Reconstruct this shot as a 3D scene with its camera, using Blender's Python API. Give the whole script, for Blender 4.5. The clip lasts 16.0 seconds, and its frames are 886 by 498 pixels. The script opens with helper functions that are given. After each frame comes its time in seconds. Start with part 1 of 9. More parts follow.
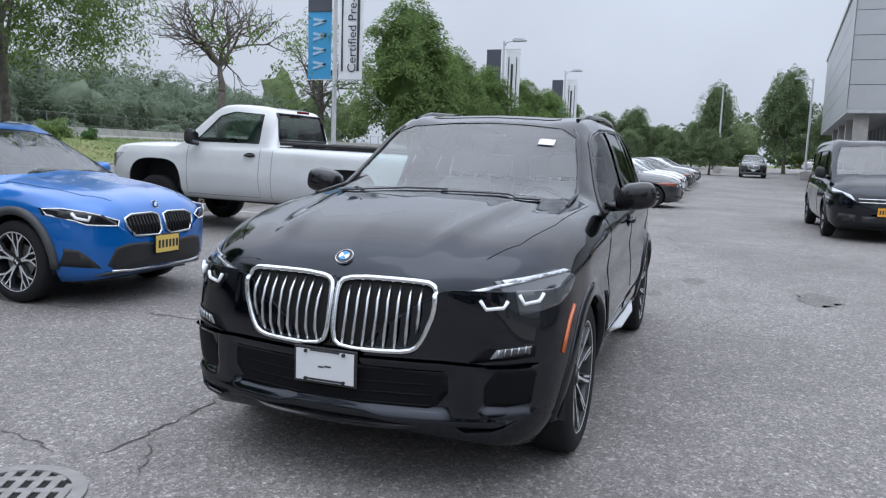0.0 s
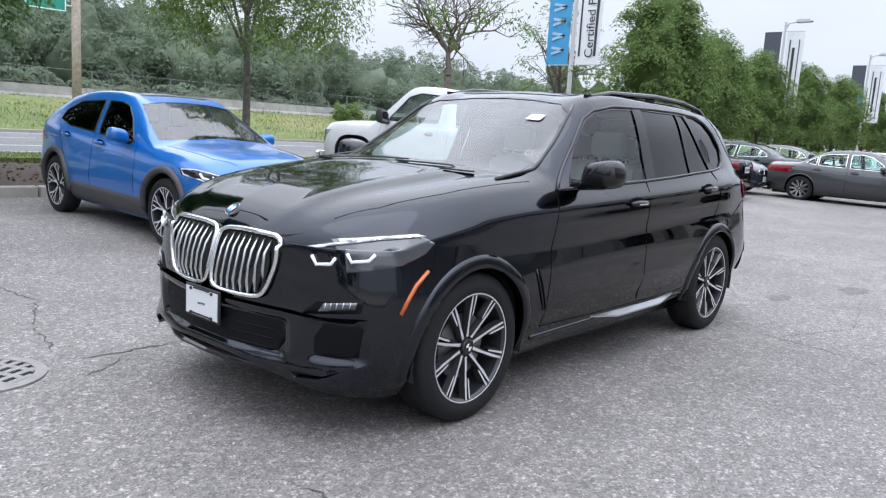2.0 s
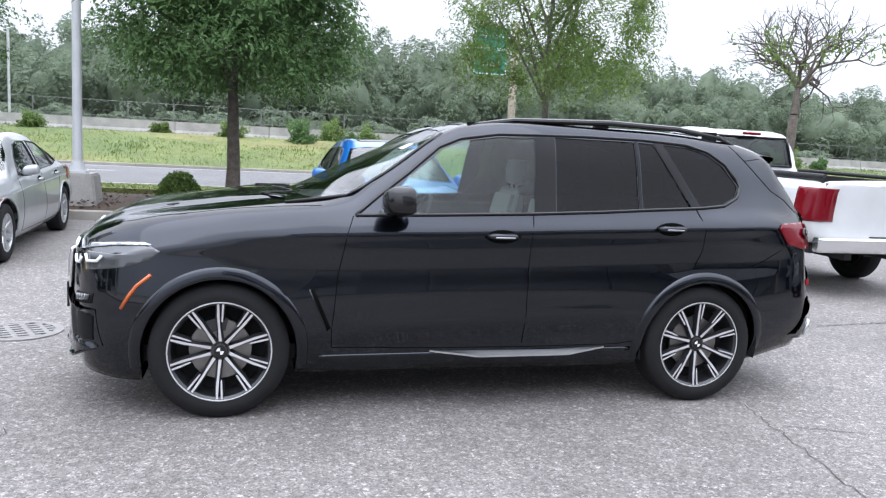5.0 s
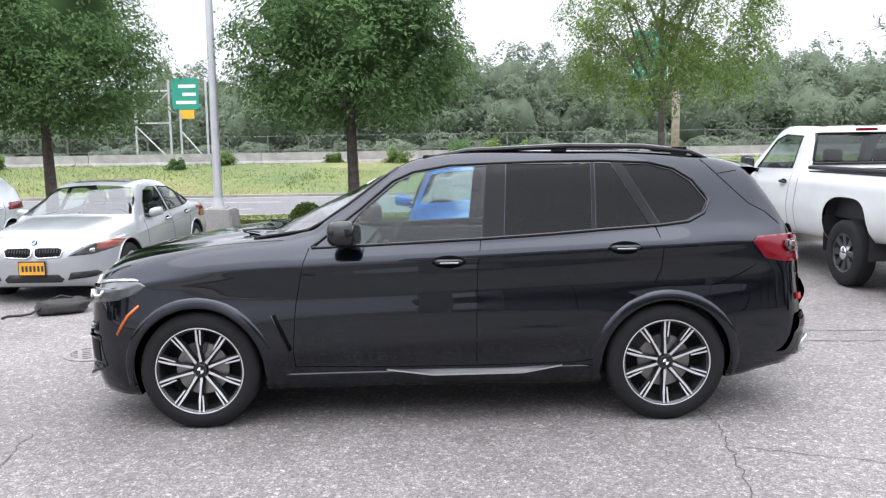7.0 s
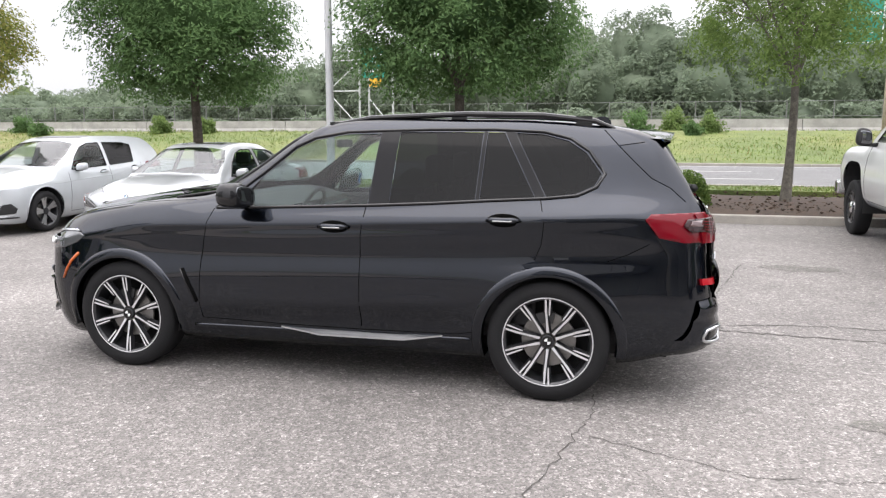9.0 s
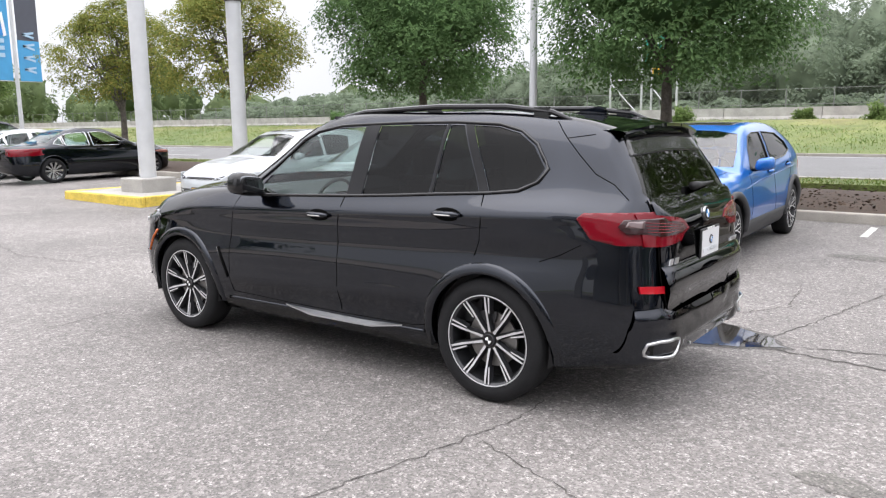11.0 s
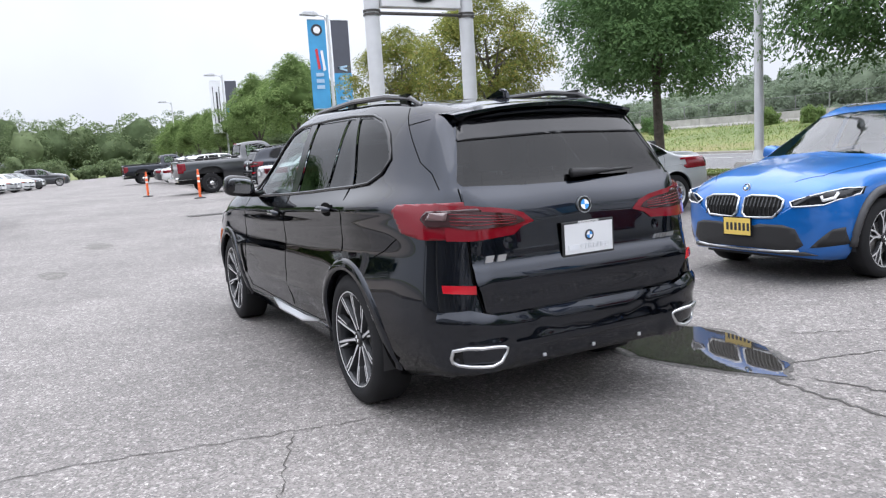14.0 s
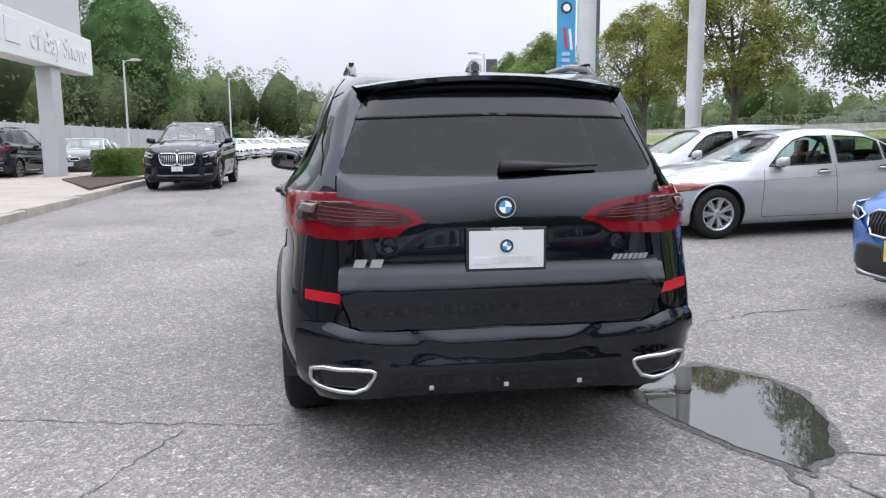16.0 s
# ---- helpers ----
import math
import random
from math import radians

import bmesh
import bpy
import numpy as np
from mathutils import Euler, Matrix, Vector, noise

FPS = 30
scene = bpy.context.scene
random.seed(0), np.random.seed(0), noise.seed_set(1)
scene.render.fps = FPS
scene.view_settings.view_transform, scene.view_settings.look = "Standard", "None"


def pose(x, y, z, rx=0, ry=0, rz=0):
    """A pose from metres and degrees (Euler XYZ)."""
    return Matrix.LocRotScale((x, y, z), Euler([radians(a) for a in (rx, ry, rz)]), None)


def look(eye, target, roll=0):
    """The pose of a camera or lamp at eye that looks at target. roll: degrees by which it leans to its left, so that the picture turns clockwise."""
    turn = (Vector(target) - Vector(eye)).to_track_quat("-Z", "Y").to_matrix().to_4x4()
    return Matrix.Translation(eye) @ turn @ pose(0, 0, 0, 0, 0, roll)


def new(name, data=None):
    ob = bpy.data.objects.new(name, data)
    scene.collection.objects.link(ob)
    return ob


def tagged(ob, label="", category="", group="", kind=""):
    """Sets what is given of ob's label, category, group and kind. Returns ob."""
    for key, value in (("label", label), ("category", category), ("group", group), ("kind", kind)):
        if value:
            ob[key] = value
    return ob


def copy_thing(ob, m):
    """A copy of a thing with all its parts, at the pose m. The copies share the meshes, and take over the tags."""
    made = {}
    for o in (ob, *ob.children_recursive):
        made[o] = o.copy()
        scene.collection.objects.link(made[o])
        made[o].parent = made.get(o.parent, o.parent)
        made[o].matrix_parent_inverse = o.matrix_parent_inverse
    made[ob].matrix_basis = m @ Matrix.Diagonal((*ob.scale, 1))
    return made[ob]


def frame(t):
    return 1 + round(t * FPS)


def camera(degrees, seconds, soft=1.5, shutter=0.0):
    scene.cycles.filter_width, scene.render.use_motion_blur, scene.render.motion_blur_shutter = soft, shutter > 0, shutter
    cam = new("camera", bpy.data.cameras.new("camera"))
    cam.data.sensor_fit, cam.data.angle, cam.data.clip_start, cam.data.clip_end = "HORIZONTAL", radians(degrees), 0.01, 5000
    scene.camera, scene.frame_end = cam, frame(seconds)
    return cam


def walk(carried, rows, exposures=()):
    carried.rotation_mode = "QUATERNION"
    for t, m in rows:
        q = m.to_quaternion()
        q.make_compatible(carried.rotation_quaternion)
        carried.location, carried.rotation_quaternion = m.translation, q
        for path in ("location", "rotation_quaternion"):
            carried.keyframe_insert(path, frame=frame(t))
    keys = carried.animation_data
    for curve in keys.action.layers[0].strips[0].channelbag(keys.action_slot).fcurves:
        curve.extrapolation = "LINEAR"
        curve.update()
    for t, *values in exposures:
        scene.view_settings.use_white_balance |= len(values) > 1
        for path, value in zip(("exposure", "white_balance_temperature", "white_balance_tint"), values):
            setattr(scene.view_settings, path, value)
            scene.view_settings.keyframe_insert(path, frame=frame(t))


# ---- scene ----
cam = camera(60.5, 16.0, soft=1.25)
PATH = [
    (0, (5.199, 1.521, 1.457), (3.333, 0.845, 1.208), 2.0),
    (0.5, (4.967, 2.044, 1.433), (3.185, 1.185, 1.134), 2.4),
    (1, (4.778, 2.514, 1.43), (3.097, 1.485, 1.091), 2.3),
    (1.5, (4.636, 2.895, 1.45), (3.044, 1.731, 1.115), 2.9),
    (2, (4.364, 3.207, 1.45), (2.873, 1.912, 1.136), 3.6),
    (2.5, (4.002, 3.622, 1.44), (2.616, 2.214, 1.125), 2.9),
    (3, (3.571, 3.989, 1.445), (2.319, 2.465, 1.114), 3.5),
    (3.5, (3.079, 4.305, 1.457), (2.005, 2.649, 1.133), 2.6),
    (4, (2.556, 4.611, 1.461), (1.684, 2.836, 1.166), 2.3),
    (4.2, (2.32, 4.717, 1.464), (1.518, 2.908, 1.171), 2.3),
    (6.3, (0.233, 5.669, 1.664), (0.117, 3.684, 1.45), 2.0),
    (6.5, (0.154, 5.684, 1.668), (0.065, 3.698, 1.454), 1.1),
    (7, (-0.017, 5.661, 1.667), (-0.039, 3.673, 1.442), -0.9),
    (7.5, (-0.381, 5.554, 1.647), (-0.316, 3.571, 1.395), -0.7),
    (8, (-0.876, 5.521, 1.652), (-0.686, 3.549, 1.38), -0.5),
    (8.5, (-1.427, 5.488, 1.644), (-1.097, 3.537, 1.353), 0.6),
    (9, (-1.991, 5.468, 1.644), (-1.5, 3.553, 1.343), 0.0),
    (9.5, (-2.52, 5.425, 1.655), (-1.843, 3.567, 1.354), 0.4),
    (10, (-2.993, 5.284, 1.705), (-2.123, 3.512, 1.38), 0.8),
    (10.2, (-3.19, 5.19, 1.74), (-2.243, 3.462, 1.398), 0.4),
    (12.3, (-4.895, 3.42, 1.46), (-3.426, 2.083, 1.225), -1.6),
    (12.5, (-5.025, 3.282, 1.467), (-3.514, 1.993, 1.226), -2.0),
    (13, (-5.244, 2.961, 1.439), (-3.663, 1.764, 1.18), -1.8),
    (13.5, (-5.388, 2.719, 1.444), (-3.726, 1.639, 1.173), -3.0),
    (14, (-5.546, 2.45, 1.441), (-3.79, 1.529, 1.178), -3.6),
    (14.5, (-5.591, 2.064, 1.408), (-3.754, 1.314, 1.156), -2.8),
    (15, (-5.58, 1.58, 1.403), (-3.687, 0.993, 1.14), -2.2),
    (15.5, (-5.55, 1.101, 1.401), (-3.61, 0.695, 1.133), -1.3),
    (16, (-5.441, 0.66, 1.384), (-3.479, 0.393, 1.098), -0.5),
]
walk(cam, [(t, look(e, a, r)) for t, e, a, r in PATH], [(0, 0.02, 5850, 12), (1.5, 0.38, 5980, 13), (3.5, 0.67, 5980, 13), (6.5, 0.87, 6160, 15), (8, 0.87, 6500, 15), (10, 0.77, 6740, 15), (12.5, 0.76, 6200, 14), (16, 0.5, 6200, 14)])

# ---- world and light: a hazy overcast morning ----
world = bpy.data.worlds.new("overcast_sky")
scene.world = world
world.use_nodes = True
wn, wl = world.node_tree.nodes, world.node_tree.links
wn.clear()
sky = wn.new("ShaderNodeTexSky")
sky.sky_type = "NISHITA"
sky.sun_disc = False
sky.sun_elevation, sky.sun_rotation = radians(48), radians(200)
sky.air_density, sky.dust_density, sky.ozone_density = 1.0, 6.0, 1.0
veil = wn.new("ShaderNodeHueSaturation")
veil.inputs["Saturation"].default_value = 0.16
cloud = wn.new("ShaderNodeMix")
cloud.data_type = "RGBA"
cloud.inputs[0].default_value = 0.9
# an overcast dome: paler overhead than at the horizon, with soft cloud
dome = wn.new("ShaderNodeTexCoord")
rise = wn.new("ShaderNodeSeparateXYZ")
shade = wn.new("ShaderNodeValToRGB")
shade.color_ramp.elements.new(0.2)
shade.color_ramp.elements.new(0.35)
for e, (p, c) in zip(shade.color_ramp.elements, ((0.0, (0.195, 0.205, 0.216)), (0.2, (0.222, 0.233, 0.246)), (0.35, (0.41, 0.425, 0.445)), (1.0, (0.8, 0.82, 0.85)))):
    e.position, e.color = p, (*c, 1)
puff = wn.new("ShaderNodeTexNoise")
puff.inputs["Scale"].default_value, puff.inputs["Detail"].default_value = 2.6, 5
soft = wn.new("ShaderNodeMapRange")
soft.inputs[1].default_value, soft.inputs[2].default_value, soft.inputs[3].default_value, soft.inputs[4].default_value = 0.3, 0.7, 27.0, 33.0
thick = wn.new("ShaderNodeVectorMath")
thick.operation = "SCALE"
wl.new(dome.outputs["Generated"], rise.inputs[0])
wl.new(rise.outputs["Z"], shade.inputs[0])
wl.new(dome.outputs["Generated"], puff.inputs["Vector"])
wl.new(puff.outputs[0], soft.inputs[0])
wl.new(shade.outputs[0], thick.inputs[0])
wl.new(soft.outputs[0], thick.inputs["Scale"])
wl.new(thick.outputs[0], cloud.inputs[7])
back = wn.new("ShaderNodeBackground")
back.inputs["Strength"].default_value = 0.1
wout = wn.new("ShaderNodeOutputWorld")
wl.new(sky.outputs[0], veil.inputs["Color"])
wl.new(veil.outputs[0], cloud.inputs[6])
wl.new(cloud.outputs[2], back.inputs[0])
wl.new(back.outputs[0], wout.inputs[0])

sun_data = bpy.data.lights.new("sun", "SUN")
sun_data.energy, sun_data.angle, sun_data.color = 0.6, radians(60), (1.0, 0.97, 0.92)
sun = new("sun", sun_data)
sun.matrix_world = look((6, 6, 40), (0, 0, 0))

# ---- materials ----
def material(name):
    m = bpy.data.materials.new(name)
    m.use_nodes = True
    nt = m.node_tree
    return m, nt.nodes, nt.links, nt.nodes["Principled BSDF"]


def texnoise(n, l, scale, detail=4.0, rough=0.6, coord="Object"):
    tc = n.new("ShaderNodeTexCoord")
    t = n.new("ShaderNodeTexNoise")
    t.inputs["Scale"].default_value, t.inputs["Detail"].default_value, t.inputs["Roughness"].default_value = scale, detail, rough
    l.new(tc.outputs[coord], t.inputs["Vector"])
    return t


def ramp(n, l, source, stops):
    r = n.new("ShaderNodeValToRGB")
    e = r.color_ramp.elements
    while len(e) < len(stops):
        e.new(0.5)
    for k, (p, c) in zip(e, stops):
        k.position, k.color = p, (*c, 1) if len(c) == 3 else c
    l.new(source, r.inputs[0])
    return r


def blend(n, l, kind, a, b, fac=1.0):
    x = n.new("ShaderNodeMix")
    x.data_type, x.blend_type = "RGBA", kind
    x.inputs[0].default_value = fac
    for s, i in ((a, 6), (b, 7)):
        if isinstance(s, tuple):
            x.inputs[i].default_value = (*s, 1)
        else:
            l.new(s, x.inputs[i])
    return x


def bump(n, l, source, strength, distance, bsdf):
    b = n.new("ShaderNodeBump")
    b.inputs["Strength"].default_value, b.inputs["Distance"].default_value = strength, distance
    l.new(source, b.inputs["Height"])
    l.new(b.outputs[0], bsdf.inputs["Normal"])
    return b


def surface(name, colour, rough=0.6, metal=0.0, vary=0.2, scale=6.0, fine=0.0, fine_scale=80.0, coat=0.0, island=0.0, per_object=0.0, specular=None):
    """Colour with stains at a large scale, grain at a small one, and a little relief."""
    m, n, l, b = material(name)
    b.inputs["Metallic"].default_value, b.inputs["Coat Weight"].default_value = metal, coat
    if specular is not None:
        b.inputs["Specular IOR Level"].default_value = specular
    t = texnoise(n, l, scale)
    lo, hi = tuple(c * (1 - vary) for c in colour), tuple(min(1, c * (1 + vary)) for c in colour)
    col = ramp(n, l, t.outputs[0], [(0.3, lo), (0.7, hi)]).outputs[0]
    if fine:
        f = texnoise(n, l, fine_scale, 3)
        g = ramp(n, l, f.outputs[0], [(0.3, (1 - fine,) * 3), (0.7, (1 + fine,) * 3)])
        col = blend(n, l, "MULTIPLY", col, g.outputs[0]).outputs[2]
        bump(n, l, f.outputs[0], 0.35, 0.004, b)
    for amount, node, socket in ((island, "ShaderNodeNewGeometry", "Random Per Island"), (per_object, "ShaderNodeObjectInfo", "Random")):
        if amount:
            o = n.new(node)
            g = ramp(n, l, o.outputs[socket], [(0, (1 - amount,) * 3), (1, (1 + amount,) * 3)])
            col = blend(n, l, "MULTIPLY", col, g.outputs[0]).outputs[2]
    l.new(col, b.inputs["Base Color"])
    r = ramp(n, l, t.outputs[0], [(0.3, (max(0, rough - 0.06),) * 3), (0.7, (min(1, rough + 0.06),) * 3)])
    l.new(r.outputs[0], b.inputs["Roughness"])
    return m


def plain(name, colour, rough=0.5, metal=0.0, coat=0.0, emit=0.0, specular=0.5):
    m, n, l, b = material(name)
    b.inputs["Base Color"].default_value = (*colour, 1)
    b.inputs["Roughness"].default_value, b.inputs["Metallic"].default_value = rough, metal
    b.inputs["Coat Weight"].default_value, b.inputs["Specular IOR Level"].default_value = coat, specular
    if emit:
        b.inputs["Emission Color"].default_value = (*colour, 1)
        b.inputs["Emission Strength"].default_value = emit
    return m


def asphalt(name, tone, patches=0.22):
    m, n, l, b = material(name)
    big = texnoise(n, l, 0.35, 5)
    mid = texnoise(n, l, 2.6, 6, 0.7)
    tc = n.new("ShaderNodeTexCoord")
    base = ramp(n, l, big.outputs[0], [(0.3, tuple(c * (1 - patches) for c in tone)), (0.7, tuple(c * (1 + patches) for c in tone))])
    m2 = ramp(n, l, mid.outputs[0], [(0.3, (0.88,) * 3), (0.7, (1.1,) * 3)])
    col = blend(n, l, "MULTIPLY", base.outputs[0], m2.outputs[0]).outputs[2]
    height = None
    for scale, lo, hi, amount in ((95, 0.55, 1.72, 1.0), (38, 0.74, 1.45, 0.9)):
        v = n.new("ShaderNodeTexVoronoi")
        v.inputs["Scale"].default_value = scale
        l.new(tc.outputs["Object"], v.inputs["Vector"])
        s = n.new("ShaderNodeSeparateColor")
        l.new(v.outputs["Color"], s.inputs[0])
        g = ramp(n, l, s.outputs[0], [(0.0, (lo,) * 3), (0.55, (0.92,) * 3), (0.86, (1.05,) * 3), (1.0, (hi,) * 3)])
        col = blend(n, l, "MULTIPLY", col, g.outputs[0], amount).outputs[2]
        height = height or v.outputs["Distance"]
    l.new(col, b.inputs["Base Color"])
    b.inputs["Roughness"].default_value = 0.8
    bump(n, l, height, 0.55, 0.006, b)
    return m


def grass_ground(name):
    m, n, l, b = material(name)
    big, mid, fine = texnoise(n, l, 0.08, 5), texnoise(n, l, 0.9, 6, 0.7), texnoise(n, l, 14, 4)
    a = ramp(n, l, big.outputs[0], [(0.32, (0.08, 0.125, 0.03)), (0.55, (0.14, 0.165, 0.045)), (0.72, (0.22, 0.18, 0.075))])
    c = ramp(n, l, mid.outputs[0], [(0.3, (0.7,) * 3), (0.7, (1.25,) * 3)])
    d = ramp(n, l, fine.outputs[0], [(0.3, (0.72,) * 3), (0.7, (1.25,) * 3)])
    col = blend(n, l, "MULTIPLY", a.outputs[0], c.outputs[0])
    col = blend(n, l, "MULTIPLY", col.outputs[2], d.outputs[0])
    l.new(col.outputs[2], b.inputs["Base Color"])
    b.inputs["Roughness"].default_value = 0.9
    bump(n, l, fine.outputs[0], 0.8, 0.05, b)
    return m


def leaf_material(name, lo, hi, dry=None):
    """Leaves that differ from one to the next and let some light through."""
    m, n, l, b = material(name)
    g = n.new("ShaderNodeNewGeometry")
    stops = [(0.0, lo), (0.8, hi), (1.0, dry or hi)]
    col = ramp(n, l, g.outputs["Random Per Island"], stops)
    t = texnoise(n, l, 0.7, 3)
    k = ramp(n, l, t.outputs[0], [(0.3, (0.75,) * 3), (0.7, (1.25,) * 3)])
    c = blend(n, l, "MULTIPLY", col.outputs[0], k.outputs[0])
    l.new(c.outputs[2], b.inputs["Base Color"])
    b.inputs["Roughness"].default_value, b.inputs["Specular IOR Level"].default_value = 0.75, 0.1
    tr = n.new("ShaderNodeBsdfTranslucent")
    l.new(c.outputs[2], tr.inputs["Color"])
    mix = n.new("ShaderNodeMixShader")
    mix.inputs[0].default_value = 0.5
    out = n["Material Output"]
    l.new(b.outputs[0], mix.inputs[1])
    l.new(tr.outputs[0], mix.inputs[2])
    l.new(mix.outputs[0], out.inputs[0])
    return m


def glass(name, tint, rough=0.0, mirror=0.08):
    """A thin pane: it mirrors more towards grazing and lets tinted light straight through."""
    m, n, l, b = material(name)
    n.remove(b)
    clear, gloss, mix, lw = n.new("ShaderNodeBsdfTransparent"), n.new("ShaderNodeBsdfGlossy"), n.new("ShaderNodeMixShader"), n.new("ShaderNodeLayerWeight")
    lw.inputs["Blend"].default_value = 0.5
    steep, amount = n.new("ShaderNodeMath"), n.new("ShaderNodeMath")
    steep.operation, steep.inputs[1].default_value = "POWER", 5.0
    amount.operation, amount.inputs[1].default_value, amount.inputs[2].default_value = "MULTIPLY_ADD", 1 - mirror, mirror
    clear.inputs[0].default_value = (*tint, 1)
    gloss.inputs["Roughness"].default_value = rough
    l.new(lw.outputs["Facing"], steep.inputs[0])
    l.new(steep.outputs[0], amount.inputs[0])
    l.new(amount.outputs[0], mix.inputs[0])
    l.new(clear.outputs[0], mix.inputs[1])
    l.new(gloss.outputs[0], mix.inputs[2])
    l.new(mix.outputs[0], n["Material Output"].inputs[0])
    return m


def paint(name, colour, metal=0.0, rough=0.35, flake=0.05):
    """Car paint under clear coat, with a little dust."""
    m, n, l, b = material(name)
    t = texnoise(n, l, 3.0, 5)
    c = ramp(n, l, t.outputs[0], [(0.3, tuple(v * (1 - flake) for v in colour)), (0.7, tuple(min(1, v * (1 + flake)) for v in colour))])
    l.new(c.outputs[0], b.inputs["Base Color"])
    b.inputs["Metallic"].default_value, b.inputs["Roughness"].default_value = metal, rough
    b.inputs["Coat Weight"].default_value, b.inputs["Coat Roughness"].default_value = 1.0, 0.02
    b.inputs["Coat IOR"].default_value = 1.5
    if metal == 1.0:
        b.inputs["Specular Tint"].default_value = (0.25, 0.28, 0.32, 1)
    return m


def puddle_water(name):
    m, n, l, b = material(name)
    b.inputs["Base Color"].default_value = (0.035, 0.033, 0.03, 1)
    b.inputs["Roughness"].default_value = 0.02
    b.inputs["IOR"].default_value = 1.75
    t = texnoise(n, l, 9, 3)
    bump(n, l, t.outputs[0], 0.02, 0.01, b)
    return m


M_LOT = asphalt("worn_asphalt", (0.213, 0.199, 0.189))
M_ROAD = asphalt("road_asphalt", (0.15, 0.15, 0.15), 0.12)
M_WET = asphalt("damp_asphalt", (0.105, 0.1, 0.094))
M_STAIN = asphalt("stained_asphalt", (0.15, 0.142, 0.13))
M_CRACK = surface("crack_fill", (0.07, 0.066, 0.06), 0.9)
M_GRASS = grass_ground("rough_grass")
M_BLADE = leaf_material("grass_blades", (0.09, 0.155, 0.03), (0.155, 0.2, 0.055), (0.25, 0.21, 0.095))
M_KERB = surface("kerb_concrete", (0.32, 0.3, 0.265), 0.85, vary=0.2, scale=2.0, fine=0.15, fine_scale=60, per_object=0.08)
M_CONC = surface("cast_concrete", (0.33, 0.32, 0.3), 0.85, vary=0.2, scale=1.5, fine=0.12, fine_scale=45)
M_YELLOW = surface("worn_yellow_paint", (0.62, 0.46, 0.08), 0.7, vary=0.25, scale=3, fine=0.2, fine_scale=30)
M_LINE = surface("worn_white_line", (0.5, 0.49, 0.47), 0.7, vary=0.2, scale=5, fine=0.2, fine_scale=50)
M_MULCH = surface("bark_mulch", (0.055, 0.036, 0.025), 0.95, vary=0.4, scale=6, fine=0.4, fine_scale=55)
M_CHIP = surface("bark_chip", (0.06, 0.04, 0.028), 0.95, vary=0.3, island=0.5)
M_BARK = surface("tree_bark", (0.10, 0.085, 0.07), 0.95, vary=0.35, scale=9, fine=0.35, fine_scale=40)
M_BARKG = surface("grey_bark", (0.125, 0.113, 0.095), 0.95, vary=0.35, scale=9, fine=0.3, fine_scale=40)
M_LEAF_DARK = leaf_material("dark_maple_leaves", (0.095, 0.172, 0.068), (0.148, 0.242, 0.095))
M_LEAF_MID = leaf_material("locust_leaves", (0.105, 0.175, 0.045), (0.19, 0.27, 0.085))
M_LEAF_YEL = leaf_material("yellowing_leaves", (0.13, 0.165, 0.04), (0.27, 0.29, 0.08), (0.33, 0.26, 0.07))
# paler and greyer than real leaves: the distance haze is in this colour
M_LEAF_HAZED = leaf_material("hazed_woodland_leaves", (0.186, 0.236, 0.168), (0.226, 0.278, 0.193))
M_LEAF_GREEN = leaf_material("street_tree_leaves", (0.11, 0.175, 0.055), (0.22, 0.3, 0.11))
M_LEAF_FAR_GREEN = leaf_material("distant_leaves", (0.11, 0.155, 0.075), (0.2, 0.255, 0.13))
M_LEAF_BUSH = leaf_material("box_bush_leaves", (0.075, 0.135, 0.035), (0.16, 0.23, 0.065))
M_PAINTED_POLE = surface("white_painted_steel", (0.52, 0.53, 0.54), 0.45, vary=0.06, scale=3)
M_GALV = surface("galvanised_steel", (0.5, 0.51, 0.52), 0.5, 0.6, vary=0.12, scale=5)
M_FENCE = surface("dull_fence_wire", (0.17, 0.175, 0.17), 0.7, vary=0.2, scale=3)
M_WOOD = surface("weathered_pole_wood", (0.36, 0.31, 0.26), 0.9, vary=0.25, scale=4, fine=0.25, fine_scale=25)
M_PANEL = surface("grey_metal_panel", (0.42, 0.43, 0.44), 0.4, 0.1, vary=0.05, scale=0.6, per_object=0.04)
M_WHITE_SIGN = surface("white_sign_board", (0.64, 0.64, 0.64), 0.45, vary=0.03, scale=2)
M_GREEN_SIGN = surface("green_road_sign", (0.02, 0.28, 0.2), 0.5, vary=0.05, scale=1)
M_AMBER = plain("amber_sign", (0.75, 0.42, 0.03), 0.5)
M_BAN_BLUE = surface("blue_banner_cloth", (0.06, 0.30, 0.55), 0.75, vary=0.08, scale=2)
M_BAN_GREY = surface("dark_grey_banner_cloth", (0.075, 0.08, 0.1), 0.75, vary=0.1, scale=2)
M_BAN_WHITE = surface("white_banner_cloth", (0.74, 0.75, 0.77), 0.75, vary=0.06, scale=2)
M_INK = plain("dark_ink", (0.03, 0.03, 0.035), 0.6)
M_SILVER_INK = plain("silver_ink", (0.62, 0.64, 0.66), 0.5)
M_WHITE_INK = plain("white_ink", (0.8, 0.8, 0.8), 0.5)
M_BLUE_INK = plain("bright_blue_ink", (0.03, 0.25, 0.62), 0.5)
M_PALE_BLUE = plain("pale_blue_ink", (0.36, 0.52, 0.66), 0.6)
M_RED_INK = plain("red_ink", (0.6, 0.04, 0.05), 0.5)
M_ORANGE = surface("orange_plastic", (0.75, 0.13, 0.03), 0.5, vary=0.08, scale=8)
M_GLASS_DARK = plain("dark_building_glass", (0.02, 0.025, 0.03), 0.03, specular=0.8)
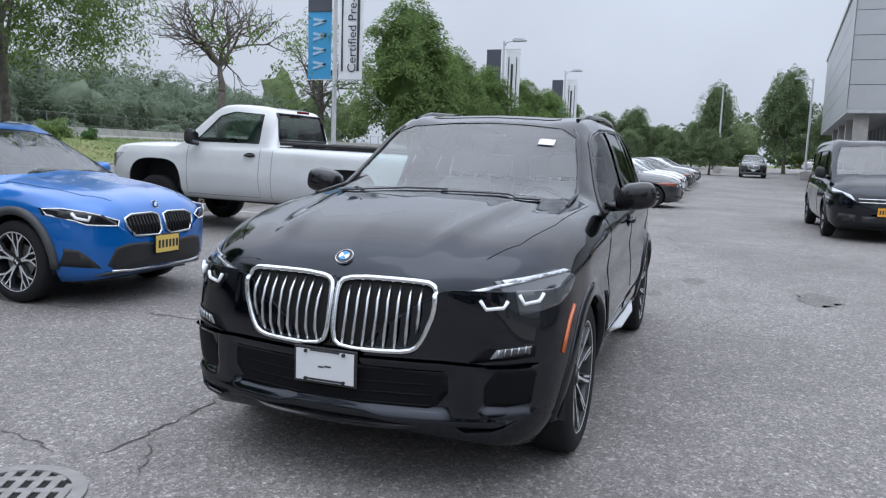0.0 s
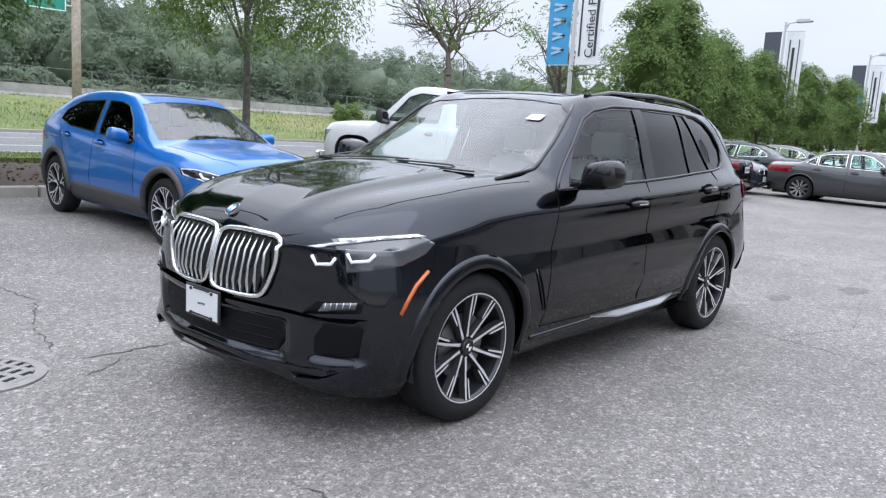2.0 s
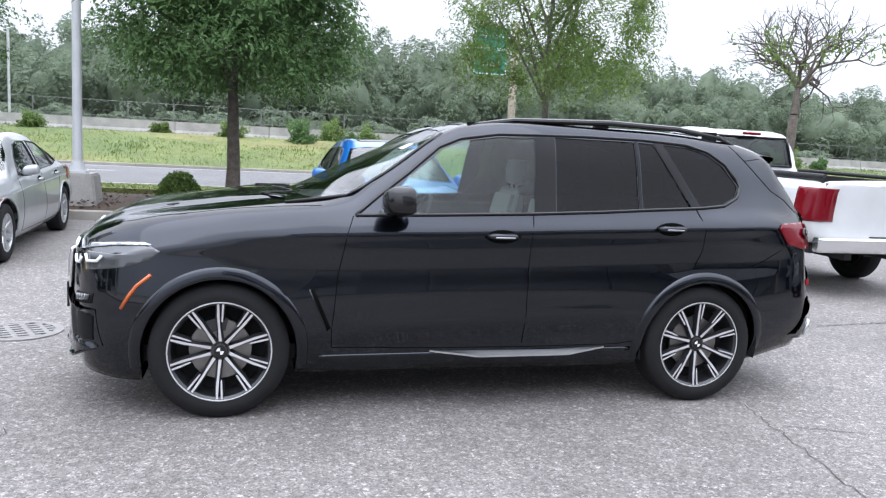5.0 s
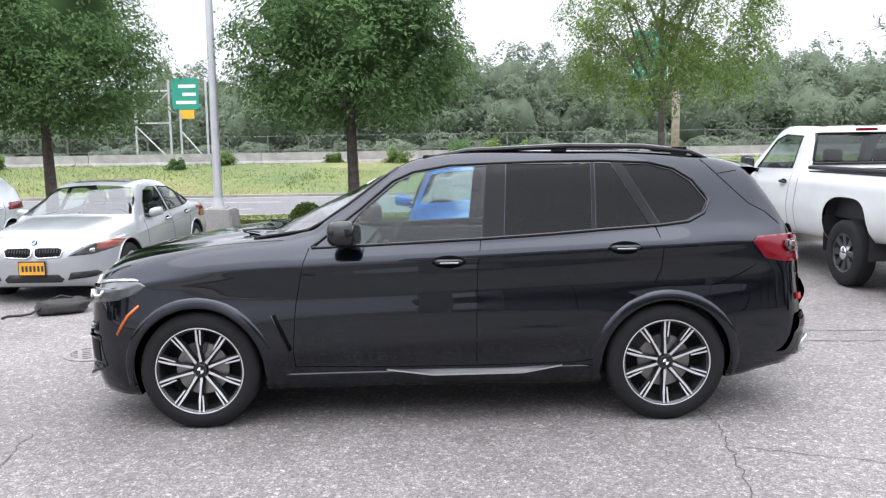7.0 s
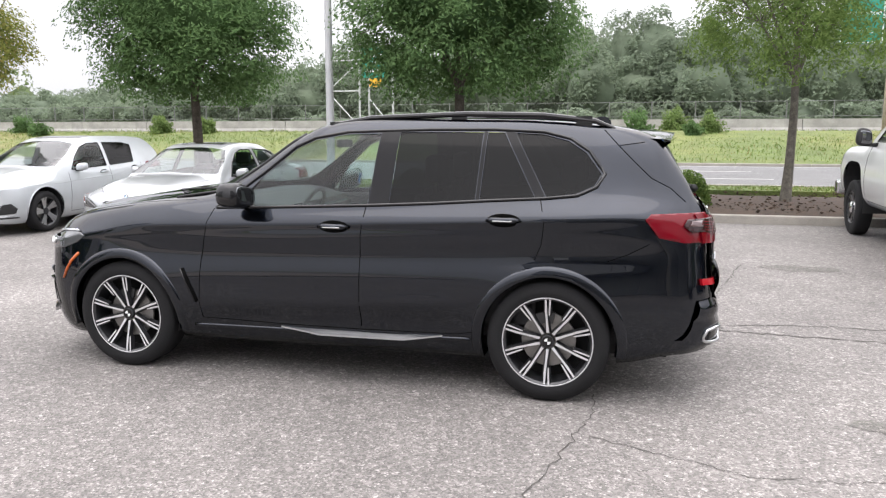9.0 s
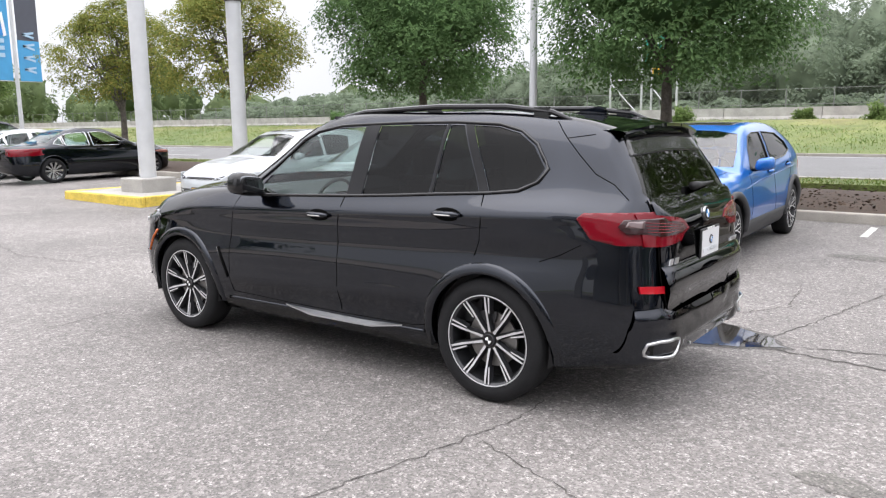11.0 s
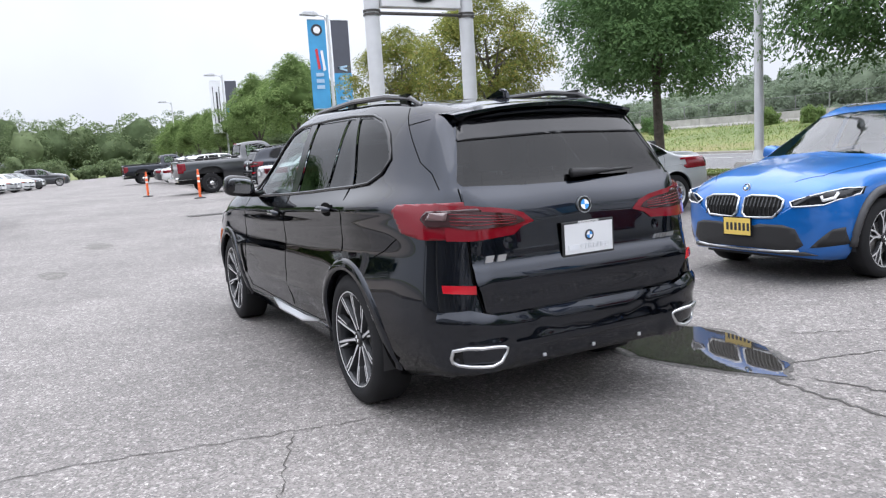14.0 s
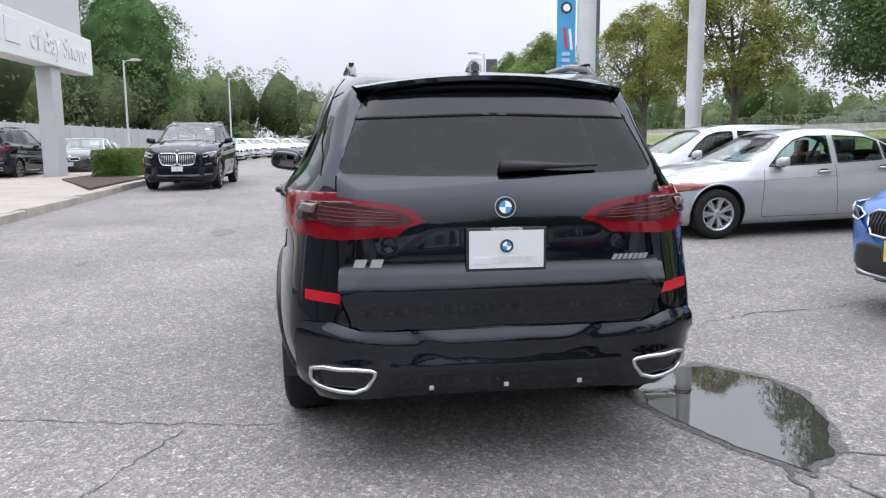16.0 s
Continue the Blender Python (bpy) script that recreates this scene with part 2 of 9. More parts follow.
M_GRATE = surface("worn_pale_iron", (0.24, 0.23, 0.22), 0.55, 0.3, vary=0.2, scale=18)
M_IRON = surface("cast_iron", (0.09, 0.085, 0.08), 0.65, 0.6, vary=0.2, scale=14)
# near-black for sheets that paint the shade of hollows
M_HOLLOW_SHADE = plain("hollow_shade_black", (0.004, 0.004, 0.004), 0.9)
M_WATER = puddle_water("puddle_water")
M_BRICK_PAVE = surface("paver", (0.31, 0.275, 0.245), 0.85, vary=0.15, scale=1.5, fine=0.1, per_object=0.1)
M_BAG = surface("dark_canvas", (0.035, 0.033, 0.033), 0.85, vary=0.25, scale=14, fine=0.2)


# ---- building tools ----
def link_mesh(name, bm, mats, parent=None, smooth=False, label="", angle=None):
    me = bpy.data.meshes.new(name)
    bm.to_mesh(me)
    bm.free()
    for m in mats if isinstance(mats, (list, tuple)) else [mats]:
        me.materials.append(m)
    if smooth:
        me.shade_smooth()
        if angle:
            me.set_sharp_from_angle(angle=radians(angle))
    ob = new(name, me)
    if parent:
        ob.parent = parent
    if label:
        ob["label"] = label
    return ob


def part(name, bm, mat, parent, label="", smooth=False, angle=None):
    return link_mesh(name, bm, mat, parent, smooth, label, angle)


def thing(name, m, label, category, group="", kind=""):
    ob = new(name)
    ob.matrix_world = m
    ob.empty_display_size = 0.2
    return tagged(ob, label, category, group, kind)


def box(bm, x0, x1, y0, y1, z0, z1, bevel=0.0):
    g = bmesh.ops.create_cube(bm, size=1.0, matrix=Matrix.Translation(((x0 + x1) / 2, (y0 + y1) / 2, (z0 + z1) / 2)) @ Matrix.Diagonal((x1 - x0, y1 - y0, z1 - z0, 1)))
    if bevel:
        es = list({e for v in g["verts"] for e in v.link_edges})
        bmesh.ops.bevel(bm, geom=es, offset=bevel, segments=2, profile=0.5, affect="EDGES")
    return bm


def cyl(bm, p, q, r0, r1=None, n=12, caps=True):
    p, q = Vector(p), Vector(q)
    d = q - p
    m = Matrix.Translation((p + q) / 2) @ d.to_track_quat("Z", "Y").to_matrix().to_4x4()
    bmesh.ops.create_cone(bm, cap_ends=caps, segments=n, radius1=r0, radius2=r0 if r1 is None else r1, depth=d.length, matrix=m)
    return bm


def tube(bm, pts, radii, n=8, caps=True):
    """A tube along a run of points, with a radius at each."""
    pts = [Vector(p) for p in pts]
    rings = []
    ref = Vector((0, 0, 1)) if abs((pts[-1] - pts[0]).normalized().z) < 0.9 else Vector((1, 0, 0))
    for i, p in enumerate(pts):
        d = (pts[min(i + 1, len(pts) - 1)] - pts[max(i - 1, 0)]).normalized()
        u = d.cross(ref).normalized()
        w = d.cross(u)
        r = radii[i] if isinstance(radii, (list, tuple)) else radii
        rings.append([bm.verts.new(p + (u * math.cos(a) + w * math.sin(a)) * r) for a in (2 * math.pi * k / n for k in range(n))])
    for a, b in zip(rings, rings[1:]):
        for k in range(n):
            bm.faces.new((a[k], a[(k + 1) % n], b[(k + 1) % n], b[k]))
    if caps:
        bm.faces.new(rings[0][::-1])
        bm.faces.new(rings[-1])
    return bm


def lathe(bm, profile, n=32, axis="Z", close=False):
    """Turns (radius, height) pairs round an axis."""
    rings = []
    for r, h in profile:
        ring = []
        for k in range(n):
            a = 2 * math.pi * k / n
            c, s = r * math.cos(a), r * math.sin(a)
            ring.append(bm.verts.new((c, s, h) if axis == "Z" else (c, h, s)))
        rings.append(ring)
    pairs = list(zip(rings, rings[1:])) + ([(rings[-1], rings[0])] if close else [])
    for a, b in pairs:
        for k in range(n):
            bm.faces.new((a[k], a[(k + 1) % n], b[(k + 1) % n], b[k]))
    return bm


def prism(bm, poly, h0, h1, axis="z"):
    """A polygon pulled along an axis. The polygon's pairs are (x, y), (x, z) or (y, z)."""
    def at(p, h):
        return (p[0], p[1], h) if axis == "z" else (p[0], h, p[1]) if axis == "y" else (h, p[0], p[1])
    a = [bm.verts.new(at(p, h0)) for p in poly]
    b = [bm.verts.new(at(p, h1)) for p in poly]
    k = len(poly)
    bm.faces.new(a[::-1])
    bm.faces.new(b)
    for i in range(k):
        bm.faces.new((a[i], a[(i + 1) % k], b[(i + 1) % k], b[i]))
    bmesh.ops.recalc_face_normals(bm, faces=bm.faces)
    return bm


def curve_at(keys, x):
    """A smooth curve through (place, value) keys, without overshoot."""
    if x <= keys[0][0]:
        return keys[0][1]
    if x >= keys[-1][0]:
        return keys[-1][1]
    i = next(k for k in range(len(keys) - 1) if keys[k][0] <= x <= keys[k + 1][0])
    (x0, y0), (x1, y1) = keys[i], keys[i + 1]
    d = (y1 - y0) / (x1 - x0)

    def slope(k):
        if k == 0 or k == len(keys) - 1:
            return d
        a = (keys[k][1] - keys[k - 1][1]) / (keys[k][0] - keys[k - 1][0])
        b = (keys[k + 1][1] - keys[k][1]) / (keys[k + 1][0] - keys[k][0])
        return 0.0 if a * b <= 0 else 2 * a * b / (a + b)
    h = x1 - x0
    t = (x - x0) / h
    m0, m1 = slope(i), slope(i + 1)
    return y0 * (1 + 2 * t) * (1 - t) ** 2 + m0 * h * t * (1 - t) ** 2 + y1 * t * t * (3 - 2 * t) - m1 * h * t * t * (1 - t)


def writing(name, text, size, m, mat, parent=None, depth=0.004):
    """Words in the built-in font, as a mesh."""
    cu = bpy.data.curves.new(name, "FONT")
    cu.body, cu.size, cu.extrude, cu.align_x, cu.align_y = text, size, depth, "CENTER", "CENTER"
    ob = bpy.data.objects.new(name, cu)
    scene.collection.objects.link(ob)
    me = bpy.data.meshes.new_from_object(ob.evaluated_get(bpy.context.evaluated_depsgraph_get()))
    bpy.data.objects.remove(ob)
    me.materials.append(mat)
    t = new(name, me)
    if parent:
        t.parent = parent
    t.matrix_local = m
    return t


# ---- the ground, the lot, the kerbs and the road ----
KERB_Y, ROAD_NEAR, ROAD_FAR = -8.35, -15.0, -29.4


def land(y):
    """The lie of the land across the road: a bank that climbs to the highway."""
    return curve_at([(-2000, 2.6), (-90, 2.2), (-60, 1.85), (-48, 1.8), (-40, 1.15), (-31, 0.26), (-29, 0.17), (-15, 0.15), (-9, 0.0), (-5, -0.06), (2000, -0.06)], y)


def rise(x, y):
    """The lot is a shallow bowl: it climbs gently to its kerb and along the lane both ways."""
    def part_way(a):
        t = min(1.0, max(0.0, a))
        return t * t * (3 - 2 * t) * 0.35 + t * 0.65
    return 0.11 * part_way((-2.2 - y) / 6.15) + 0.13 * part_way((x - 3.5) / 13.0) + 0.07 * part_way((-5.0 - x) / 13.0) + 0.012 * min(72.0, max(0.0, -x - 28.0))


def stand(x, y, turn, z=0.0):
    """A place on the lot, tilted with its slope."""
    lean = Matrix.Rotation(radians(-1.02), 4, "X") if y < -3.0 else Matrix.Identity(4)
    return Matrix.Translation((x, y, z + rise(x, y))) @ lean @ Matrix.Rotation(radians(turn), 4, "Z")


EDGE = rise(0, KERB_Y)
ROAD_Z = 0.25


bm = bmesh.new()
gx = [-1500, -400, -150, -100, -75, -50, -25, 0, 25, 50, 75, 100, 150, 400, 1500]
gy = [-1500, -400, -150, -90, -75, -60, -54, -50, -48, -45, -42, -39, -36, -33, -31, -29, -20, -15, -12, -9, -5, 0, 60, 150, 400, 1500]
rows = [[bm.verts.new((x, y, land(y) + (0.25 * noise.noise((x * 0.07, y * 0.1, 0)) if -47 < y < -33 else 0))) for x in gx] for y in gy]
for a, b in zip(rows, rows[1:]):
    for i in range(len(gx) - 1):
        bm.faces.new((a[i], a[i + 1], b[i + 1], b[i]))
tagged(link_mesh("ground", bm, M_GRASS, smooth=True), "rough green and yellowing grass rising to the highway", "ground", kind="structure")

bm = bmesh.new()
lx = [-135, -100, -60, -28, -24] + [-19 + i for i in range(38)] + [30, 60, 118]
ly = [KERB_Y] + [-8 + 0.5 * i for i in range(13)] + [0, 6, 15, 40, 75]
rows = [[bm.verts.new((x, y, rise(x, y))) for x in lx] for y in ly]
for a, b in zip(rows, rows[1:]):
    for i in range(len(lx) - 1):
        bm.faces.new((a[i], a[i + 1], b[i + 1], b[i]))
for r in bmesh.ops.extrude_edge_only(bm, edges=[e for e in bm.edges if e.is_boundary])["geom"]:
    if isinstance(r, bmesh.types.BMVert):
        r.co.z = -0.3
tagged(link_mesh("pavement", bm, M_LOT, smooth=True, angle=30), "worn grey asphalt car park with pale aggregate", "car park", kind="structure")
bm = bmesh.new()
box(bm, -420, 420, ROAD_FAR, ROAD_NEAR, -0.3, ROAD_Z)
tagged(link_mesh("road", bm, M_ROAD), "grey asphalt road beyond the planting strip", "road", kind="structure")
bm = bmesh.new()
for y, dash in ((-15.7, 0), (-28.7, 0), (-19.6, 1), (-24.4, 1)):
    x = -150
    while x < 150:
        box(bm, x, x + (3.0 if dash else 12.0), y - 0.06, y + 0.06, ROAD_Z - 0.02, ROAD_Z + 0.005)
        x += 12.0
tagged(link_mesh("road_marking", bm, M_LINE), "worn white lane lines on the road", "road marking", kind="structure")

# the bed between lot and road: bark mulch, then a strip of grass
bm = bmesh.new()
nx = 160
rows = []
for j in range(13):
    y = KERB_Y - 0.15 - j * 0.42
    rows.append([bm.verts.new((-60 + i * 140 / nx, y, rise(-60 + i * 140 / nx, KERB_Y) + 0.10 + 0.16 * math.sin(min(1, j / 11) * math.pi) + 0.035 * noise.noise((i * 0.9, j * 0.7, 3)))) for i in range(nx + 1)])
for a, b in zip(rows, rows[1:]):
    for i in range(nx):
        bm.faces.new((a[i], a[i + 1], b[i + 1], b[i]))
bed = tagged(link_mesh("planting_bed", bm, M_MULCH, smooth=True), "dark bark mulch bed along the kerb", "mulch bed", kind="structure")
bm = bmesh.new()
box(bm, -400, 400, ROAD_NEAR + 0.16, KERB_Y - 0.15 - 12 * 0.42 + 0.3, -0.2, ROAD_Z + 0.09)
tagged(link_mesh("verge", bm, M_GRASS), "mown grass strip beside the road", "verge", kind="structure")

kerb = tagged(new("kerb"), "pale concrete kerb stones along the car park", "kerb", kind="structure")
bm = bmesh.new()
box(bm, 0, 2.97, -0.15, 0, -0.2, 0.15, 0.02)
stone = link_mesh("kerb_stone", bm, M_KERB, kerb)
stone.location = (-60, KERB_Y, rise(-60, KERB_Y))
for i in range(1, 47):
    s = new("kerb_stone", stone.data)
    s.parent, s.location = kerb, (-60 + 3 * i, KERB_Y, rise(-58.5 + 3 * i, KERB_Y) + 0.004 * math.sin(i * 5.1))
road_kerb = tagged(new("road_kerb"), "concrete kerb stones along the road", "kerb", kind="structure")
for i in range(40):
    for y in (ROAD_NEAR + 0.15, ROAD_FAR):
        s = new("kerb_stone", stone.data)
        s.parent, s.location, s.scale = road_kerb, (-60 + 3 * i, y, ROAD_Z - 0.03), (1, 1, 1)

# painted bay lines against the kerb
bm = bmesh.new()
for x in (-2.35, 1.0, -8.2, 6.3, 14.5, 18.0, 21.5, 25.0, -12.0, -15.8, -19.5):
    a, b = KERB_Y + 0.35, KERB_Y + 1.35 + 0.5 * (x > 5)
    bm.faces.new([bm.verts.new((u, v, rise(u, v) + 0.004)) for u, v in ((x - 0.05, a), (x + 0.05, a), (x + 0.05, b), (x - 0.05, b))])
tagged(link_mesh("bay_marking", bm, M_LINE), "worn white bay lines on the asphalt", "bay marking", kind="structure")


def scatter_quads(name, centres, sizes, mat, parent=None, label="", flat=0.0, bend=0.35, aspect=0.5, droop=0.0, outward=None, loose=0.5):
    """Many small folded leaves in one mesh: each a pair of triangles about a mid-rib."""
    rng = np.random.default_rng(len(centres))
    c = np.asarray(centres)
    k = len(c)
    s = np.asarray(sizes).reshape(-1, 1) * np.ones((k, 1))
    d = rng.normal(size=(k, 3))
    d[:, 2] = d[:, 2] * (1 - flat) - droop
    d /= np.linalg.norm(d, axis=1, keepdims=True)
    r = rng.normal(size=(k, 3))
    u = np.cross(d, r)
    u /= np.linalg.norm(u, axis=1, keepdims=True)
    if outward is not None:
        w = np.asarray(outward) + rng.normal(size=(k, 3)) * loose + np.array([0, 0, 0.45])
        w /= np.linalg.norm(w, axis=1, keepdims=True)
        d = np.cross(w, r)
        d[:, 2] -= droop * 0.5
        d /= np.linalg.norm(d, axis=1, keepdims=True)
        u = np.cross(w, d)
    w = np.cross(d, u)
    v = np.stack([c - d * s, c + u * s * aspect + w * s * bend * 0.5, c + d * s, c - u * s * aspect + w * s * bend * 0.5], axis=1).reshape(-1, 3)
    i = np.arange(k) * 4
    f = np.stack([np.stack([i, i + 1, i + 2], 1), np.stack([i, i + 2, i + 3], 1)], 1).reshape(-1, 3)
    me = bpy.data.meshes.new(name)
    me.from_pydata(v.tolist(), [], f.tolist())
    me.materials.append(mat)
    ob = new(name, me)
    if parent:
        ob.parent = parent
    if label:
        ob["label"] = label
    return ob


# bark chips that lie loose on the bed
rng = np.random.default_rng(3)
chips = np.column_stack([rng.uniform(-9, 12, 5200), KERB_Y - 0.2 - rng.uniform(0, 3.6, 5200), EDGE + rng.uniform(0.17, 0.29, 5200)])
tagged(scatter_quads("bark_chips", chips, rng.uniform(0.015, 0.05, 5200), M_CHIP, flat=0.8), "loose dark bark chips on the bed", "bark chips", kind="stuff")

# tufts on the far bank and the near verge
k = 36000
tx, ty = rng.uniform(-60, 75, k), -30 - 17.5 * rng.uniform(0, 1, k) ** 0.8
tz = np.array([land(y) for y in ty])
hs = rng.uniform(0.04, 0.12, k) * np.array([0.9 + 1.1 * max(0.0, noise.noise((x * 0.35, y * 0.6, 4.0))) for x, y in zip(tx, ty)])
tagged(scatter_quads("tall_grass", np.column_stack([tx, ty, tz + hs * 0.7]), hs, M_BLADE, flat=-1.6, aspect=0.16), "tall uneven grass and weeds on the bank", "grass", kind="stuff")
k = 9000
vx, vy = rng.uniform(-20, 25, k), rng.uniform(ROAD_NEAR + 0.2, KERB_Y - 4.7, k)
tagged(scatter_quads("short_grass", np.column_stack([vx, vy, np.full(k, ROAD_Z + 0.11)]), rng.uniform(0.03, 0.07, k), M_BLADE, flat=-1.2, aspect=0.15), "short grass on the verge", "grass", kind="stuff")


# ---- highway barrier, fence and woods ----
barrier = tagged(new("highway_barrier"), "pale concrete highway barrier in cast lengths", "barrier", kind="structure")
bm = bmesh.new()
prism(bm, [(-0.3, 0), (0.3, 0), (0.28, 0.1), (0.14, 0.3), (0.09, 0.85), (-0.09, 0.85), (-0.14, 0.3), (-0.28, 0.1)], 0, 5.96, "x")
bm.verts.ensure_lookup_table()
block = link_mesh("barrier_block", bm, M_CONC, barrier)
block.location = (-150, -48, 1.72)
for i in range(1, 56):
    s = new("barrier_block", block.data)
    s.parent, s.location = barrier, (-150 + 6 * i, -48, 1.72)

fence = tagged(new("chain_link_fence"), "grey chain-link fence with steel posts beside the highway", "fence", kind="structure")
bm = bmesh.new()
cyl(bm, (0, 0, 0), (0, 0, 2.3), 0.045, n=6)
post = link_mesh("post", bm, M_FENCE, fence)
post.location = (-150, -56, 1.78)
for i in range(1, 96):
    s = new("post", post.data)
    s.parent, s.location = fence, (-150 + 3.2 * i, -56, 1.78)
bm = bmesh.new()
for z in (1.9, 2.9, 4.0):
    cyl(bm, (-150, -56, z), (155, -56, z), 0.02, n=5)
for i in range(600):
    x = -100 + i * 0.34
    for s in (1, -1):
        cyl(bm, (x, -56, 1.9 if s > 0 else 4.0), (x + 2.1, -56, 4.0 if s > 0 else 1.9), 0.003, n=3, caps=False)
part("wire_mesh", bm, M_FENCE, fence)


def wood_points(crowns, per, seed, lumps=44, face=0.55):
    """Leaf places for a belt of woodland: leaves lie on the outside of the lumps that make up each crown."""
    rng = np.random.default_rng(seed)
    pts, sizes, outs = [], [], []
    for x, y, z, h, w in crowns:
        c = rng.normal(size=(lumps, 3))
        c[:, 1] += face * np.abs(c[:, 1])
        c /= np.linalg.norm(c, axis=1, keepdims=True)
        c *= rng.uniform(0.62, 0.88, (lumps, 1))
        k = per // lumps
        for q, r in zip(c, rng.uniform(0.2, 0.36, lumps)):
            d = rng.normal(size=(k, 3)) + q * 0.9 + np.array([0, 0.2 * face, 0.35])
            d /= np.linalg.norm(d, axis=1, keepdims=True)
            p = q + d * r * rng.uniform(0.86, 1.06, (k, 1))
            pts.append(np.array([x, y, z + h * 0.53]) + p * np.array([w, w, h * 0.47]))
            sizes.append(rng.uniform(0.75, 1.25, k))
            outs.append(d)
    return np.vstack(pts), np.concatenate(sizes), np.vstack(outs)


def wood_mass(name, crowns, mat, label, fine=3, size=0.8):
    """The close leafy mass inside the crowns."""
    bm = bmesh.new()
    for x, y, z, h, w in crowns:
        g = bmesh.ops.create_icosphere(bm, subdivisions=fine, radius=1.0)
        for v in g["verts"]:
            q = v.co * 2.1 + Vector((x, y, 0))
            k = size + 0.26 * noise.noise(q) + 0.2 * noise.noise(q * 2.7)
            v.co = Vector((x + v.co.x * w * k, y + v.co.y * w * k, z + h * 0.53 + v.co.z * h * 0.47 * k))
    tagged(link_mesh(name, bm, mat, smooth=True), label, "woods", kind="stuff")


rng = np.random.default_rng(11)
crowns = []
SKYLINE = [(-120, 12.2), (-62, 13.2), (-54, 14.8), (-20, 15.6), (0, 15.4), (20, 14.2), (29, 13.2), (36, 11.4), (68, 7.8), (95, 7.0)]
for row, (y, k) in enumerate(((-61, 0.27), (-66, 0.6), (-72, 0.84), (-80, 1.0))):
    x = -114
    while x < 92:
        h = curve_at(SKYLINE, x) * k * rng.uniform(0.84, 1.05) - 1.1
        crowns.append((x, y + rng.uniform(-2, 2), 1.1, h, rng.uniform(2.5, 3.7) * (0.75 if row == 0 else 1.0)))
        x += rng.uniform(2.6, 4.4) * (1.25 if row == 0 else 1.0)
# the belt's haze is painted, by way of its pale leaf colour
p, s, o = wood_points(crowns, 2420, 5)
tagged(scatter_quads("woodland", p, s * 0.195, M_LEAF_HAZED, outward=o, loose=0.35), "green belt of trees behind the highway, haze in its leaf colour", "woods", kind="stuff")
wood_mass("woodland_shade", crowns, M_LEAF_HAZED, "thick leafy mass inside the woods", 2, 0.7)
bm = bmesh.new()
for x, y, z, h, w in crowns[::2]:
    cyl(bm, (x, y, z), (x + rng.uniform(-0.4, 0.4), y, z + h * 0.75), 0.2, 0.06, n=5, caps=False)
tagged(link_mesh("woodland_trunks", bm, M_BARKG), "thin grey trunks inside the woods", "woods", kind="stuff")
crowns = []
for x0, x1, y0, y1, n, h0 in ((-300, -115, -110, -60, 40, 15), (105, 300, -130, -60, 36, 13), (-170, -134, -55, 70, 62, 8), (121, 142, 5, 70, 46, 12), (121, 142, -50, 5, 44, 9.0), (117, 120, -48, 45, 44, 4.2), (64, 112, 19.5, 33, 30, 12), (30, 120, 24, 34, 46, 11)):
    for i in range(n):
        crowns.append((rng.uniform(x0, x1), rng.uniform(y0, y1), 0.5 if h0 > 5 else -0.4, h0 * rng.uniform(0.65, 1.2), rng.uniform(3, 5) if h0 > 5 else rng.uniform(1.8, 2.8)))
wood_mass("distant_shade", crowns, M_LEAF_FAR_GREEN, "thick leafy mass of the distant trees", 2, 0.66)
p, s, o = wood_points(crowns[:138], 308, 6, 28, 0.0)
tagged(scatter_quads("horizon_woods", p, s * 0.5, M_LEAF_FAR_GREEN, outward=o), "hazy green woods along the horizon", "woods", kind="stuff")
p, s, o = wood_points(crowns[138:], 1232, 7, 28, 0.0)
tagged(scatter_quads("distant_woods", p, s * 0.21, M_LEAF_FAR_GREEN, outward=o), "green trees that close the view at a distance", "woods", kind="stuff")


# ---- planted trees ----
OUTLINE = [(0, 0.66), (0.1, 0.92), (0.28, 1.0), (0.5, 0.92), (0.72, 0.72), (0.9, 0.42), (1.0, 0.12)]


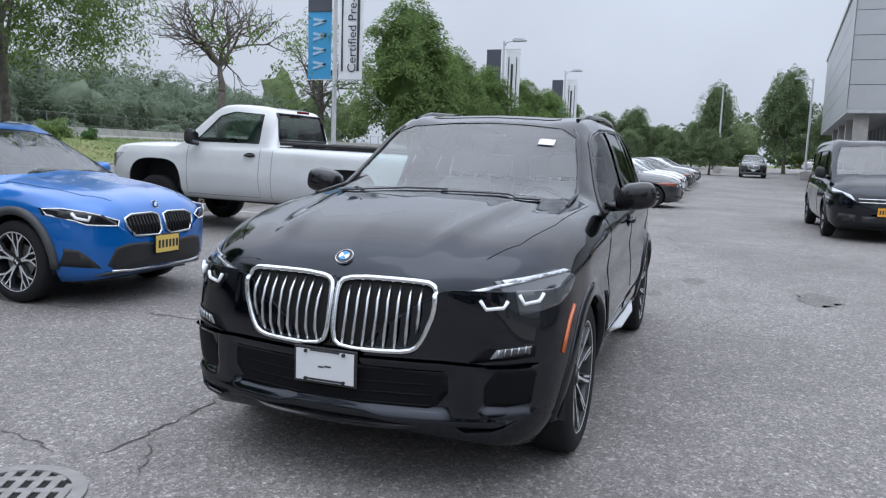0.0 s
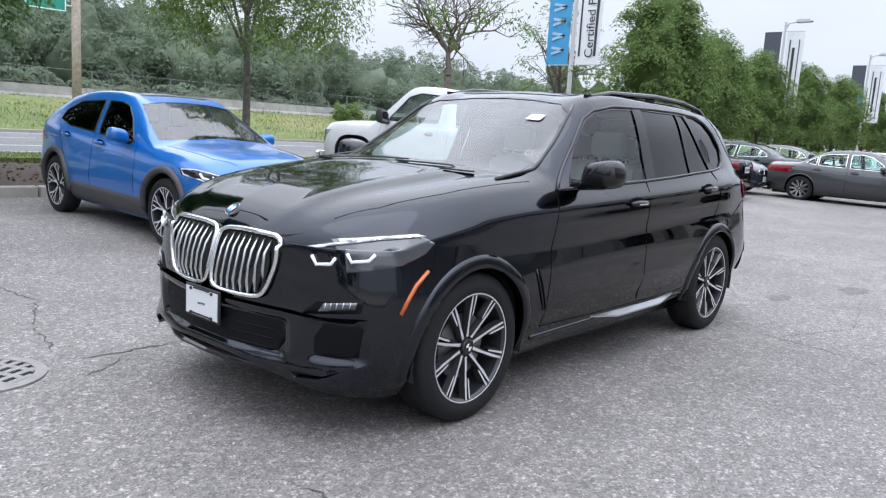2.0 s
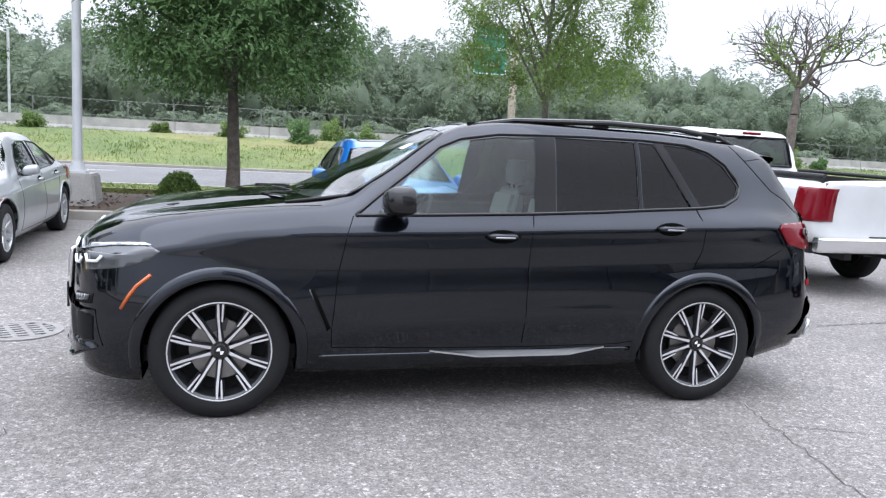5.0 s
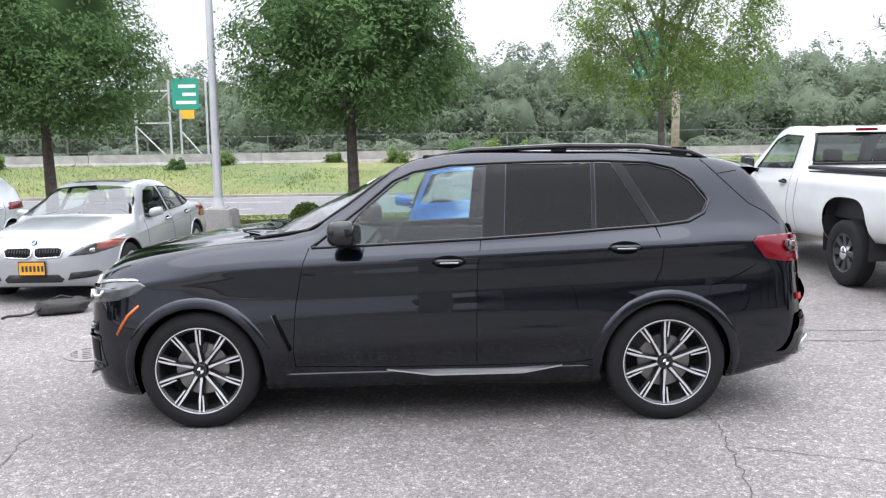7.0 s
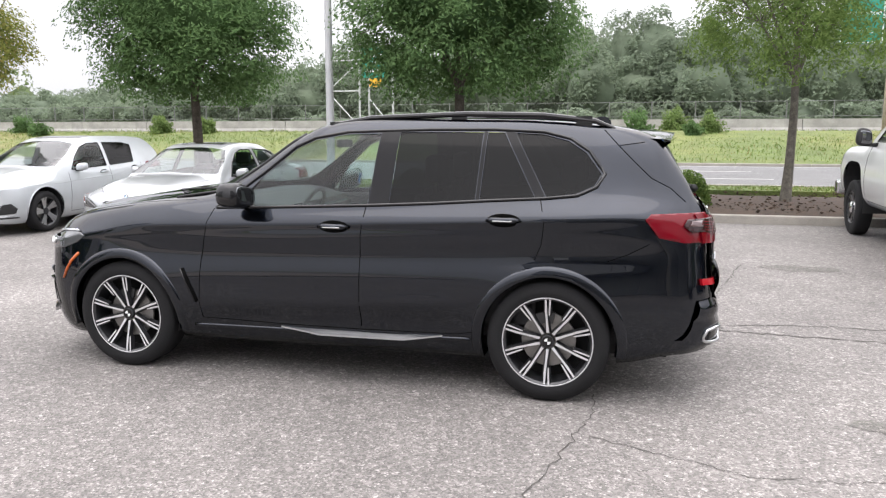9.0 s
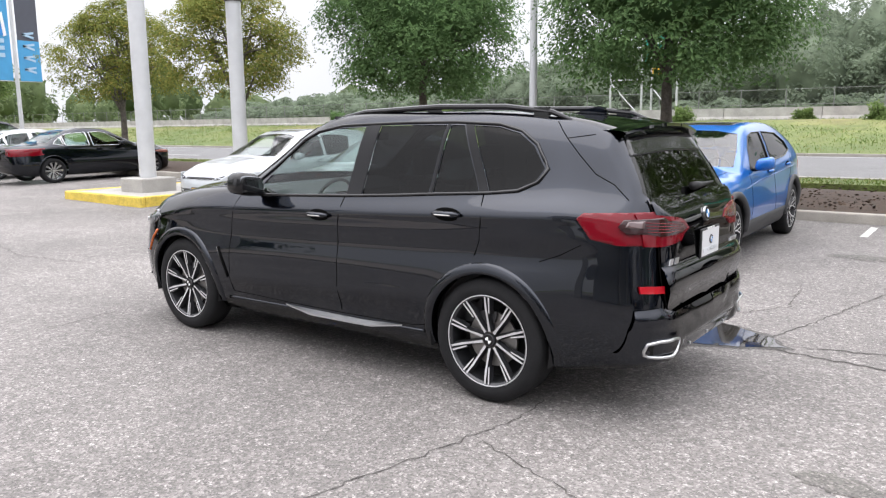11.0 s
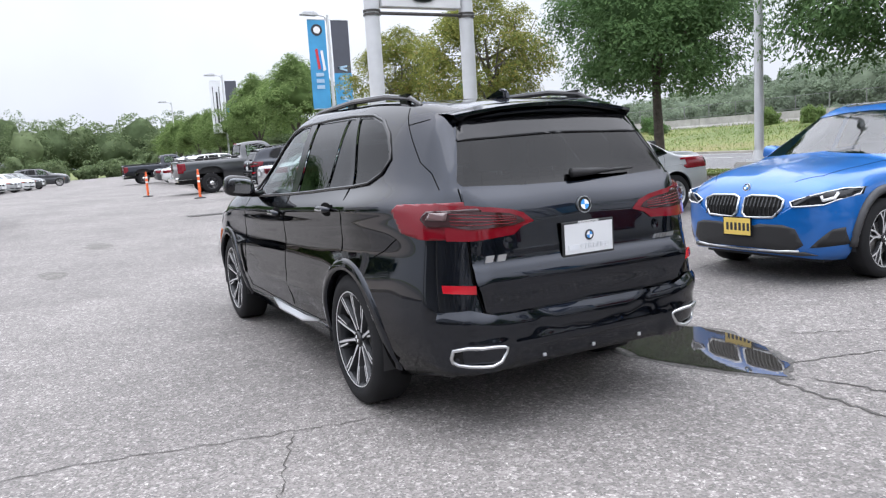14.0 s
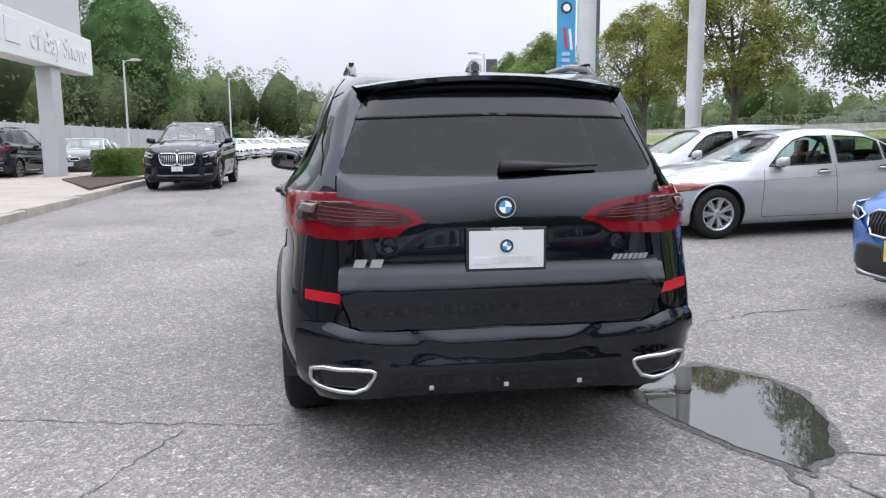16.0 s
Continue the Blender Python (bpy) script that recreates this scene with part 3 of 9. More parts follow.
def tree(name, label, bark, leaf, seed, height=7.0, clear=2.5, spread=2.6, leaves=7500, limbs=9, leaf_size=0.085, trunk_r=0.13, droop=0.3, group="trees along the kerb", tips=170, fuzz=0.32, hang=0.0, aspect=0.42, core=0.64):
    """A street tree: trunk, limbs and a crown of many small domed clusters of leaves; hang lets the clusters trail down."""
    rng = np.random.default_rng(seed)
    root = thing(name, pose(0, 0, 0), label, "tree", group)
    bm = bmesh.new()
    lean = rng.normal(size=2) * 0.12
    top = Vector((lean[0], lean[1], clear + (height - clear) * 0.55))
    stem = [Vector((lean[0] * t * t, lean[1] * t * t, top.z * t)) + Vector((0.03 * math.sin(7 * t + seed), 0.03 * math.cos(5 * t), 0)) for t in np.linspace(0, 1, 8)]
    tube(bm, [stem[0] + Vector((0, 0, -0.1)), stem[0] + Vector((0, 0, 0.12))] + stem[1:], [trunk_r * 1.7, trunk_r * 1.2] + [trunk_r * (1 - 0.75 * t) for t in np.linspace(0.05, 1, 7)], n=9)
    cloud = []
    while len(cloud) < tips:
        h, a = rng.uniform(), rng.uniform(0, 2 * math.pi)
        wide = curve_at(OUTLINE, h)
        if rng.uniform() > wide + 0.15:
            continue
        lump = 1 + 0.34 * noise.noise((math.cos(a) * 1.6 + seed, math.sin(a) * 1.6, h * 3.2))
        f = rng.uniform(0.78, 1.0) if rng.uniform() < 0.72 else rng.uniform(0.25, 0.8)
        r = f * wide * spread * lump
        z = clear + fuzz * 0.5 + (height - clear - fuzz * 0.5) * h - droop * 0.5 * f * f * (1 - h)
        cloud.append(Vector((lean[0] + r * math.cos(a), lean[1] + r * math.sin(a), z)))
    for k in range(limbs):
        a = 2 * math.pi * (k * 0.382 + 0.1 * rng.uniform())
        s = stem[3 + k % 4]
        e = Vector((math.cos(a) * spread * rng.uniform(0.55, 0.8), math.sin(a) * spread * rng.uniform(0.55, 0.8), clear + (height - clear) * rng.uniform(0.25, 0.8)))
        m = s.lerp(e, 0.5) + Vector((0, 0, 0.12))
        tube(bm, [s, s.lerp(m, 0.5), m, e], [trunk_r * 0.42, trunk_r * 0.33, trunk_r * 0.22, 0.012], n=6, caps=False)
        for f in sorted(cloud, key=lambda c: (c - m).length)[:60:9]:
            tube(bm, [m, m.lerp(f, 0.5) + Vector((0, 0, 0.06)), f], [trunk_r * 0.14, trunk_r * 0.09, 0.006], n=4, caps=False)
    part("trunk", bm, bark, root, smooth=True)
    if core:
        bm = bmesh.new()
        bmesh.ops.create_icosphere(bm, subdivisions=4, radius=1.0)
        for v in bm.verts:
            a, h = math.atan2(v.co.y, v.co.x), min(1.0, max(0.0, v.co.z * 0.5 + 0.5))
            flat = math.sqrt(max(0.0, 1 - v.co.z ** 2))
            lump = 1 + 0.34 * noise.noise((math.cos(a) * 1.6 + seed, math.sin(a) * 1.6, h * 3.2)) + 0.3 * noise.noise(v.co * 4.5)
            r = core * spread * lump * min(flat * 1.5, curve_at(OUTLINE, h))
            v.co = Vector((lean[0] + r * math.cos(a), lean[1] + r * math.sin(a), clear + (height - clear) * (0.12 + 0.8 * h) - droop * 0.25 * (1 - h)))
        part("inner_foliage", bm, leaf, root, "shaded leaves inside the crown", smooth=True)
    per = leaves // tips
    mid = Vector((lean[0], lean[1], clear + (height - clear) * 0.35))
    pts, outs = [], []
    for e in cloud:
        o = rng.normal(size=(per, 3)) * np.array([1, 1, 0.34]) * fuzz * rng.uniform(0.65, 1.15)
        far = np.hypot(o[:, 0], o[:, 1])
        o *= (np.minimum(far, 1.7 * fuzz) / np.maximum(far, 1e-6))[:, None]
        o[:, 2] = np.clip(o[:, 2], -0.5 * fuzz, 0.5 * fuzz)
        far = np.minimum(far, 1.7 * fuzz)
        radial = np.array((e - mid).normalized())
        o[:, 2] -= 0.55 * far * far / fuzz
        if hang:
            o[:, 2] -= hang * rng.uniform(0, 1, per) ** 1.4 * (0.3 + 0.6 * far / fuzz)
        pts.append(np.array(e) + o + radial * 0.05)
        outs.append(np.column_stack([o[:, 0] / fuzz, o[:, 1] / fuzz, np.full(per, 0.75)]) * 0.6 + radial * 0.6)
    pts, outs = np.vstack(pts), np.vstack(outs)
    outs /= np.linalg.norm(outs, axis=1, keepdims=True)
    scatter_quads("crown", pts, rng.uniform(0.65, 1.2, len(pts)) * leaf_size, leaf, root, aspect=aspect, droop=droop, outward=outs, loose=0.32)
    return root


def dead_tree(label, seed, height=5.6):
    rng = np.random.default_rng(seed)
    root = thing("bare_tree", pose(0, 0, 0), label, "tree", "trees along the kerb")
    bm = bmesh.new()
    ends = []

    def grow(p, d, length, r, level):
        pts, q = [p], p
        for k in range(3):
            d = (d + Vector(rng.normal(size=3)) * 0.13 + Vector((0, 0, 0.05))).normalized()
            q = q + d * length / 3
            pts.append(q)
        tube(bm, pts, [r, r * 0.85, r * 0.72, r * 0.6], n=6 if level < 3 else 4, caps=False)
        if level >= 6:
            ends.append(q)
            return
        for k in range(5 if level == 0 else 3 if level < 4 else 2):
            a = rng.uniform(0, 6.28) if level else k * 1.257 + rng.uniform(-0.3, 0.3)
            side = d.orthogonal().normalized()
            side.rotate(Matrix.Rotation(a, 3, d))
            grow(pts[-1] if k < 2 or not level else pts[2], (d + side * rng.uniform(0.6, 1.1)).normalized(), length * rng.uniform(0.74, 0.92), r * 0.64, level + 1)
    tube(bm, [(0, 0, -0.1), (0.02, 0, 1.2), (0, 0.02, 2.2)], [0.14, 0.1, 0.085], n=9)
    grow(Vector((0, 0.02, 2.2)), Vector((0, 0, 1)), 0.62, 0.085, 0)
    part("trunk", bm, M_BARK, root, smooth=True)
    low = [e for e in ends if e.z < 3.7][:26]
    pts = np.vstack([np.array(e) + rng.normal(size=(14, 3)) * 0.16 for e in low] or [np.zeros((1, 3))])
    scatter_quads("crown", pts, np.full(len(pts), 0.07), M_LEAF_MID, root, "few last green leaves", droop=0.8, aspect=0.3)
    return root


T_DARK = tree("maple_tree", "dense dark-green maple in the mulch bed", M_BARK, M_LEAF_DARK, 4, 7.4, 2.55, 2.18, 62000, tips=470, fuzz=0.3, leaf_size=0.056)
T_DARK.location = (1.65, -10.1, 0.3)
t = copy_thing(T_DARK, pose(8.15, -10.7, 0.3, 0, 0, 130))
T_LOC = tree("locust_tree", "light-green locust tree with hanging leaf sprays in the mulch bed", M_BARKG, M_LEAF_MID, 9, 7.4, 3.05, 2.15, 40000, droop=0.6, tips=210, fuzz=0.24, trunk_r=0.09, leaf_size=0.05, hang=0.34, aspect=0.32, core=0.0)
T_LOC.location = (-4.75, -10.3, 0.3)
T_YEL = tree("yellowing_tree", "sparse tree with yellow-green leaves beside the pylon", M_BARKG, M_LEAF_YEL, 21, 5.75, 2.75, 2.0, 30000, tips=200, fuzz=0.25, leaf_size=0.055, core=0.0)
T_YEL.location = (14.9, -10.4, 0.3)
copy_thing(T_YEL, pose(21.6, -10.5, 0.3, 0, 0, 77))
T_GREEN = tree("ash_tree", "leafy mid-green street tree in the bed", M_BARK, M_LEAF_GREEN, 33, 6.8, 3.1, 2.15, 15000, tips=210, leaf_size=0.08, fuzz=0.28)
T_GREEN.location, T_GREEN.scale = (38.5, -11.5, 0.3), (1.2, 1.2, 1.04)
for i, x in enumerate((46.1, 53.5, 61, 69, 77.5, 86)):
    t = copy_thing(T_GREEN, pose(x, -11.4 + 0.3 * math.sin(x), 0.3, 0, 0, 57 * i))
    t.scale = (1.1, 1.1, 1.0) if i == 0 else (0.95, 0.95, 0.85)
dead = dead_tree("nearly bare tree with fine dark branches by the car park", 8)
dead.location, dead.scale = (-11.1, -10.45, 0.28), (1.15, 1.15, 1.15)
T_THIN = tree("thin_tree", "thin half-bare tree behind the banner pole", M_BARKG, M_LEAF_MID, 14, 6.0, 2.0, 1.8, 2600, tips=60, fuzz=0.22, leaf_size=0.06, core=0.0)
T_THIN.location = (-18.4, -11.6, 0.3)
T_FAR = tree("maple_tree", "dense green maple by the car park", M_BARK, M_LEAF_GREEN, 5, 7.4, 2.3, 2.15, 22000, tips=280, fuzz=0.3, leaf_size=0.085)
T_FAR.location = (-24.3, -10.8, 0.3)
for i, (x, k) in enumerate(((-29.6, 0.88), (-35.5, 0.85), (-42, 0.85), (-49, 0.85), (-57, 0.85))):
    t = copy_thing(T_FAR, pose(x, -10.8, 0.3, 0, 0, 71 * i + 20))
    t.scale = (k, k, k * 0.95)

T_END = tree("ash_tree", "leafy green tree at the far end of the car park", M_BARKG, M_LEAF_FAR_GREEN, 71, 6.0, 1.6, 2.2, 13000, tips=170, leaf_size=0.1, fuzz=0.34, group="trees at the far end")
for i, (x, y, top, wide) in enumerate(((-75, 6.9, 10.8, 5.6), (-85, 0.4, 10.4, 4.8), (-62, -6.3, 4.15, 3.0), (-62, -2.4, 4.25, 2.9), (-62, 0.45, 4.3, 3.0), (-90, -12.7, 7.3, 5.5), (-90, -8.9, 7.9, 5.5), (-90, -5.7, 5.9, 4.2), (-88, -2.0, 6.2, 3.6), (-80, 11.5, 8.0, 5.0))):
    z = rise(x, y) - 0.05
    t = T_END if i == 0 else copy_thing(T_END, pose(0, 0, 0))
    t.matrix_world = pose(x, y, z, 0, 0, 61 * i) @ Matrix.Diagonal((wide / 4.4, wide / 4.4, (top - z) / 6.0, 1.0))
t = tree("oak_tree", "tall dark-green tree behind the fence wall", M_BARK, M_LEAF_DARK, 52, 18.5, 6.0, 6.4, 15000, trunk_r=0.35, leaf_size=0.2, tips=240, fuzz=0.8, group="trees behind the fence wall")
t.location = (77, 21.5, -0.1)


def bush(name, label, x, y, r, seed, mat=M_LEAF_BUSH, n=2600, z=0.28, big=1.0):
    rng = np.random.default_rng(seed)
    root = thing(name, pose(x, y, z), label, "bush")
    d = rng.normal(size=(n, 3))
    d /= np.linalg.norm(d, axis=1, keepdims=True)
    d[:, 2] = np.abs(d[:, 2]) * 1.5 - 0.25
    if big > 1:
        d *= np.array([[0.75 + 0.8 * noise.noise(Vector(q) * 1.4 + Vector((seed * 3.7, 0, 0)))] for q in d])
    d *= rng.uniform(0.72 if big == 1 else 0.45, 1.04, (n, 1)) * r
    d[:, 2] = np.maximum(d[:, 2] + 0.25 * r, 0.01)
    scatter_quads("leaves", d, rng.uniform(0.025, 0.05, n) * big, mat, root, aspect=0.5)
    bm = bmesh.new()
    for k in range(9):
        a = k * 0.7
        tube(bm, [(0, 0, -0.05), (math.cos(a) * r * 0.3, math.sin(a) * r * 0.3, r * 0.5), (math.cos(a) * r * 0.6, math.sin(a) * r * 0.6, r * 0.95)], [0.02, 0.014, 0.005], n=4, caps=False)
    part("stem", bm, M_BARK, root)
    return root


bush("box_bush", "round clipped green bush on the mulch", 2.6, -9.95, 0.42, 1)
bush("box_bush", "round clipped green bush on the mulch", -2.9, -9.7, 0.44, 2)
bush("box_bush", "round clipped green bush on the mulch", -7.6, -9.8, 0.42, 4)
rng = np.random.default_rng(19)
for i in range(16):
    x, y = rng.uniform(-45, 50), rng.uniform(-47, -43)
    b = bush("wild_bush", "wild bush on the grass bank", x, y, rng.uniform(0.6, 1.3), 40 + i, M_LEAF_GREEN if i % 3 else M_LEAF_DARK, 2400, land(y) - 0.1, 2.3)


# ---- poles, lamps, banners and signs ----
def lamp_post(x, y, reach=-1, z=0.12, base=False, height=7.5, label="tall white lamp post with one flat lamp head"):
    root = thing("street_lamp", pose(x, y, z), label, "lamp post", "lamp posts of the car park")
    h0 = 0.0
    if base:
        bm = bmesh.new()
        prism(bm, [(-0.36, 0), (0.36, 0), (0.31, 0.62), (-0.31, 0.62)], -0.34, 0.34, "y")
        bmesh.ops.bevel(bm, geom=list(bm.edges), offset=0.03, segments=2, affect="EDGES")
        part("concrete_base", bm, M_CONC, root, "stained concrete footing")
        h0 = 0.62
    bm = bmesh.new()
    box(bm, -0.16, 0.16, -0.16, 0.16, h0, h0 + 0.04)
    cyl(bm, (0, 0, h0 + 0.04), (0, 0, h0 + 0.2), 0.13, 0.1, n=16)
    cyl(bm, (0, 0, h0 + 0.1), (0, 0, height), 0.085, 0.06, n=16)
    part("pole", bm, M_PAINTED_POLE, root, smooth=True, angle=40)
    bm = bmesh.new()
    tube(bm, [(0, 0, height - 0.35), (0, reach * 0.15, height - 0.08), (0, reach * 0.55, height)], 0.035, n=8)
    part("arm", bm, M_PAINTED_POLE, root, smooth=True)
    bm = bmesh.new()
    prism(bm, [(reach * 0.5, -0.07), (reach * 1.25, -0.05), (reach * 1.3, 0.0), (reach * 1.15, 0.09), (reach * 0.7, 0.12), (reach * 0.5, 0.05)], -0.17, 0.17, "x")
    for v in bm.verts:
        v.co.z += height
    bmesh.ops.bevel(bm, geom=list(bm.edges), offset=0.02, segments=2, affect="EDGES")
    part("lamp_head", bm, M_PAINTED_POLE, root)
    return root


def banner(parent_lamp, x, y, side, z0, z1, mat, width=0.85, marks=()):
    """A cloth banner on two rods beside a pole."""
    root = thing("banner", pose(x, y, 0, 0, 0, 90), "tall cloth banner on a lamp post with bold marks", "banner", "banners on the lamp posts")
    root["label"] = {M_BAN_BLUE.name: "bright blue cloth banner with a round emblem and striped mark", M_BAN_GREY.name: "dark grey cloth banner fading to blue with pale letters as bars", M_BAN_WHITE.name: "white cloth banner with dark writing"}[mat.name]
    x0, x1 = (0.14, 0.14 + width) if side > 0 else (-0.14 - width, -0.14)
    bm = bmesh.new()
    n = 10
    f, g = [], []
    for i in range(n + 1):
        z = z0 + (z1 - z0) * i / n
        f.append([bm.verts.new((x0 + (x1 - x0) * j / 4, 0.006 + 0.012 * math.sin(i * 0.9 + j * 0.8), z)) for j in range(5)])
        g.append([bm.verts.new((x0 + (x1 - x0) * j / 4, -0.006 + 0.012 * math.sin(i * 0.9 + j * 0.8), z)) for j in range(5)])
    for a in (f, g):
        for i in range(n):
            for j in range(4):
                bm.faces.new((a[i][j], a[i][j + 1], a[i + 1][j + 1], a[i + 1][j]))
    part("cloth", bm, mat, root, smooth=True)
    for z in (z0 - 0.02, z1 + 0.02):
        bm = bmesh.new()
        cyl(bm, (0, 0, z), (x1 if side > 0 else x0, 0, z), 0.016, n=8)
        part("rod", bm, M_GALV, root)
    return root, x0, x1


def bars(root, name, spec, mat, face=0.03):
    """Marks on both faces of a banner: (x0, x1, z0, z1) each."""
    for x0, x1, z0, z1 in spec:
        bm = bmesh.new()
        box(bm, x0, x1, -face, face, z0, z1)
        part(name, bm, mat, root)


LAMPS = [(4.25, -9.45, True), (28.6, -10.2, False), (53.0, -10.6, False), (77.0, -10.6, False), (-17.3, -10.6, False), (-37.2, -10.6, False), (-54.0, -10.4, False)]
for x, y, b in LAMPS:
    lamp_post(x, y, 1, z=rise(x, KERB_Y) + 0.1, base=b)
for x, y, h in ((-70.0, 1.0, 7.9), (-58, 7.3, 7.5), (41.5, 17.0, 7.4), (56, 16.5, 7.5), (70, 10.7, 7.3)):
    lamp_post(x, y, -1, z=rise(x, y) if x < 0 else 0, base=True, height=h)


def slanted_letters(root, a, b, z, n):
    """Large letters that run up the cloth, as plain slanted strokes in pairs."""
    for k in range(n):
        z0 = z + 0.46 * k
        for t, e in ((0.0, 0.12), (0.2, -0.08)):
            bm = bmesh.new()
            q = [(a + 0.2, z0 + t), (b - 0.2, z0 + t + e), (b - 0.2, z0 + t + e + 0.085), (a + 0.2, z0 + t + 0.085)]
            prism(bm, q, -0.034, 0.034, "y")
            part("letter_stroke", bm, M_PALE_BLUE, root)


# the pair of blue and grey banners, and those on the next posts
for x, y in ((28.6, -10.2),):
    r, a, b = banner(None, x, y, -1, 3.6, 7.6, M_BAN_GREY)
    bars(r, "fade", [(a, b, 3.6, 5.2)], M_BAN_BLUE, 0.024)
    slanted_letters(r, a, b, 3.9, 4)
    r, a, b = banner(None, x, y, 1, 3.6, 7.6, M_BAN_BLUE)
    c = (a + b) / 2
    for mat, k in ((M_WHITE_INK, 0.0), (M_BLUE_INK, 0.12), (M_RED_INK, 0.24)):
        bm = bmesh.new()
        prism(bm, [(a + 0.12 + k, 5.35 + k * 0.3), (a + 0.24 + k, 5.3 + k * 0.3), (a + 0.34 + k, 6.2 + k * 0.3), (a + 0.22 + k, 6.25 + k * 0.3)], -0.03, 0.03, "y")
        part("stripe", bm, mat, r)
    bars(r, "letter_bar", [(a + 0.24, b - 0.24, 4.5 + 0.28 * k, 4.66 + 0.28 * k) for k in range(3)], M_PALE_BLUE)
    for mat, rad, t in ((M_INK, 0.26, 0.028), (M_WHITE_INK, 0.16, 0.033)):
        bm = bmesh.new()
        cyl(bm, (c, -t, 7.15), (c, t, 7.15), rad, n=24)
        part("round_emblem", bm, mat, r)
for x, y, c1, c2 in ((53.0, -10.6, M_BAN_GREY, M_BAN_WHITE), (-37.2, -10.6, M_BAN_GREY, M_BAN_WHITE), (-54.0, -10.4, M_BAN_GREY, M_BAN_WHITE)):
    for side, c in ((-1, c1), (1, c2)):
        r, a, b = banner(None, x, y, side, 3.6, 7.4, c)
        if c is M_BAN_WHITE:
            bars(r, "letter_bar", [(a + 0.16, a + 0.21, 4.0, 7.0), (a + 0.32, a + 0.44, 4.3, 6.6), (a + 0.62, a + 0.66, 4.0, 7.0)], M_INK)
        else:
            bars(r, "fade", [(a, b, 3.6, 5.4)], M_BAN_BLUE, 0.024)
            slanted_letters(r, a, b, 3.9, 4)
r, a, b = banner(None, -17.3, -10.6, -1, 3.75, 7.4, M_BAN_BLUE)
bars(r, "fade", [(a, b, 5.9, 7.4)], M_BAN_GREY, 0.024)
slanted_letters(r, a, b, 4.05, 4)
r, a, b = banner(None, -17.3, -10.6, 1, 3.75, 7.4, M_BAN_WHITE)
writing("banner_word", "Certified Pre-Owned", 0.42, Matrix(((0, -1, 0, a + 0.5), (0, 0, -1, -0.034), (1, 0, 0, 5.75), (0, 0, 0, 1))), M_INK, r, 0.002)
writing("banner_word", "Certified Pre-Owned", 0.42, Matrix(((0, 1, 0, a + 0.35), (0, 0, 1, 0.034), (1, 0, 0, 5.75), (0, 0, 0, 1))), M_INK, r, 0.002)
bars(r, "letter_bar", [(a + 0.66, a + 0.74, 4.0, 7.2), (a + 0.1, a + 0.15, 4.0, 6.6)], M_INK)


# ---- vehicles: shared tools ----
from mathutils import interpolate
from mathutils.bvhtree import BVHTree

M_TYRE = surface("tyre_rubber", (0.014, 0.014, 0.015), 0.8, vary=0.2, scale=10, fine=0.15, fine_scale=120, specular=0.25)
M_TRIM = plain("gloss_black_trim", (0.007, 0.007, 0.008), 0.12)
M_PILLAR = plain("black_pillar_film", (0.005, 0.005, 0.006), 0.12, specular=0.22)
M_BACK = glass("dusky_cab_glass", (0.3, 0.34, 0.34), mirror=0.05)
M_PLASTIC = surface("grained_black_plastic", (0.018, 0.018, 0.019), 0.6, vary=0.15, scale=30)
M_GREY_TRIM = surface("grey_trim_paint", (0.032, 0.033, 0.036), 0.35, vary=0.05)
M_INTAKE = plain("dark_intake_mesh", (0.004, 0.004, 0.005), 0.6, specular=0.15)
M_CLAD = surface("dark_grey_cladding", (0.05, 0.051, 0.054), 0.6, vary=0.1, scale=20)
M_SEAM = plain("shut_line", (0.002, 0.002, 0.002), 0.9, specular=0.1)
M_CHROME = plain("chrome", (0.78, 0.79, 0.8), 0.08, 1.0)
M_MIRROR = plain("tinted_mirror_glass", (0.2, 0.21, 0.22), 0.02, 1.0)
M_SATIN = plain("satin_aluminium", (0.62, 0.63, 0.64), 0.28, 1.0)
M_MACHINED = plain("machined_alloy_face", (0.7, 0.7, 0.71), 0.38, 0.55)
M_GUN = plain("gunmetal_wheel_paint", (0.03, 0.031, 0.034), 0.35, 0.3, coat=0.4)
M_ALLOY = plain("silver_wheel_paint", (0.5, 0.51, 0.52), 0.32, 0.8)
M_DISC = surface("brake_disc_steel", (0.25, 0.24, 0.23), 0.45, 0.8, vary=0.2, scale=12)
M_LAMP_DARK = plain("dark_lamp_housing", (0.012, 0.013, 0.015), 0.06, specular=0.4)
M_LAMP_BEZEL = plain("dusky_lamp_bezel", (0.07, 0.072, 0.075), 0.1, 0.3, coat=1.0)
M_LAMP_CLEAR = plain("clear_lamp_glass", (0.42, 0.44, 0.46), 0.1, 0.5, coat=1.0)
M_LAMP_WHITE = plain("white_light_guide", (0.85, 0.86, 0.88), 0.25, coat=0.5)
M_LAMP_GREY = plain("smoky_clear_lamp", (0.1, 0.055, 0.055), 0.12, coat=1.0)
M_LAMP_SIDE = plain("side_lens", (0.09, 0.094, 0.1), 0.1, 0.4, coat=0.8)
M_LAMP_BLADE = plain("silver_lamp_blade", (0.5, 0.52, 0.55), 0.2, 0.6, coat=0.4)
M_LAMP_RED = plain("red_lamp_glass", (0.15, 0.003, 0.009), 0.1, coat=0.35, specular=0.2)
M_REFLECTOR = plain("red_reflector", (0.4, 0.006, 0.014), 0.15, coat=0.3)
M_LAMP_SMOKE = plain("smoked_lamp_glass", (0.03, 0.008, 0.009), 0.12, coat=0.4, specular=0.25)
M_LAMP_AMBER = plain("red_amber_lamp_glass", (0.28, 0.075, 0.05), 0.12, coat=0.8)
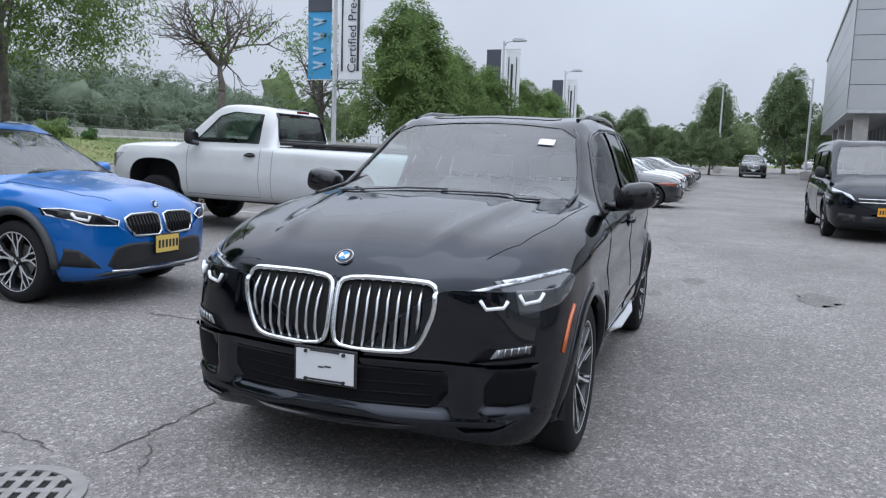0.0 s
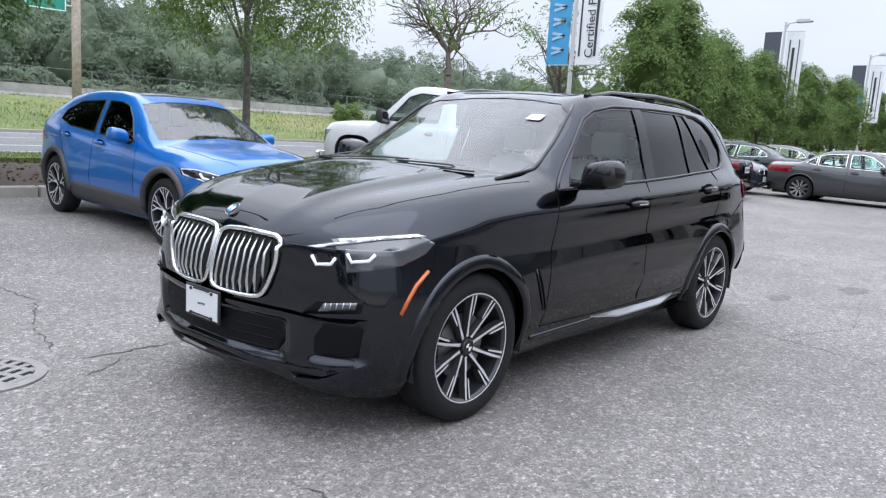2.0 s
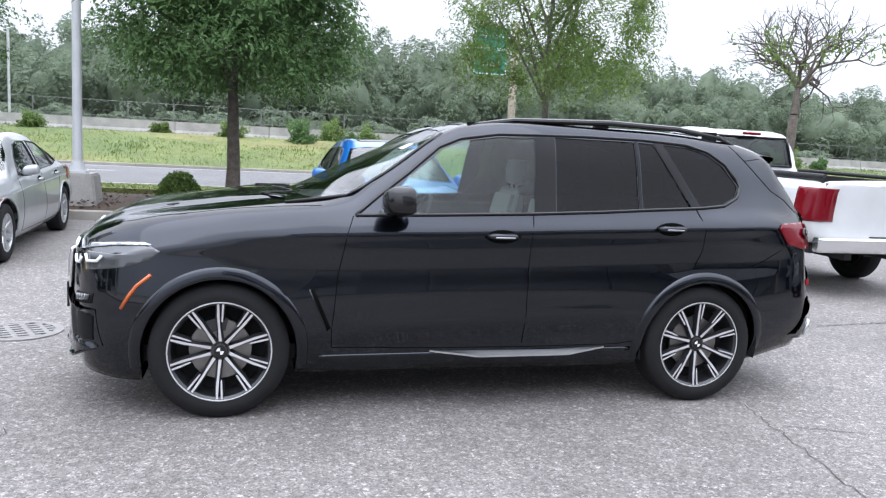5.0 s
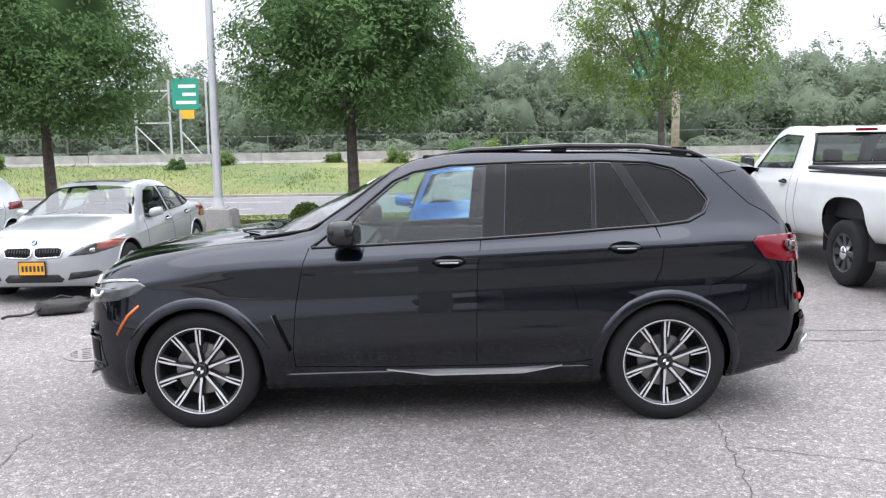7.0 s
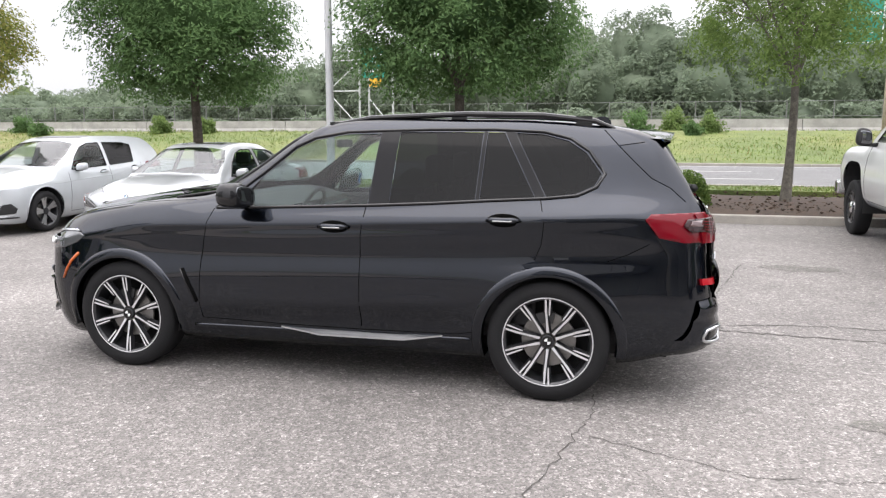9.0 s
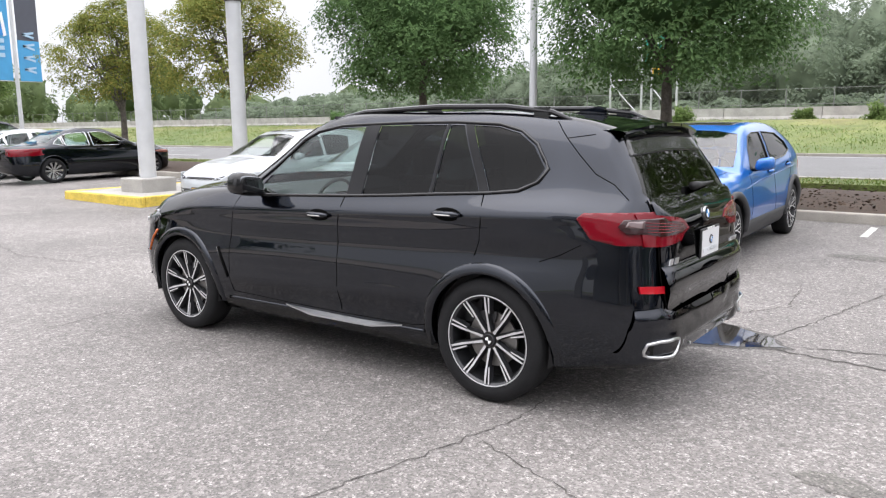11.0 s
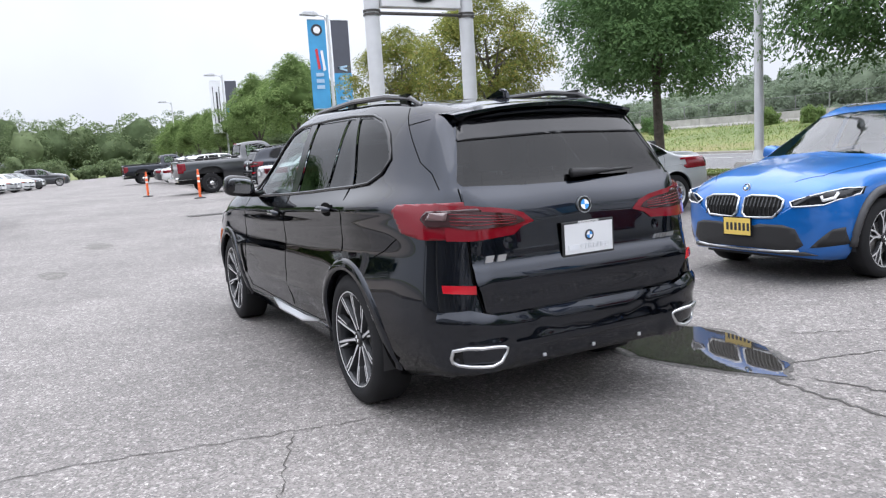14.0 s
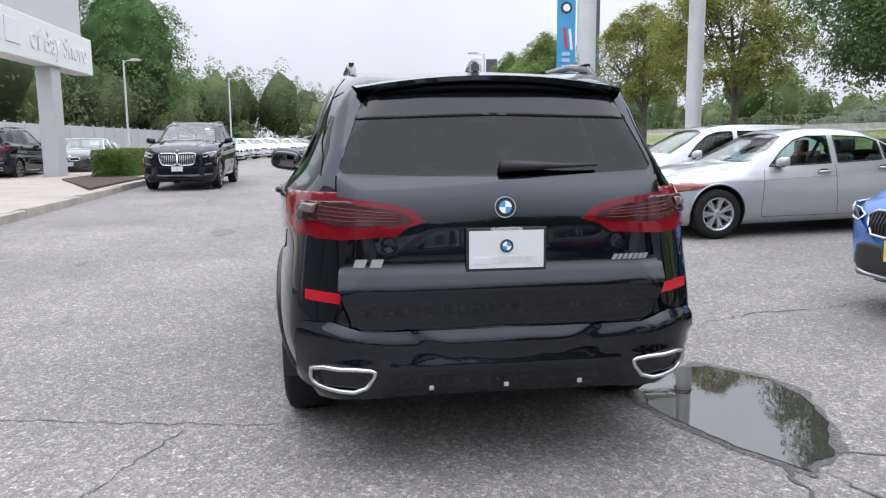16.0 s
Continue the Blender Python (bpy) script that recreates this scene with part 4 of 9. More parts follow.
M_LAMP_ORANGE = plain("orange_marker_glass", (0.5, 0.1, 0.015), 0.2, coat=0.6)
M_GLASS = glass("clear_car_glass", (0.66, 0.8, 0.77), mirror=0.045)
M_SHIELD = glass("windscreen_glass", (0.72, 0.78, 0.77), mirror=0.15)
M_TINT = glass("tinted_car_glass", (0.022, 0.024, 0.026), mirror=0.02)
M_REAR = glass("tinted_rear_glass", (0.03, 0.032, 0.034), mirror=0.035)
M_SEAT_PALE = surface("pale_seat_leather", (0.4, 0.385, 0.36), 0.55, vary=0.08)
M_SEAT_DARK = surface("dark_seat_cloth", (0.03, 0.03, 0.032), 0.8, vary=0.15)
M_DASH = surface("dark_dashboard", (0.025, 0.025, 0.027), 0.7, vary=0.1)
M_PLATE_WHITE = surface("white_plate", (0.62, 0.63, 0.64), 0.4, vary=0.03)
M_PLATE_YEL = surface("yellow_plate", (0.72, 0.52, 0.12), 0.4, vary=0.05)
M_PLATE_ORA = surface("orange_plate", (0.75, 0.36, 0.03), 0.4, vary=0.05)
P_BLACK = paint("black_car_paint", (0.0092, 0.0122, 0.0192), 1.0, 0.25, 0.1)
P_CARBON = paint("dark_grey_metallic_paint", (0.045, 0.048, 0.052), 0.5, 0.35)
P_BLUE = paint("bright_blue_metallic_paint", (0.001, 0.115, 0.42), 0.25, 0.35)
P_WHITE = paint("white_car_paint", (0.6, 0.61, 0.61), 0.0, 0.4)
P_SILVER = paint("silver_metallic_paint", (0.42, 0.435, 0.45), 0.55, 0.38)
P_PALE = paint("pale_silver_white_paint", (0.5, 0.53, 0.55), 0.25, 0.38)
P_NAVY = paint("dark_blue_paint", (0.012, 0.018, 0.04), 0.2, 0.35)


def dense(a, b, n, ends=0.0):
    """Stations from a to b, packed towards both ends."""
    out = []
    for i in range(n + 1):
        t = i / n
        c = 0.5 - 0.5 * math.cos(math.pi * t)
        out.append(a + (b - a) * (t * (1 - ends) + c * ends))
    return out


def spline(pts, per):
    """A rounded run through the points of a section."""
    out = []
    n = len(pts)
    for i in range(n - 1):
        p0, p1, p2, p3 = pts[max(i - 1, 0)], pts[i], pts[i + 1], pts[min(i + 2, n - 1)]
        k = per[i]
        la, lb, lc = (max((q - p).length, 1e-4) for p, q in ((p0, p1), (p1, p2), (p2, p3)))
        m1 = ((p2 - p0) / (la + lb) * lb) if i > 0 else (p2 - p1)
        m2 = ((p3 - p1) / (lb + lc) * lb) if i < n - 2 else (p2 - p1)
        for j in range(k):
            t = j / k
            out.append(p1 * (1 + 2 * t) * (1 - t) ** 2 + m1 * t * (1 - t) ** 2 + p2 * t * t * (3 - 2 * t) - m2 * t * t * (1 - t))
    out.append(pts[-1])
    return out


class Shell:
    """A car's outer skin, lofted through sections along x. levels: for each level, from the bottom edge to the middle of the roof,
    curves of half-width and height along x."""

    def __init__(self, levels, x0, x1, n=110, per=None, ends=0.75, sculpt=None):
        self.levels = levels
        per = per or [2, 3, 5, 5, 4, 4, 5, 6, 5]
        bm = bmesh.new()
        rings = []
        for x in dense(x0, x1, n, ends):
            top = curve_at(levels[-1][1], x)
            pts = []
            k = len(levels)
            for i, (wy, wz) in enumerate(levels):
                y, z = curve_at(wy, x) if wy else 0.0, curve_at(wz, x)
                pts.append(Vector((y, min(z, top - 0.006 * (k - 1 - i)))))
            half = spline(pts, per[:k - 1])
            bend = [sculpt(x, p[0], p[1]) if sculpt else (0.0, 0.0) for p in half]
            ring = [Vector((x, max(0.0, p[0] + d[0]), p[1] + d[1])) for p, d in zip(half, bend)]
            full = ring + [Vector((x, -p.y, p.z)) for p in ring[-2::-1]]
            rings.append([bm.verts.new(p) for p in full])
        m = len(rings[0])
        for a, b in zip(rings, rings[1:]):
            for i in range(m - 1):
                bm.faces.new((a[i], b[i], b[i + 1], a[i + 1]))
            bm.faces.new((a[m - 1], b[m - 1], b[0], a[0]))
        for r, flip in ((rings[0], False), (rings[-1], True)):
            for i in range(m // 2):
                q = (r[i], r[i + 1], r[m - 2 - i], r[m - 1 - i])
                if len(set(q)) == 4:
                    bm.faces.new(q if not flip else q[::-1])
        bmesh.ops.recalc_face_normals(bm, faces=bm.faces)
        bm.normal_update()
        self.bm = bm
        self.tree = BVHTree.FromBMesh(bm)
        bm.faces.ensure_lookup_table()
        bm.verts.ensure_lookup_table()
        self.full = bm.copy()
        self.full.faces.ensure_lookup_table()

    def onto(self, axis, u, v, sign=1, lift=0.0):
        """The skin's point under (u, v) seen along an axis, pushed out by lift."""
        if axis == "y":
            o, d = Vector((u, 3 * sign, v)), Vector((0, -sign, 0))
        elif axis == "x":
            o, d = Vector((6 * sign, u, v)), Vector((-sign, 0, 0))
        else:
            o, d = Vector((u, v, 4)), Vector((0, 0, -1))
        hit, nrm, _, _ = self.tree.ray_cast(o, d)
        if hit is None:
            hit, nrm, _, _ = self.tree.find_nearest(o + d * (2.1 if axis == "y" else 3.6))
        return hit + nrm * lift

    def smooth_normal(self, p):
        hit, nrm, i, _ = self.tree.find_nearest(p)
        f = self.full.faces[i]
        w = interpolate.poly_3d_calc([v.co for v in f.verts], hit)
        n = Vector((0, 0, 0))
        for k, v in zip(w, f.verts):
            n += v.normal * k
        return n.normalized()


def flat2(co, axis):
    return (co.x, co.z) if axis == "y" else (co.y, co.z) if axis == "x" else (co.x, co.y)


def inside(p, poly):
    x, y = p
    hit = False
    j = len(poly) - 1
    for i in range(len(poly)):
        (xi, yi), (xj, yj) = poly[i], poly[j]
        if (yi > y) != (yj > y) and x < (xj - xi) * (y - yi) / (yj - yi) + xi:
            hit = not hit
        j = i
    return hit


def cut_lines(bm, faces, poly, axis):
    """Splits faces along the polygon's edges, seen along an axis. Returns the faces there now."""
    live = set(faces)
    for (ax, ay), (bx, by) in zip(poly, poly[1:] + poly[:1]):
        n2 = (by - ay, -(bx - ax))
        if axis == "y":
            co, no = (ax, 0, ay), (n2[0], 0, n2[1])
        elif axis == "x":
            co, no = (0, ax, ay), (0, n2[0], n2[1])
        else:
            co, no = (ax, ay, 0), (n2[0], n2[1], 0)
        lo = (min(ax, bx) - 0.02, min(ay, by) - 0.02)
        hi = (max(ax, bx) + 0.02, max(ay, by) + 0.02)
        near = []
        for f in live:
            q = [flat2(v.co, axis) for v in f.verts]
            if max(p[0] for p in q) >= lo[0] and min(p[0] for p in q) <= hi[0] and max(p[1] for p in q) >= lo[1] and min(p[1] for p in q) <= hi[1]:
                near.append(f)
        if not near:
            continue
        geom = list({e for f in near for e in f.edges} | {v for f in near for v in f.verts}) + near
        before = set(near)
        res = bmesh.ops.bisect_plane(bm, geom=geom, dist=1e-5, plane_co=co, plane_no=no)
        live -= before
        live |= {g for g in res["geom"] if isinstance(g, bmesh.types.BMFace)}
    return [f for f in live if f.is_valid]


def near_faces(bm, poly, axis, sign, reach=0.15):
    us, vs = [p[0] for p in poly], [p[1] for p in poly]
    lo, hi = (min(us) - 0.02, min(vs) - 0.02), (max(us) + 0.02, max(vs) + 0.02)
    out = []
    for f in bm.faces:
        n = f.normal
        k = n.y if axis == "y" else n.x if axis == "x" else n.z
        if sign and k * sign < reach:
            continue
        q = [flat2(v.co, axis) for v in f.verts]
        if max(p[0] for p in q) >= lo[0] and min(p[0] for p in q) <= hi[0] and max(p[1] for p in q) >= lo[1] and min(p[1] for p in q) <= hi[1]:
            out.append(f)
    return out


def largest(faces):
    """The largest run of faces that hang together."""
    left, best = set(faces), set()
    while left:
        f = left.pop()
        run, todo = {f}, [f]
        while todo:
            for e in todo.pop().edges:
                for g in e.link_faces:
                    if g in left:
                        left.remove(g)
                        run.add(g)
                        todo.append(g)
        if sum(g.calc_area() for g in run) > sum(g.calc_area() for g in best):
            best = run
    return best


def patch(shell, poly, axis, sign, lift=0.003, thick=0.0, reach=0.12):
    """A piece of the skin inside a polygon, as a mesh of its own, lifted off it."""
    bm = bmesh.new()
    seen = {}
    for f in near_faces(shell.full, poly, axis, sign, reach):
        vs = []
        for v in f.verts:
            if v.index not in seen:
                seen[v.index] = bm.verts.new(v.co)
            vs.append(seen[v.index])
        bm.faces.new(vs)
    cut_lines(bm, list(bm.faces), poly, axis)
    keep = largest([f for f in bm.faces if inside(flat2(f.calc_center_median(), axis), poly)])
    bmesh.ops.delete(bm, geom=[f for f in bm.faces if f not in keep], context="FACES")
    nn = {v: shell.smooth_normal(v.co) for v in bm.verts}
    for v in bm.verts:
        v.co += nn[v] * lift
    if thick:
        bmesh.ops.solidify(bm, geom=list(bm.faces), thickness=thick)
    return bm


def step_to(a, b, v):
    """0 below a, 1 above b, smooth between."""
    t = min(1.0, max(0.0, (v - a) / (b - a)))
    return t * t * (3 - 2 * t)


def relief(shell, poly, axis, sign, detail, step=0.014, thick=0.0, soft=5):
    """A panel over the skin inside a polygon, raised by detail(u, v): creases, steps and recesses are in its mesh."""
    us, vs = [p[0] for p in poly], [p[1] for p in poly]
    bm = bmesh.new()
    nu, nv = int((max(us) - min(us)) / step) + 1, int((max(vs) - min(vs)) / step) + 1
    at = {"x": lambda u, v: (0, u, v), "y": lambda u, v: (u, 0, v), "z": lambda u, v: (u, v, 0)}[axis]
    rows = [[bm.verts.new(at(min(us) + (max(us) - min(us)) * i / nu, min(vs) + (max(vs) - min(vs)) * j / nv)) for i in range(nu + 1)] for j in range(nv + 1)]
    for a, b in zip(rows, rows[1:]):
        for i in range(nu):
            bm.faces.new((a[i], a[i + 1], b[i + 1], b[i]))
    cut_lines(bm, list(bm.faces), poly, axis)
    bmesh.ops.delete(bm, geom=[f for f in bm.faces if not inside(flat2(f.calc_center_median(), axis), poly)], context="FACES")
    out = Vector((sign, 0, 0)) if axis == "x" else Vector((0, sign, 0)) if axis == "y" else Vector((0, 0, 1))
    for v in bm.verts:
        u, w = flat2(v.co, axis)
        p = shell.onto(axis, u, w, sign)
        v.co = p + (shell.smooth_normal(p) * 0.6 + out * 0.4).normalized() * detail(u, w)
    for k in range(soft):
        bmesh.ops.smooth_vert(bm, verts=[v for v in bm.verts if not v.is_boundary], factor=0.5, use_axis_x=True, use_axis_y=True, use_axis_z=True)
    bm.normal_update()
    if sum(f.normal.dot(out) for f in bm.faces) < 0:
        bmesh.ops.reverse_faces(bm, faces=list(bm.faces))
    if thick:
        bmesh.ops.solidify(bm, geom=list(bm.faces), thickness=thick)
    return bm


def flare(shell, cx, cz, r, width, side, lift=0.013):
    """A wheel arch's raised rim: a rounded band round the opening that turns in at its edge."""
    bm = bmesh.new()
    rows = []
    profile = ((-0.02, -0.05), (0.0, -0.004), (0.06, lift * 0.8), (0.25, lift), (0.6, lift * 0.95), (0.82, lift * 0.75), (0.95, lift * 0.3), (1.03, -0.003))
    for k in range(61):
        a = math.pi * (k / 60 * 1.12 - 0.06)
        row = []
        for t, d in profile:
            rr = r + width * t
            x, z = cx + rr * math.cos(a), cz + rr * math.sin(a)
            p = shell.onto("y", x, max(z, 0.3), side)
            row.append(bm.verts.new((x, p.y + side * d, z)))
        rows.append(row)
    for a, b in zip(rows, rows[1:]):
        for i in range(len(profile) - 1):
            bm.faces.new((a[i], a[i + 1], b[i + 1], b[i]))
    bmesh.ops.recalc_face_normals(bm, faces=bm.faces)
    return bm


def hole(shell, poly, axis, sign, reach=0.12):
    """Cuts an opening into the skin."""
    bm = shell.bm
    bm.normal_update()
    live = cut_lines(bm, near_faces(bm, poly, axis, sign, reach), poly, axis)
    gone = [f for f in live if inside(flat2(f.calc_center_median(), axis), poly)]
    bmesh.ops.delete(bm, geom=list(largest(gone)) if sign else gone, context="FACES")


def arch_curve(cx, cz, r, a, power=1.0):
    """A point on a wheel arch; a power under 1 squares its shoulders."""
    c, d = math.cos(a), math.sin(a)
    return cx + r * math.copysign(abs(c) ** power, c), cz + r * math.copysign(abs(d) ** power, d)


def arc_poly(cx, cz, r, low, n=22, power=1.0):
    """A wheel arch from the side."""
    pts = [arch_curve(cx, cz, r, math.pi * k / n, power) for k in range(n + 1)]
    return pts + [(cx - r, low), (cx + r, low)]


def strip(shell, axis, pts, sign, width, lift, mat, name, parent, label="", round_=True):
    """A bead or line laid on the skin along (u, v) points."""
    run = []
    for (a, b), (c, d) in zip(pts, pts[1:]):
        k = max(1, int(math.hypot(c - a, d - b) / 0.05))
        run += [(a + (c - a) * i / k, b + (d - b) * i / k) for i in range(k)]
    run.append(pts[-1])
    q = [shell.onto(axis, u, v, sign, lift) for u, v in run]
    bm = bmesh.new()
    tube(bm, q, width, n=6 if round_ else 4)
    return part(name, bm, mat, parent, label, smooth=round_)


def ledge(shell, axis, pts, sign, depth, thick, mat, name, parent, label="", drop=0.0):
    """A flat shelf that stands out of the skin along (u, v) points; it thins to nothing at both ends."""
    run = []
    for (a, b), (c, d) in zip(pts, pts[1:]):
        k = max(1, int(math.hypot(c - a, d - b) / 0.04))
        run += [(a + (c - a) * i / k, b + (d - b) * i / k) for i in range(k)]
    run.append(pts[-1])
    out = Vector((0, sign, 0)) if axis == "y" else Vector((sign, 0, 0))
    bm = bmesh.new()
    rows = []
    n = len(run) - 1
    for i, (u, v) in enumerate(run):
        p = shell.onto(axis, u, v, sign, 0.0)
        w = depth * min(1.0, 0.08 + 4.0 * min(i, n - i) / n)
        q = p + out * w - Vector((0, 0, drop * w))
        rows.append([bm.verts.new(c) for c in (p - out * 0.02, q, q - Vector((0, 0, thick)), p - out * 0.02 - Vector((0, 0, thick)))])
    for a, b in zip(rows, rows[1:]):
        for i in range(4):
            bm.faces.new((a[i], b[i], b[(i + 1) % 4], a[(i + 1) % 4]))
    bm.faces.new(rows[0])
    bm.faces.new(rows[-1][::-1])
    bmesh.ops.recalc_face_normals(bm, faces=bm.faces)
    return part(name, bm, mat, parent, label)


def rounded(poly, times=2):
    """A polygon with its corners cut round."""
    for _ in range(times):
        poly = [q for (a, b), (c, d) in zip(poly, poly[1:] + poly[:1]) for q in ((a * 0.78 + c * 0.22, b * 0.78 + d * 0.22), (a * 0.22 + c * 0.78, b * 0.22 + d * 0.78))]
    return poly


def loop_tube(bm, pts, r, n=6):
    """A closed tube."""
    k = len(pts)
    rings = []
    for i, p in enumerate(pts):
        d = (pts[(i + 1) % k] - pts[i - 1]).normalized()
        u = d.cross(Vector((1, 0.01, 0.02))).normalized()
        w = d.cross(u)
        rings.append([bm.verts.new(p + (u * math.cos(a) + w * math.sin(a)) * r) for a in (2 * math.pi * j / n for j in range(n))])
    for i in range(k):
        a, b = rings[i], rings[(i + 1) % k]
        for j in range(n):
            bm.faces.new((a[j], a[(j + 1) % n], b[(j + 1) % n], b[j]))
    return bm


def finish_skin(shell, name, mat, parent, label=""):
    bm = shell.bm
    bm.normal_update()
    normals = [shell.smooth_normal(v.co) for v in bm.verts]
    me = bpy.data.meshes.new(name)
    bm.to_mesh(me)
    me.materials.append(mat)
    me.shade_smooth()
    me.normals_split_custom_set_from_vertices(normals)
    ob = new(name, me)
    ob.parent = parent
    if label:
        ob["label"] = label
    return ob


def wheel(parent, x, y, r, rim, width, style, steer=0.0, side=1):
    """A wheel whose outer face looks along +y (side 1) or -y."""
    h = width / 2
    bm = bmesh.new()
    rr = rim + 0.012
    lathe(bm, [(rr, -h * 0.95), (rr + 0.02, -h), (r - 0.05, -h * 1.0), (r - 0.012, -h * 0.86), (r, -h * 0.7), (r, h * 0.7), (r - 0.012, h * 0.86), (r - 0.05, h * 1.0), (rr + 0.02, h), (rr, h * 0.95)], 48, "Y", close=True)
    w = new("wheel")
    w.parent = parent
    w.matrix_local = pose(x, y, r, 0, 0, steer + (0 if side > 0 else 180))
    part("tyre", bm, M_TYRE, w, smooth=True, angle=50)
    spec = WHEELS[style]
    base, face = spec["base"], spec["face"]
    bm = bmesh.new()
    lathe(bm, [(rim + 0.014, -h * 0.9), (rim - 0.015, -h * 0.8), (rim - 0.03, 0), (rim - 0.012, h * 0.78), (rim + 0.004, h * 0.9), (rim + 0.014, h * 0.88)], 40, "Y", close=True)
    part("rim", bm, base, w, smooth=True, angle=35)
    bm = bmesh.new()
    lathe(bm, [(0.02, h * 0.1), (rim * 0.62, h * 0.1), (rim * 0.62, h * 0.25), (0.02, h * 0.25)], 28, "Y", close=True)
    part("brake_disc", bm, M_DISC, w, smooth=True, angle=35)
    # a black disc paints the shade behind the spokes
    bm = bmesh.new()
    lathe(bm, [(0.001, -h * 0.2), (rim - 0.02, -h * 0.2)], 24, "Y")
    part("backing", bm, M_HOLLOW_SHADE, w)
    n = spec["n"]
    for k in range(n):
        a0 = 2 * math.pi * k / n + spec.get("turn", 0)
        hand = 1 if k % 2 else -1
        bm = bmesh.new()
        for stations in spec["rays"]:
            top, low = [], []
            for rad, off, wd, yy in stations:
                a1 = a0 + off * (hand if spec.get("handed") else 1)
                c = Vector((math.cos(a1) * rim * rad, h * yy, math.sin(a1) * rim * rad))
                t = Vector((-math.sin(a1), 0, math.cos(a1)))
                top.append([bm.verts.new(c - t * wd), bm.verts.new(c + t * wd)])
                low.append([bm.verts.new(c - t * (wd + 0.01) - Vector((0, 0.032, 0))), bm.verts.new(c + t * (wd + 0.01) - Vector((0, 0.032, 0)))])
            for i in range(len(top) - 1):
                bm.faces.new((top[i][0], top[i + 1][0], top[i + 1][1], top[i][1]))
                bm.faces.new((low[i][0], low[i + 1][0], top[i + 1][0], top[i][0])).material_index = 1
                bm.faces.new((top[i][1], top[i + 1][1], low[i + 1][1], low[i][1])).material_index = 1
        bmesh.ops.recalc_face_normals(bm, faces=bm.faces)
        part("spoke", bm, [face, base], w)
    if spec.get("lip"):
        bm = bmesh.new()
        lathe(bm, [(rim + 0.001, h * 0.9), (rim + 0.006, h * 0.925), (rim + 0.009, h * 0.9)], 48, "Y")
        part("rim_lip", bm, face, w, smooth=True)
        bm = bmesh.new()
        a = 0.9
        q = [(rim * r0 * math.cos(a + t), rim * r0 * math.sin(a + t)) for r0, ts in ((0.66, (0, 0.3, 0.6, 0.9)), (0.4, (0.9, 0.6, 0.3, 0))) for t in ts]
        prism(bm, q, h * 0.22, h * 0.42, "y")
        part("brake_caliper", bm, M_GUN, w)
    bm = bmesh.new()
    hr = 0.041 if spec.get("lip") else 0.058
    lathe(bm, [(hr, h * 0.5), (hr, h * 0.66), (0.038, h * 0.7), (0.034, h * 0.71)], 20, "Y")
    part("hub", bm, base, w, smooth=True, angle=40)
    bm = bmesh.new()
    lathe(bm, [(0.034, h * 0.69), (0.034, h * 0.72), (0.0005, h * 0.725)], 20, "Y")
    part("hub_cap", bm, M_TRIM if spec.get("lip") else M_SATIN if spec.get("cap") else M_GUN, w, smooth=True, angle=40)
    if style == "steel":
        bm = bmesh.new()
        lathe(bm, [(0.085, h * 0.55), (0.08, h * 0.9), (0.06, h * 1.05), (0.0005, h * 1.08)], 20, "Y")
        part("hub_cover", bm, M_CHROME, w, "chrome hub cover", smooth=True, angle=40)
    if spec.get("lip"):
        bm = bmesh.new()
        for q in (0, 2):
            bm.faces.new([bm.verts.new((0, h * 0.73, 0))] + [bm.verts.new((0.021 * math.cos(a), h * 0.73, 0.021 * math.sin(a))) for a in (math.pi / 2 * (q + k / 4) for k in range(5))])
        part("hub_mark", bm, M_WHITE_INK, w)
    return w


def ray(off, wd, root):
    """A straight spoke face: hub, middle and rim stations of radius, angle, half-width and depth."""
    return [(0.18, off * root, wd * 0.8, 0.62), (0.5, off * (root + 1) / 2, wd * 0.75, 0.7), (0.97, off, wd, 0.84)]


STAR = [[(0.19, 0.0, 0.009, 0.6), (0.5, 0.055, 0.006, 0.7), (0.72, 0.062, 0.0075, 0.78), (0.985, 0.05, 0.0055, 0.87)], [(0.6, -0.052, 0.002, 0.74), (0.64, -0.05, 0.0045, 0.76), (0.985, -0.05, 0.0055, 0.87)]]
